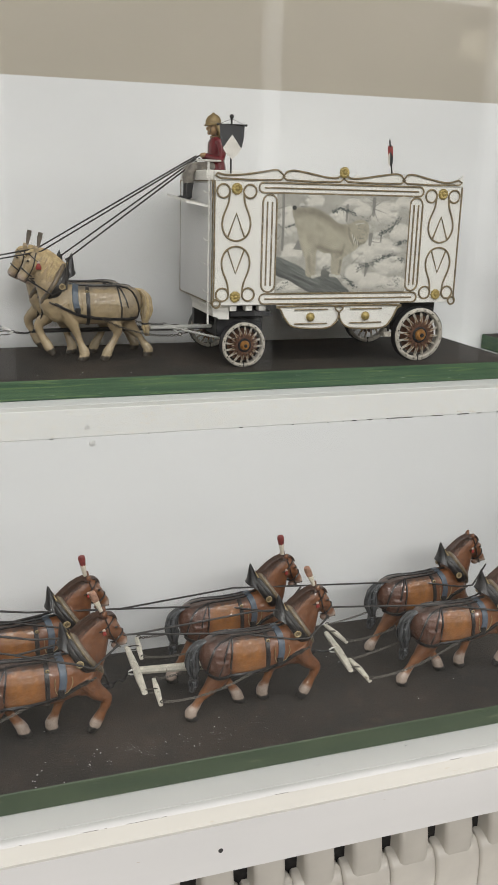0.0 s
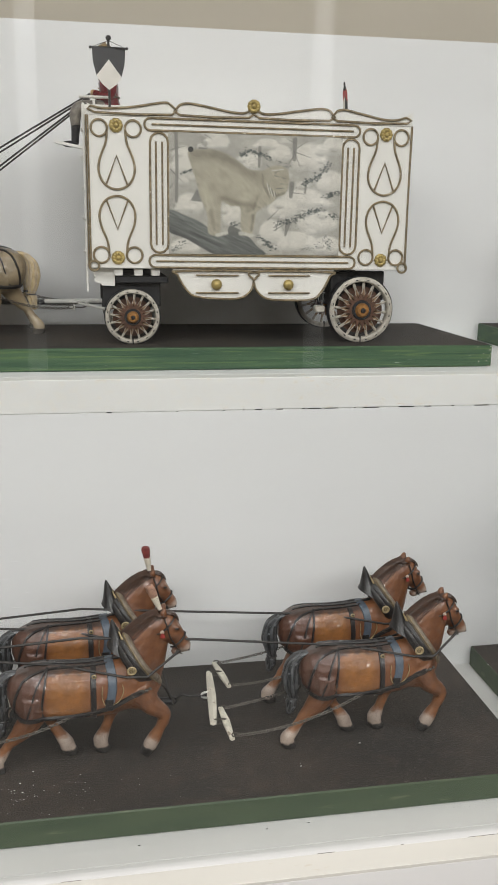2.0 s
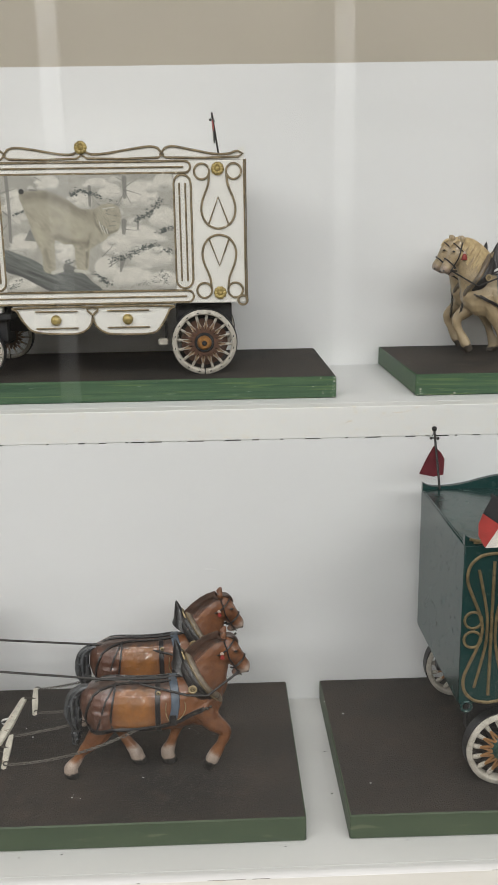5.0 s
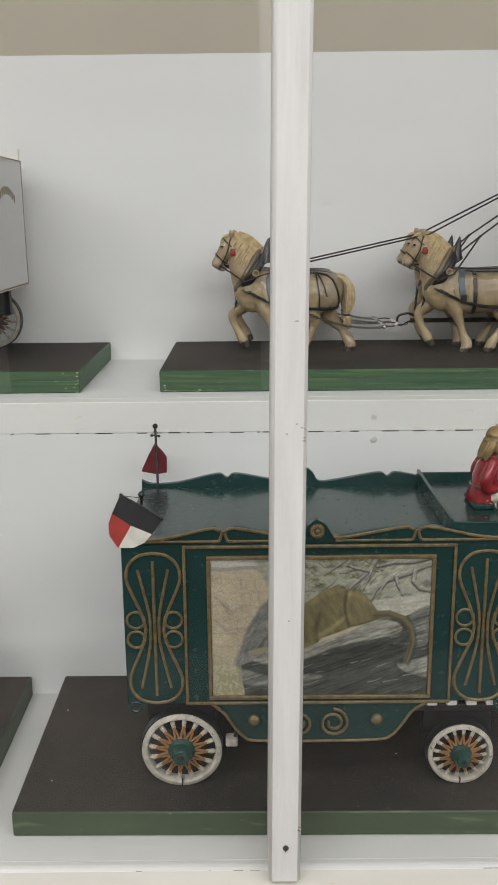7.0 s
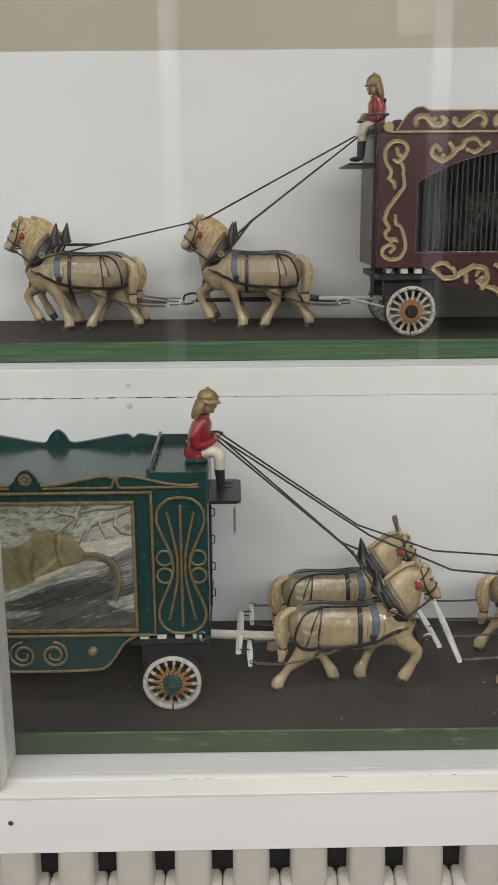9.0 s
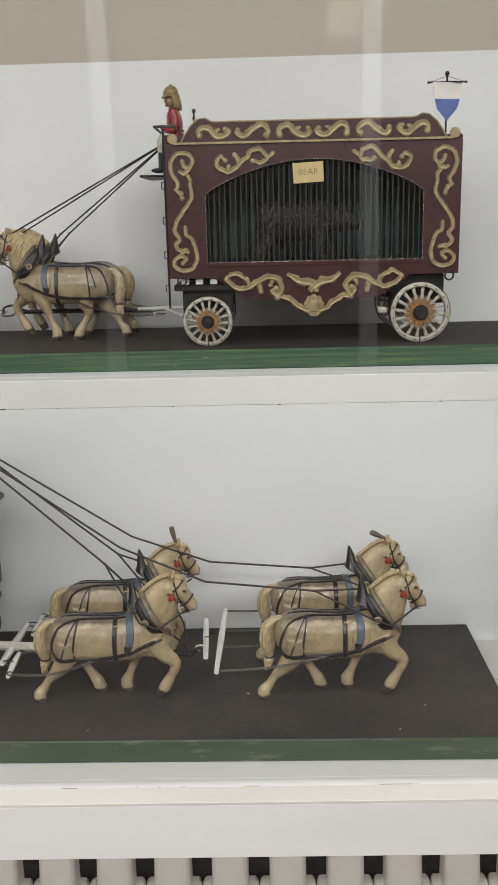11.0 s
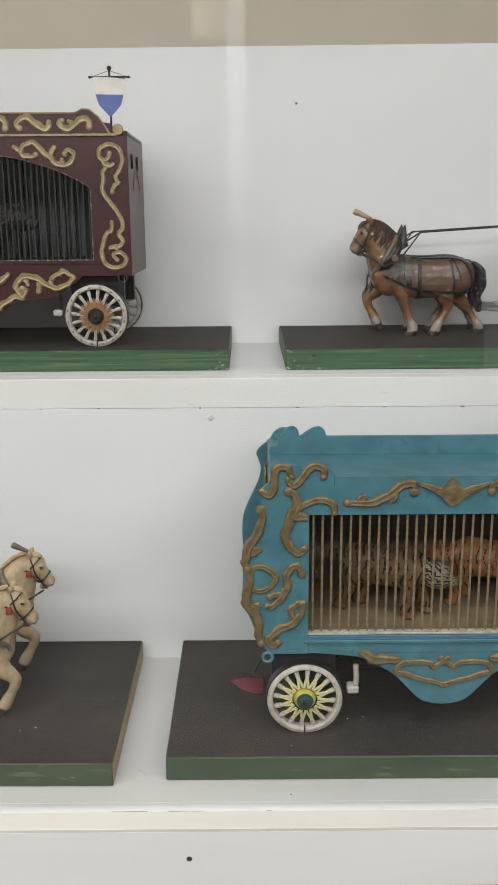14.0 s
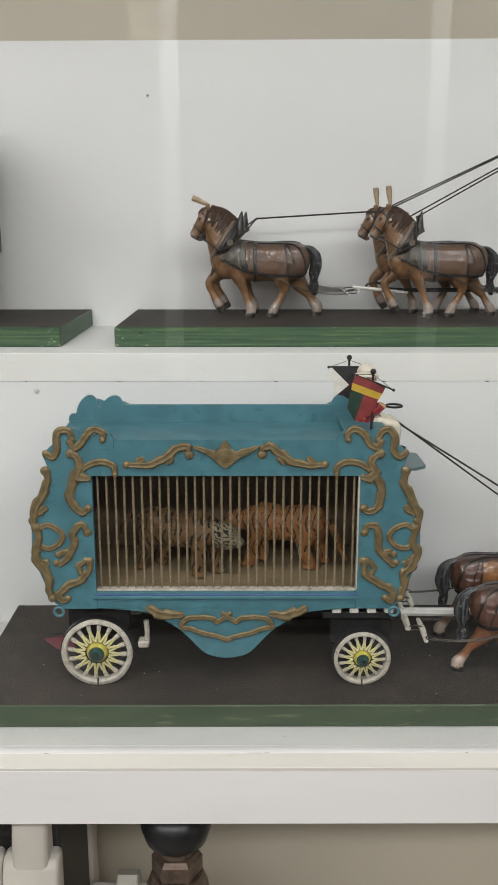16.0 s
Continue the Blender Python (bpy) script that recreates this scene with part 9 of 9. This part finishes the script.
beast(0.110, 0.078, 0, 0.02, BEARFUR, "bear_figurine", "dark carved bear figurine standing in the barred cage", (1.806, 1.186, UTOP + 0.1083), 0, fat=1.15)
beast(0.100, 0.074, 0, -0.12, TIGERTAN, "tiger_figurine", "carved striped tiger figurine facing the cage bars", (2.305, 0.905, LTOP + 0.1102), -22, STRIPE, TIGERPALE, [(0.62, 0.80), (0.74, 0.60), (0.78, 0.42)])
beast(0.098, 0.074, 0, 0.0, TIGERFUR, "tiger_figurine", "orange carved tiger figurine walking along the cage back", (2.424, 0.925, LTOP + 0.1102), 172, STRIPE, TIGERPALE, [(0.60, 0.55), (0.66, 0.30), (0.74, 0.12)])


# ---- gear: poles, eveners, chains and reins ----
def stick(name, a, b, r, mat, label, group=""):
    a, b = Vector(a), Vector(b)
    g = Geo(mat).tube([a, a.lerp(b, 0.5), b], [r * 0.85, r, r * 0.85], 8)
    return tagged(g.obj(name), label, "stick", group)


def rein(pts, r=0.00115, sag=True):
    g = Geo(CORD).tube([Vector(p) for p in pts], r, 6)
    return tagged(g.obj("rein"), "thin dark rein cord between driver and horses", "rein", "reins")


def links(a, b, sag=0.004, size=0.0029, wire=0.00048, mat=CHAIN, label="fine dull steel trace chain"):
    a, b = Vector(a), Vector(b)
    n = max(3, int((b - a).length / (size * 0.80)))
    g = Geo(mat)
    d = (b - a).normalized()
    up = Vector((0, 0, 1)) - d * d.z
    up.normalize()
    sd = d.cross(up)
    for i in range(n):
        t = (i + 0.5) / n
        c = a.lerp(b, t) - Vector((0, 0, sag * 4 * t * (1 - t)))
        e = up if i % 2 else sd
        g.tube([c + d * size * 0.58 * math.cos(q) + e * size * 0.34 * math.sin(q) for q in [2 * math.pi * k / 8 for k in range(8)]], wire, 4, True)
    return tagged(g.obj("trace_chain"), label, "chain", "trace chains")


def evener(x, yc, z, dr, half, mat, hx, near, far, base_z, lean=0.0, thick=1.0, ahead=0.0165, skew=(0.0, 0.0)):
    """A cross-bar with two swing bars, and trace chains from them to a pair of horses."""
    root = thing("evener", "off-white wooden cross-bar with two swing bars for a team", "harness bar", (x, yc, z), "team eveners")
    k = 0.0036 * thick
    Geo(mat).tube([(-dr * lean, -half, 0), (-dr * lean * 0.4, -half * 0.5, 0.0005), (0.0006, 0, 0.0004), (dr * lean, half, 0)], [k * 0.75, k, k * 1.1, k * 0.75], 6, flat=1.3, flat_axis=0).obj("crossbar", root, sharp=30)
    for s in (-1, 1):
        c = s * half * 0.95
        o = dr * (ahead + s * lean)
        q = dr * skew[0 if s < 0 else 1] / 2
        sb = Geo(mat).tube([(o + q, c - 0.026, -0.003 + s * 0.001), (o, c, -0.001), (o - q, c + 0.026, -0.001)], [k * 0.55, k * 0.85, k * 0.55], 6, flat=1.3, flat_axis=0).obj("swing_bar", root, sharp=30)
        Geo(CHAIN).tube([(dr * (ahead * 0.5 + s * lean) + ahead * 0.58 * math.cos(t), c, 0.0028 * math.sin(t)) for t in [2 * math.pi * q / 12 for q in range(12)]], 0.0009, 5, True).obj("link", sb, "bent steel link")
        for e in (-1, 1):
            Geo(CHAIN).tube([(o - e * q + dr * 0.003 * math.cos(t) + dr * 0.0025, c + e * 0.0250, 0.0022 * math.sin(t)) for t in [2 * math.pi * u / 10 for u in range(10)]], 0.0007, 5, True).obj("end_ring", sb, "steel end ring")
    for s, hy in ((-1, near), (1, far)):
        for e in (-1, 1):
            links((x + dr * (ahead + 0.004 + s * lean) - e * dr * skew[0 if s < 0 else 1] / 2, yc + s * half * 0.95 + e * 0.0250, z - 0.001), (hx + dr * 0.068, hy + e * 0.0262, base_z + 0.0590), 0.004 + 0.004 * (e < 0), 0.0040, 0.00052)
    return root


LZ, UZ = LTOP + 0.033, UTOP + 0.036
LC, UC = (LY + LYF) / 2, (UY + UYF) / 2
for x, yc, z, half, mat, team, lean, ahead, skew in (
        (0.0900, LC, LTOP + 0.045, 0.055, STICK, TEAM_L1[0], 0.0, 0.0150, (-0.003, -0.004)), (0.3440, LC, LTOP + 0.045, 0.055, STICK, TEAM_L1[1], 0.0, 0.0150, (-0.003, -0.004)),
        (0.6065, 0.922, LTOP + 0.035, 0.0495, STICK, TEAM_L1[2], 0.0045, 0.0130, (0.004, 0.009)), (2.5655, LC, LZ + 0.012, 0.042, STICK, TEAM_L3[0], 0.0, 0.0165, (0.0, 0.0)),
        (1.4530, 0.940, LTOP + 0.042, 0.052, DOUBLE, TEAM_L2[0], 0.002, 0.0130, (0.0, 0.0))):
    evener(x, yc, z, 1, half, mat, team[0], LY, LYF, LTOP, lean, 1.0, ahead, skew)
# the lead pair of the cream team pulls on one long spreader behind a short bar
root = thing("evener", "white wooden spreader bar behind a short bar for a team", "harness bar", (1.7005, 0.946, LTOP + 0.040), "team eveners")
Geo(DOUBLE).tube([(-0.0025, -0.080, -0.001), (0, 0, 0.0005), (0.0025, 0.080, 0.001)], [0.0024, 0.0036, 0.0024], 6, flat=1.2, flat_axis=0).obj("spreader", root, sharp=30)
Geo(DOUBLE).tube([(-0.0165, -0.041, -0.003), (-0.0190, 0.009, -0.0025), (-0.0215, 0.059, -0.003)], [0.0026, 0.0034, 0.0026], 6, flat=1.2, flat_axis=0).obj("crossbar", root, sharp=30)
Geo(CHAIN).tube([(-0.0095 + 0.0115 * math.cos(t), 0.004, -0.0012 + 0.0028 * math.sin(t)) for t in [2 * math.pi * q / 12 for q in range(12)]], 0.0009, 5, True).obj("link", root, "bent steel link")
for y0, hy, e in ((-0.073, LY, -1), (-0.020, LY, 1), (0.020, LYF, -1), (0.073, LYF, 1)):
    links((1.7030, 0.946 + y0 * 1.06, LTOP + 0.040), (TEAM_L2[1][0] + 0.068, hy + e * 0.0262, LTOP + 0.0590), 0.004, 0.0036, 0.0006)
for hx, a, b, off in TEAM_U1 + TEAM_U2 + TEAM_U3:
    evener(hx + 0.0600, UC, UZ, -1, 0.026, DOUBLE, hx, UY, UYF, UTOP, 0.0, 0.7)
# evener of the next pair ahead of the cream team, and the short chain that couples it to the pole
evener(0.2340, UC, UZ + 0.004, -1, 0.026, DOUBLE, 0.1600, UY, UYF, UTOP, 0.004, 0.8)
links((0.2720, UC, UZ + 0.002), (0.2380, UC, UZ + 0.004), 0.004, 0.0038, 0.0007, IRON, "dark iron pole chain")
g = "wagon poles"
stick("wagon_pole", (1.415, LC - 0.004, LZ + 0.013), (1.600, LC - 0.004, LZ + 0.002), 0.0062, STICK, "off-white wooden wagon pole between two horses", g)
stick("wagon_pole", (0.342, LC, LTOP + 0.043), (0.510, LC - 0.004, LZ + 0.001), 0.0055, STICK, "off-white wooden team pole between two horses", g)
stick("wagon_pole", (0.02, LC, LTOP + 0.043), (0.252, LC - 0.004, LZ + 0.001), 0.0055, STICK, "off-white wooden team pole between two horses", g)
stick("wagon_pole", (2.540, LC - 0.006, LZ + 0.017), (2.790, LC, LZ + 0.012), 0.0058, DOUBLE, "white wooden wagon pole between two horses", g)
stick("wagon_pole", (0.270, UC, UZ + 0.002), (0.545, UC, UZ + 0.002), 0.0034, BLACK, "dark wooden wagon pole between two horses", g)
stick("wagon_pole", (1.395, UC, UZ + 0.002), (1.580, UC, UZ + 0.002), 0.0034, BLACK, "dark wooden wagon pole between two horses", g)
stick("wagon_pole", (1.575, UC - 0.002, UZ + 0.003), (1.690, UC, UZ + 0.003), 0.0034, DOUBLE, "white end of a wagon pole at the axle", g)
stick("wagon_pole", (0.440, UC - 0.002, UZ + 0.003), (0.550, UC, UZ + 0.003), 0.0034, DOUBLE, "white end of a wagon pole at the axle", g)
stick("wagon_pole", (2.600, UC, UZ), (2.900, UC, UZ + 0.002), 0.0034, BLACK, "dark wooden wagon pole between two horses", g)
stick("doubletree", (2.536, UC - 0.012, UZ + 0.006), (2.618, UC - 0.008, UZ - 0.003), 0.0026, DOUBLE, "white painted pole ahead of the wheel pair", "pole struts")
# dark iron pole tips with a hook, and straps from both collars down to them
for hx, bar, z in ((TEAM_L1[0][0], 0.3440, LTOP + 0.044), (TEAM_L1[1][0], 0.6065, LTOP + 0.034), (TEAM_L2[0][0], 1.6800, LTOP + 0.038)):
    tip = Vector((hx + 0.168, LC - 0.006, LTOP + 0.032))
    stick("pole_tip", (hx + 0.105, LC - 0.004, LZ + 0.001), tip, 0.0040, BLACK, "black iron shod tip of a team pole", "pole tips")
    g = Geo(IRON).tube([tip + Vector((0.0050 * math.cos(t), 0, 0.0040 * math.sin(t))) for t in [2 * math.pi * q / 12 for q in range(12)]], 0.0011, 6, True)
    g.tube(curve([tip + Vector((0.004, 0, 0)), tip + Vector((0.010, 0, 0.006)), tip + Vector((0.017, 0.001, 0.003)), (bar - 0.010, LC - 0.004, z), (bar - 0.004, LC - 0.004, z)], 4), 0.0013, 6)
    g.use(DOUBLE).tube([(bar - 0.0035 + 0.0060 * math.cos(t), LC - 0.004, z + 0.0032 * math.sin(t)) for t in [2 * math.pi * q / 12 for q in range(12)]], 0.0011, 6, True)
    tagged(g.obj("pole_hook"), "black iron hook and ring at a pole tip", "hook", "pole hooks")
    for hy in (LY, LYF):
        rein([(hx + 0.147, hy + (0.006 if hy < LC else -0.004), LTOP + 0.076), (hx + 0.160, (hy + LC) / 2, LTOP + 0.056), tip], 0.0012)
# neck chains from the pole tips
links((1.395, UC, UZ + 0.002), (1.371, UC, UZ), 0.005, 0.0038, 0.0007, IRON, "dark iron pole chain")
for hx in (TEAM_U1[0][0], TEAM_U2[0][0], TEAM_U2[1][0], TEAM_U3[0][0], TEAM_U3[1][0]):
    for hy in (UY, UYF):
        links((hx - 0.1500, hy, UTOP + 0.0800), (hx - 0.1540, hy * 0.7 + UC * 0.3, UTOP + 0.0480), 0.0, 0.0040, 0.0007, IRON, "dark iron chain hanging from a collar")
for hx in (TEAM_U2[0][0], TEAM_U3[1][0]):
    g = Geo(IRON).tube(curve([(hx - 0.128, UC, UZ + 0.002), (hx - 0.150, UC, UZ + 0.004), (hx - 0.166, UC - 0.004, UZ + 0.012), (hx - 0.180, UC - 0.004, UZ + 0.009), (hx - 0.182, UC - 0.004, UZ + 0.001)], 4), 0.0017, 6)
    tagged(g.obj("pole_hook"), "black iron hook and ring at a pole tip", "hook", "pole hooks")
# struts from the axles to the poles
for x0, x1, y0, z, m in ((1.655, 1.615, 1.16, UTOP, DOUBLE), (0.520, 0.470, 1.17, UTOP, DOUBLE)):
    stick("pole_strut", (x0, y0 + 0.02, z + 0.036), (x1, UC, z + 0.039), 0.0018, m, "thin white pole strut at the front axle", "pole struts")
    stick("pole_strut", (x0, y0 + 0.14, z + 0.036), (x1, UC, z + 0.039), 0.0018, m, "thin white pole strut at the front axle", "pole struts")


def knot(p):
    return tagged(Geo(CORD).ball(p, (0.0022, 0.0014, 0.0016), 8, 5).obj("rein_knot"), "small knot in a dark rein", "knot", "rein knots")


def bit(hx, hy, z, dr, side):
    return (hx + dr * 0.1705, hy + side * 0.0090, z + (0.1145 if dr < 0 else 0.1095))


def drive(hand, z, dr, near, far, pairs, way, spread=0.010):
    """Reins from the driver's hand to each pair: over those behind, forked at a knot, then past the collar to both sides of the bit."""
    for hy, off, k in ((near, -spread, 1), (far, spread, 2)):
        for n, hx in enumerate(pairs):
            pts = [Vector(hand) + Vector((0, off, 0.004 * n))]
            for prev in pairs[:n]:
                for p in way["pass"]:
                    pts.append(Vector((prev + dr * p[0], hy - 0.004, z + p[k])))
            p = way["first" if n == 0 else "next"]
            mid = Vector((hx + dr * p[0], hy - 0.002, z + p[k]))
            low = min(0.103, p[k] - 0.004)
            rein(pts + [mid, (hx + dr * 0.120, hy - 0.0265, z + low), (hx + dr * 0.140, hy - 0.0270, z + min(0.095, low)), bit(hx, hy, z, dr, -1)])
            rein([mid, (hx + dr * 0.112, hy + 0.012, z + min(0.1225, p[k])), (hx + dr * 0.150, hy + 0.018, z + 0.112), bit(hx, hy, z, dr, 1)])
            knot(mid)


LOW_WAY = {"first": (0.082, 0.163, 0.140), "pass": ((0.100, 0.183, 0.163), (0.1925, 0.141, 0.129)), "next": (0.058, 0.127, 0.118)}
FLAT_WAY = {"first": (0.060, 0.110, 0.106), "pass": ((0.080, 0.127, 0.117), (0.190, 0.118, 0.107)), "next": (0.060, 0.100, 0.0935)}
BAY_WAY = {"first": (0.116, 0.141, 0.142), "pass": ((0.160, 0.150, 0.150),), "next": (0.088, 0.139, 0.139)}
HIGH_WAY = {"first": (0.116, 0.141, 0.142), "pass": ((0.150, 0.152, 0.152),), "next": (0.060, 0.118, 0.118)}
drive((1.4290, 0.926, LTOP + 0.2855), LTOP, 1, LY, LYF, [h[0] for h in TEAM_L2], LOW_WAY)
TAUT_WAY = {"first": (0.082, 0.188, 0.165), "pass": (), "next": (0.058, 0.127, 0.118)}
drive((2.5390, 0.910, LTOP + 0.2890), LTOP, 1, LY, LYF, [h[0] for h in TEAM_L3], TAUT_WAY)
drive((-0.12, 0.930, LTOP + 0.190), LTOP, 1, LY, LYF, [h[0] for h in TEAM_L1], FLAT_WAY)
drive((0.5030, 1.250, UTOP + 0.280), UTOP, -1, UY, UYF, [TEAM_U1[0][0], 0.16], HIGH_WAY)
SLACK_WAY = {"first": (0.083, 0.149, 0.149), "pass": ((0.150, 0.152, 0.152),), "next": (0.060, 0.118, 0.118)}
drive((1.6182, 1.245, UTOP + 0.257), UTOP, -1, UY, UYF, [TEAM_U2[0][0], TEAM_U2[1][0]], SLACK_WAY, 0.004)
for y in (1.238, 1.250):
    rein([(1.6182, y, UTOP + 0.257), (1.6280, y, UTOP + 0.266), (1.6300, y, UTOP + 0.276)])
drive((2.885, 1.250, UTOP + 0.290), UTOP, -1, UY, UYF, [TEAM_U3[1][0], TEAM_U3[0][0]], BAY_WAY)
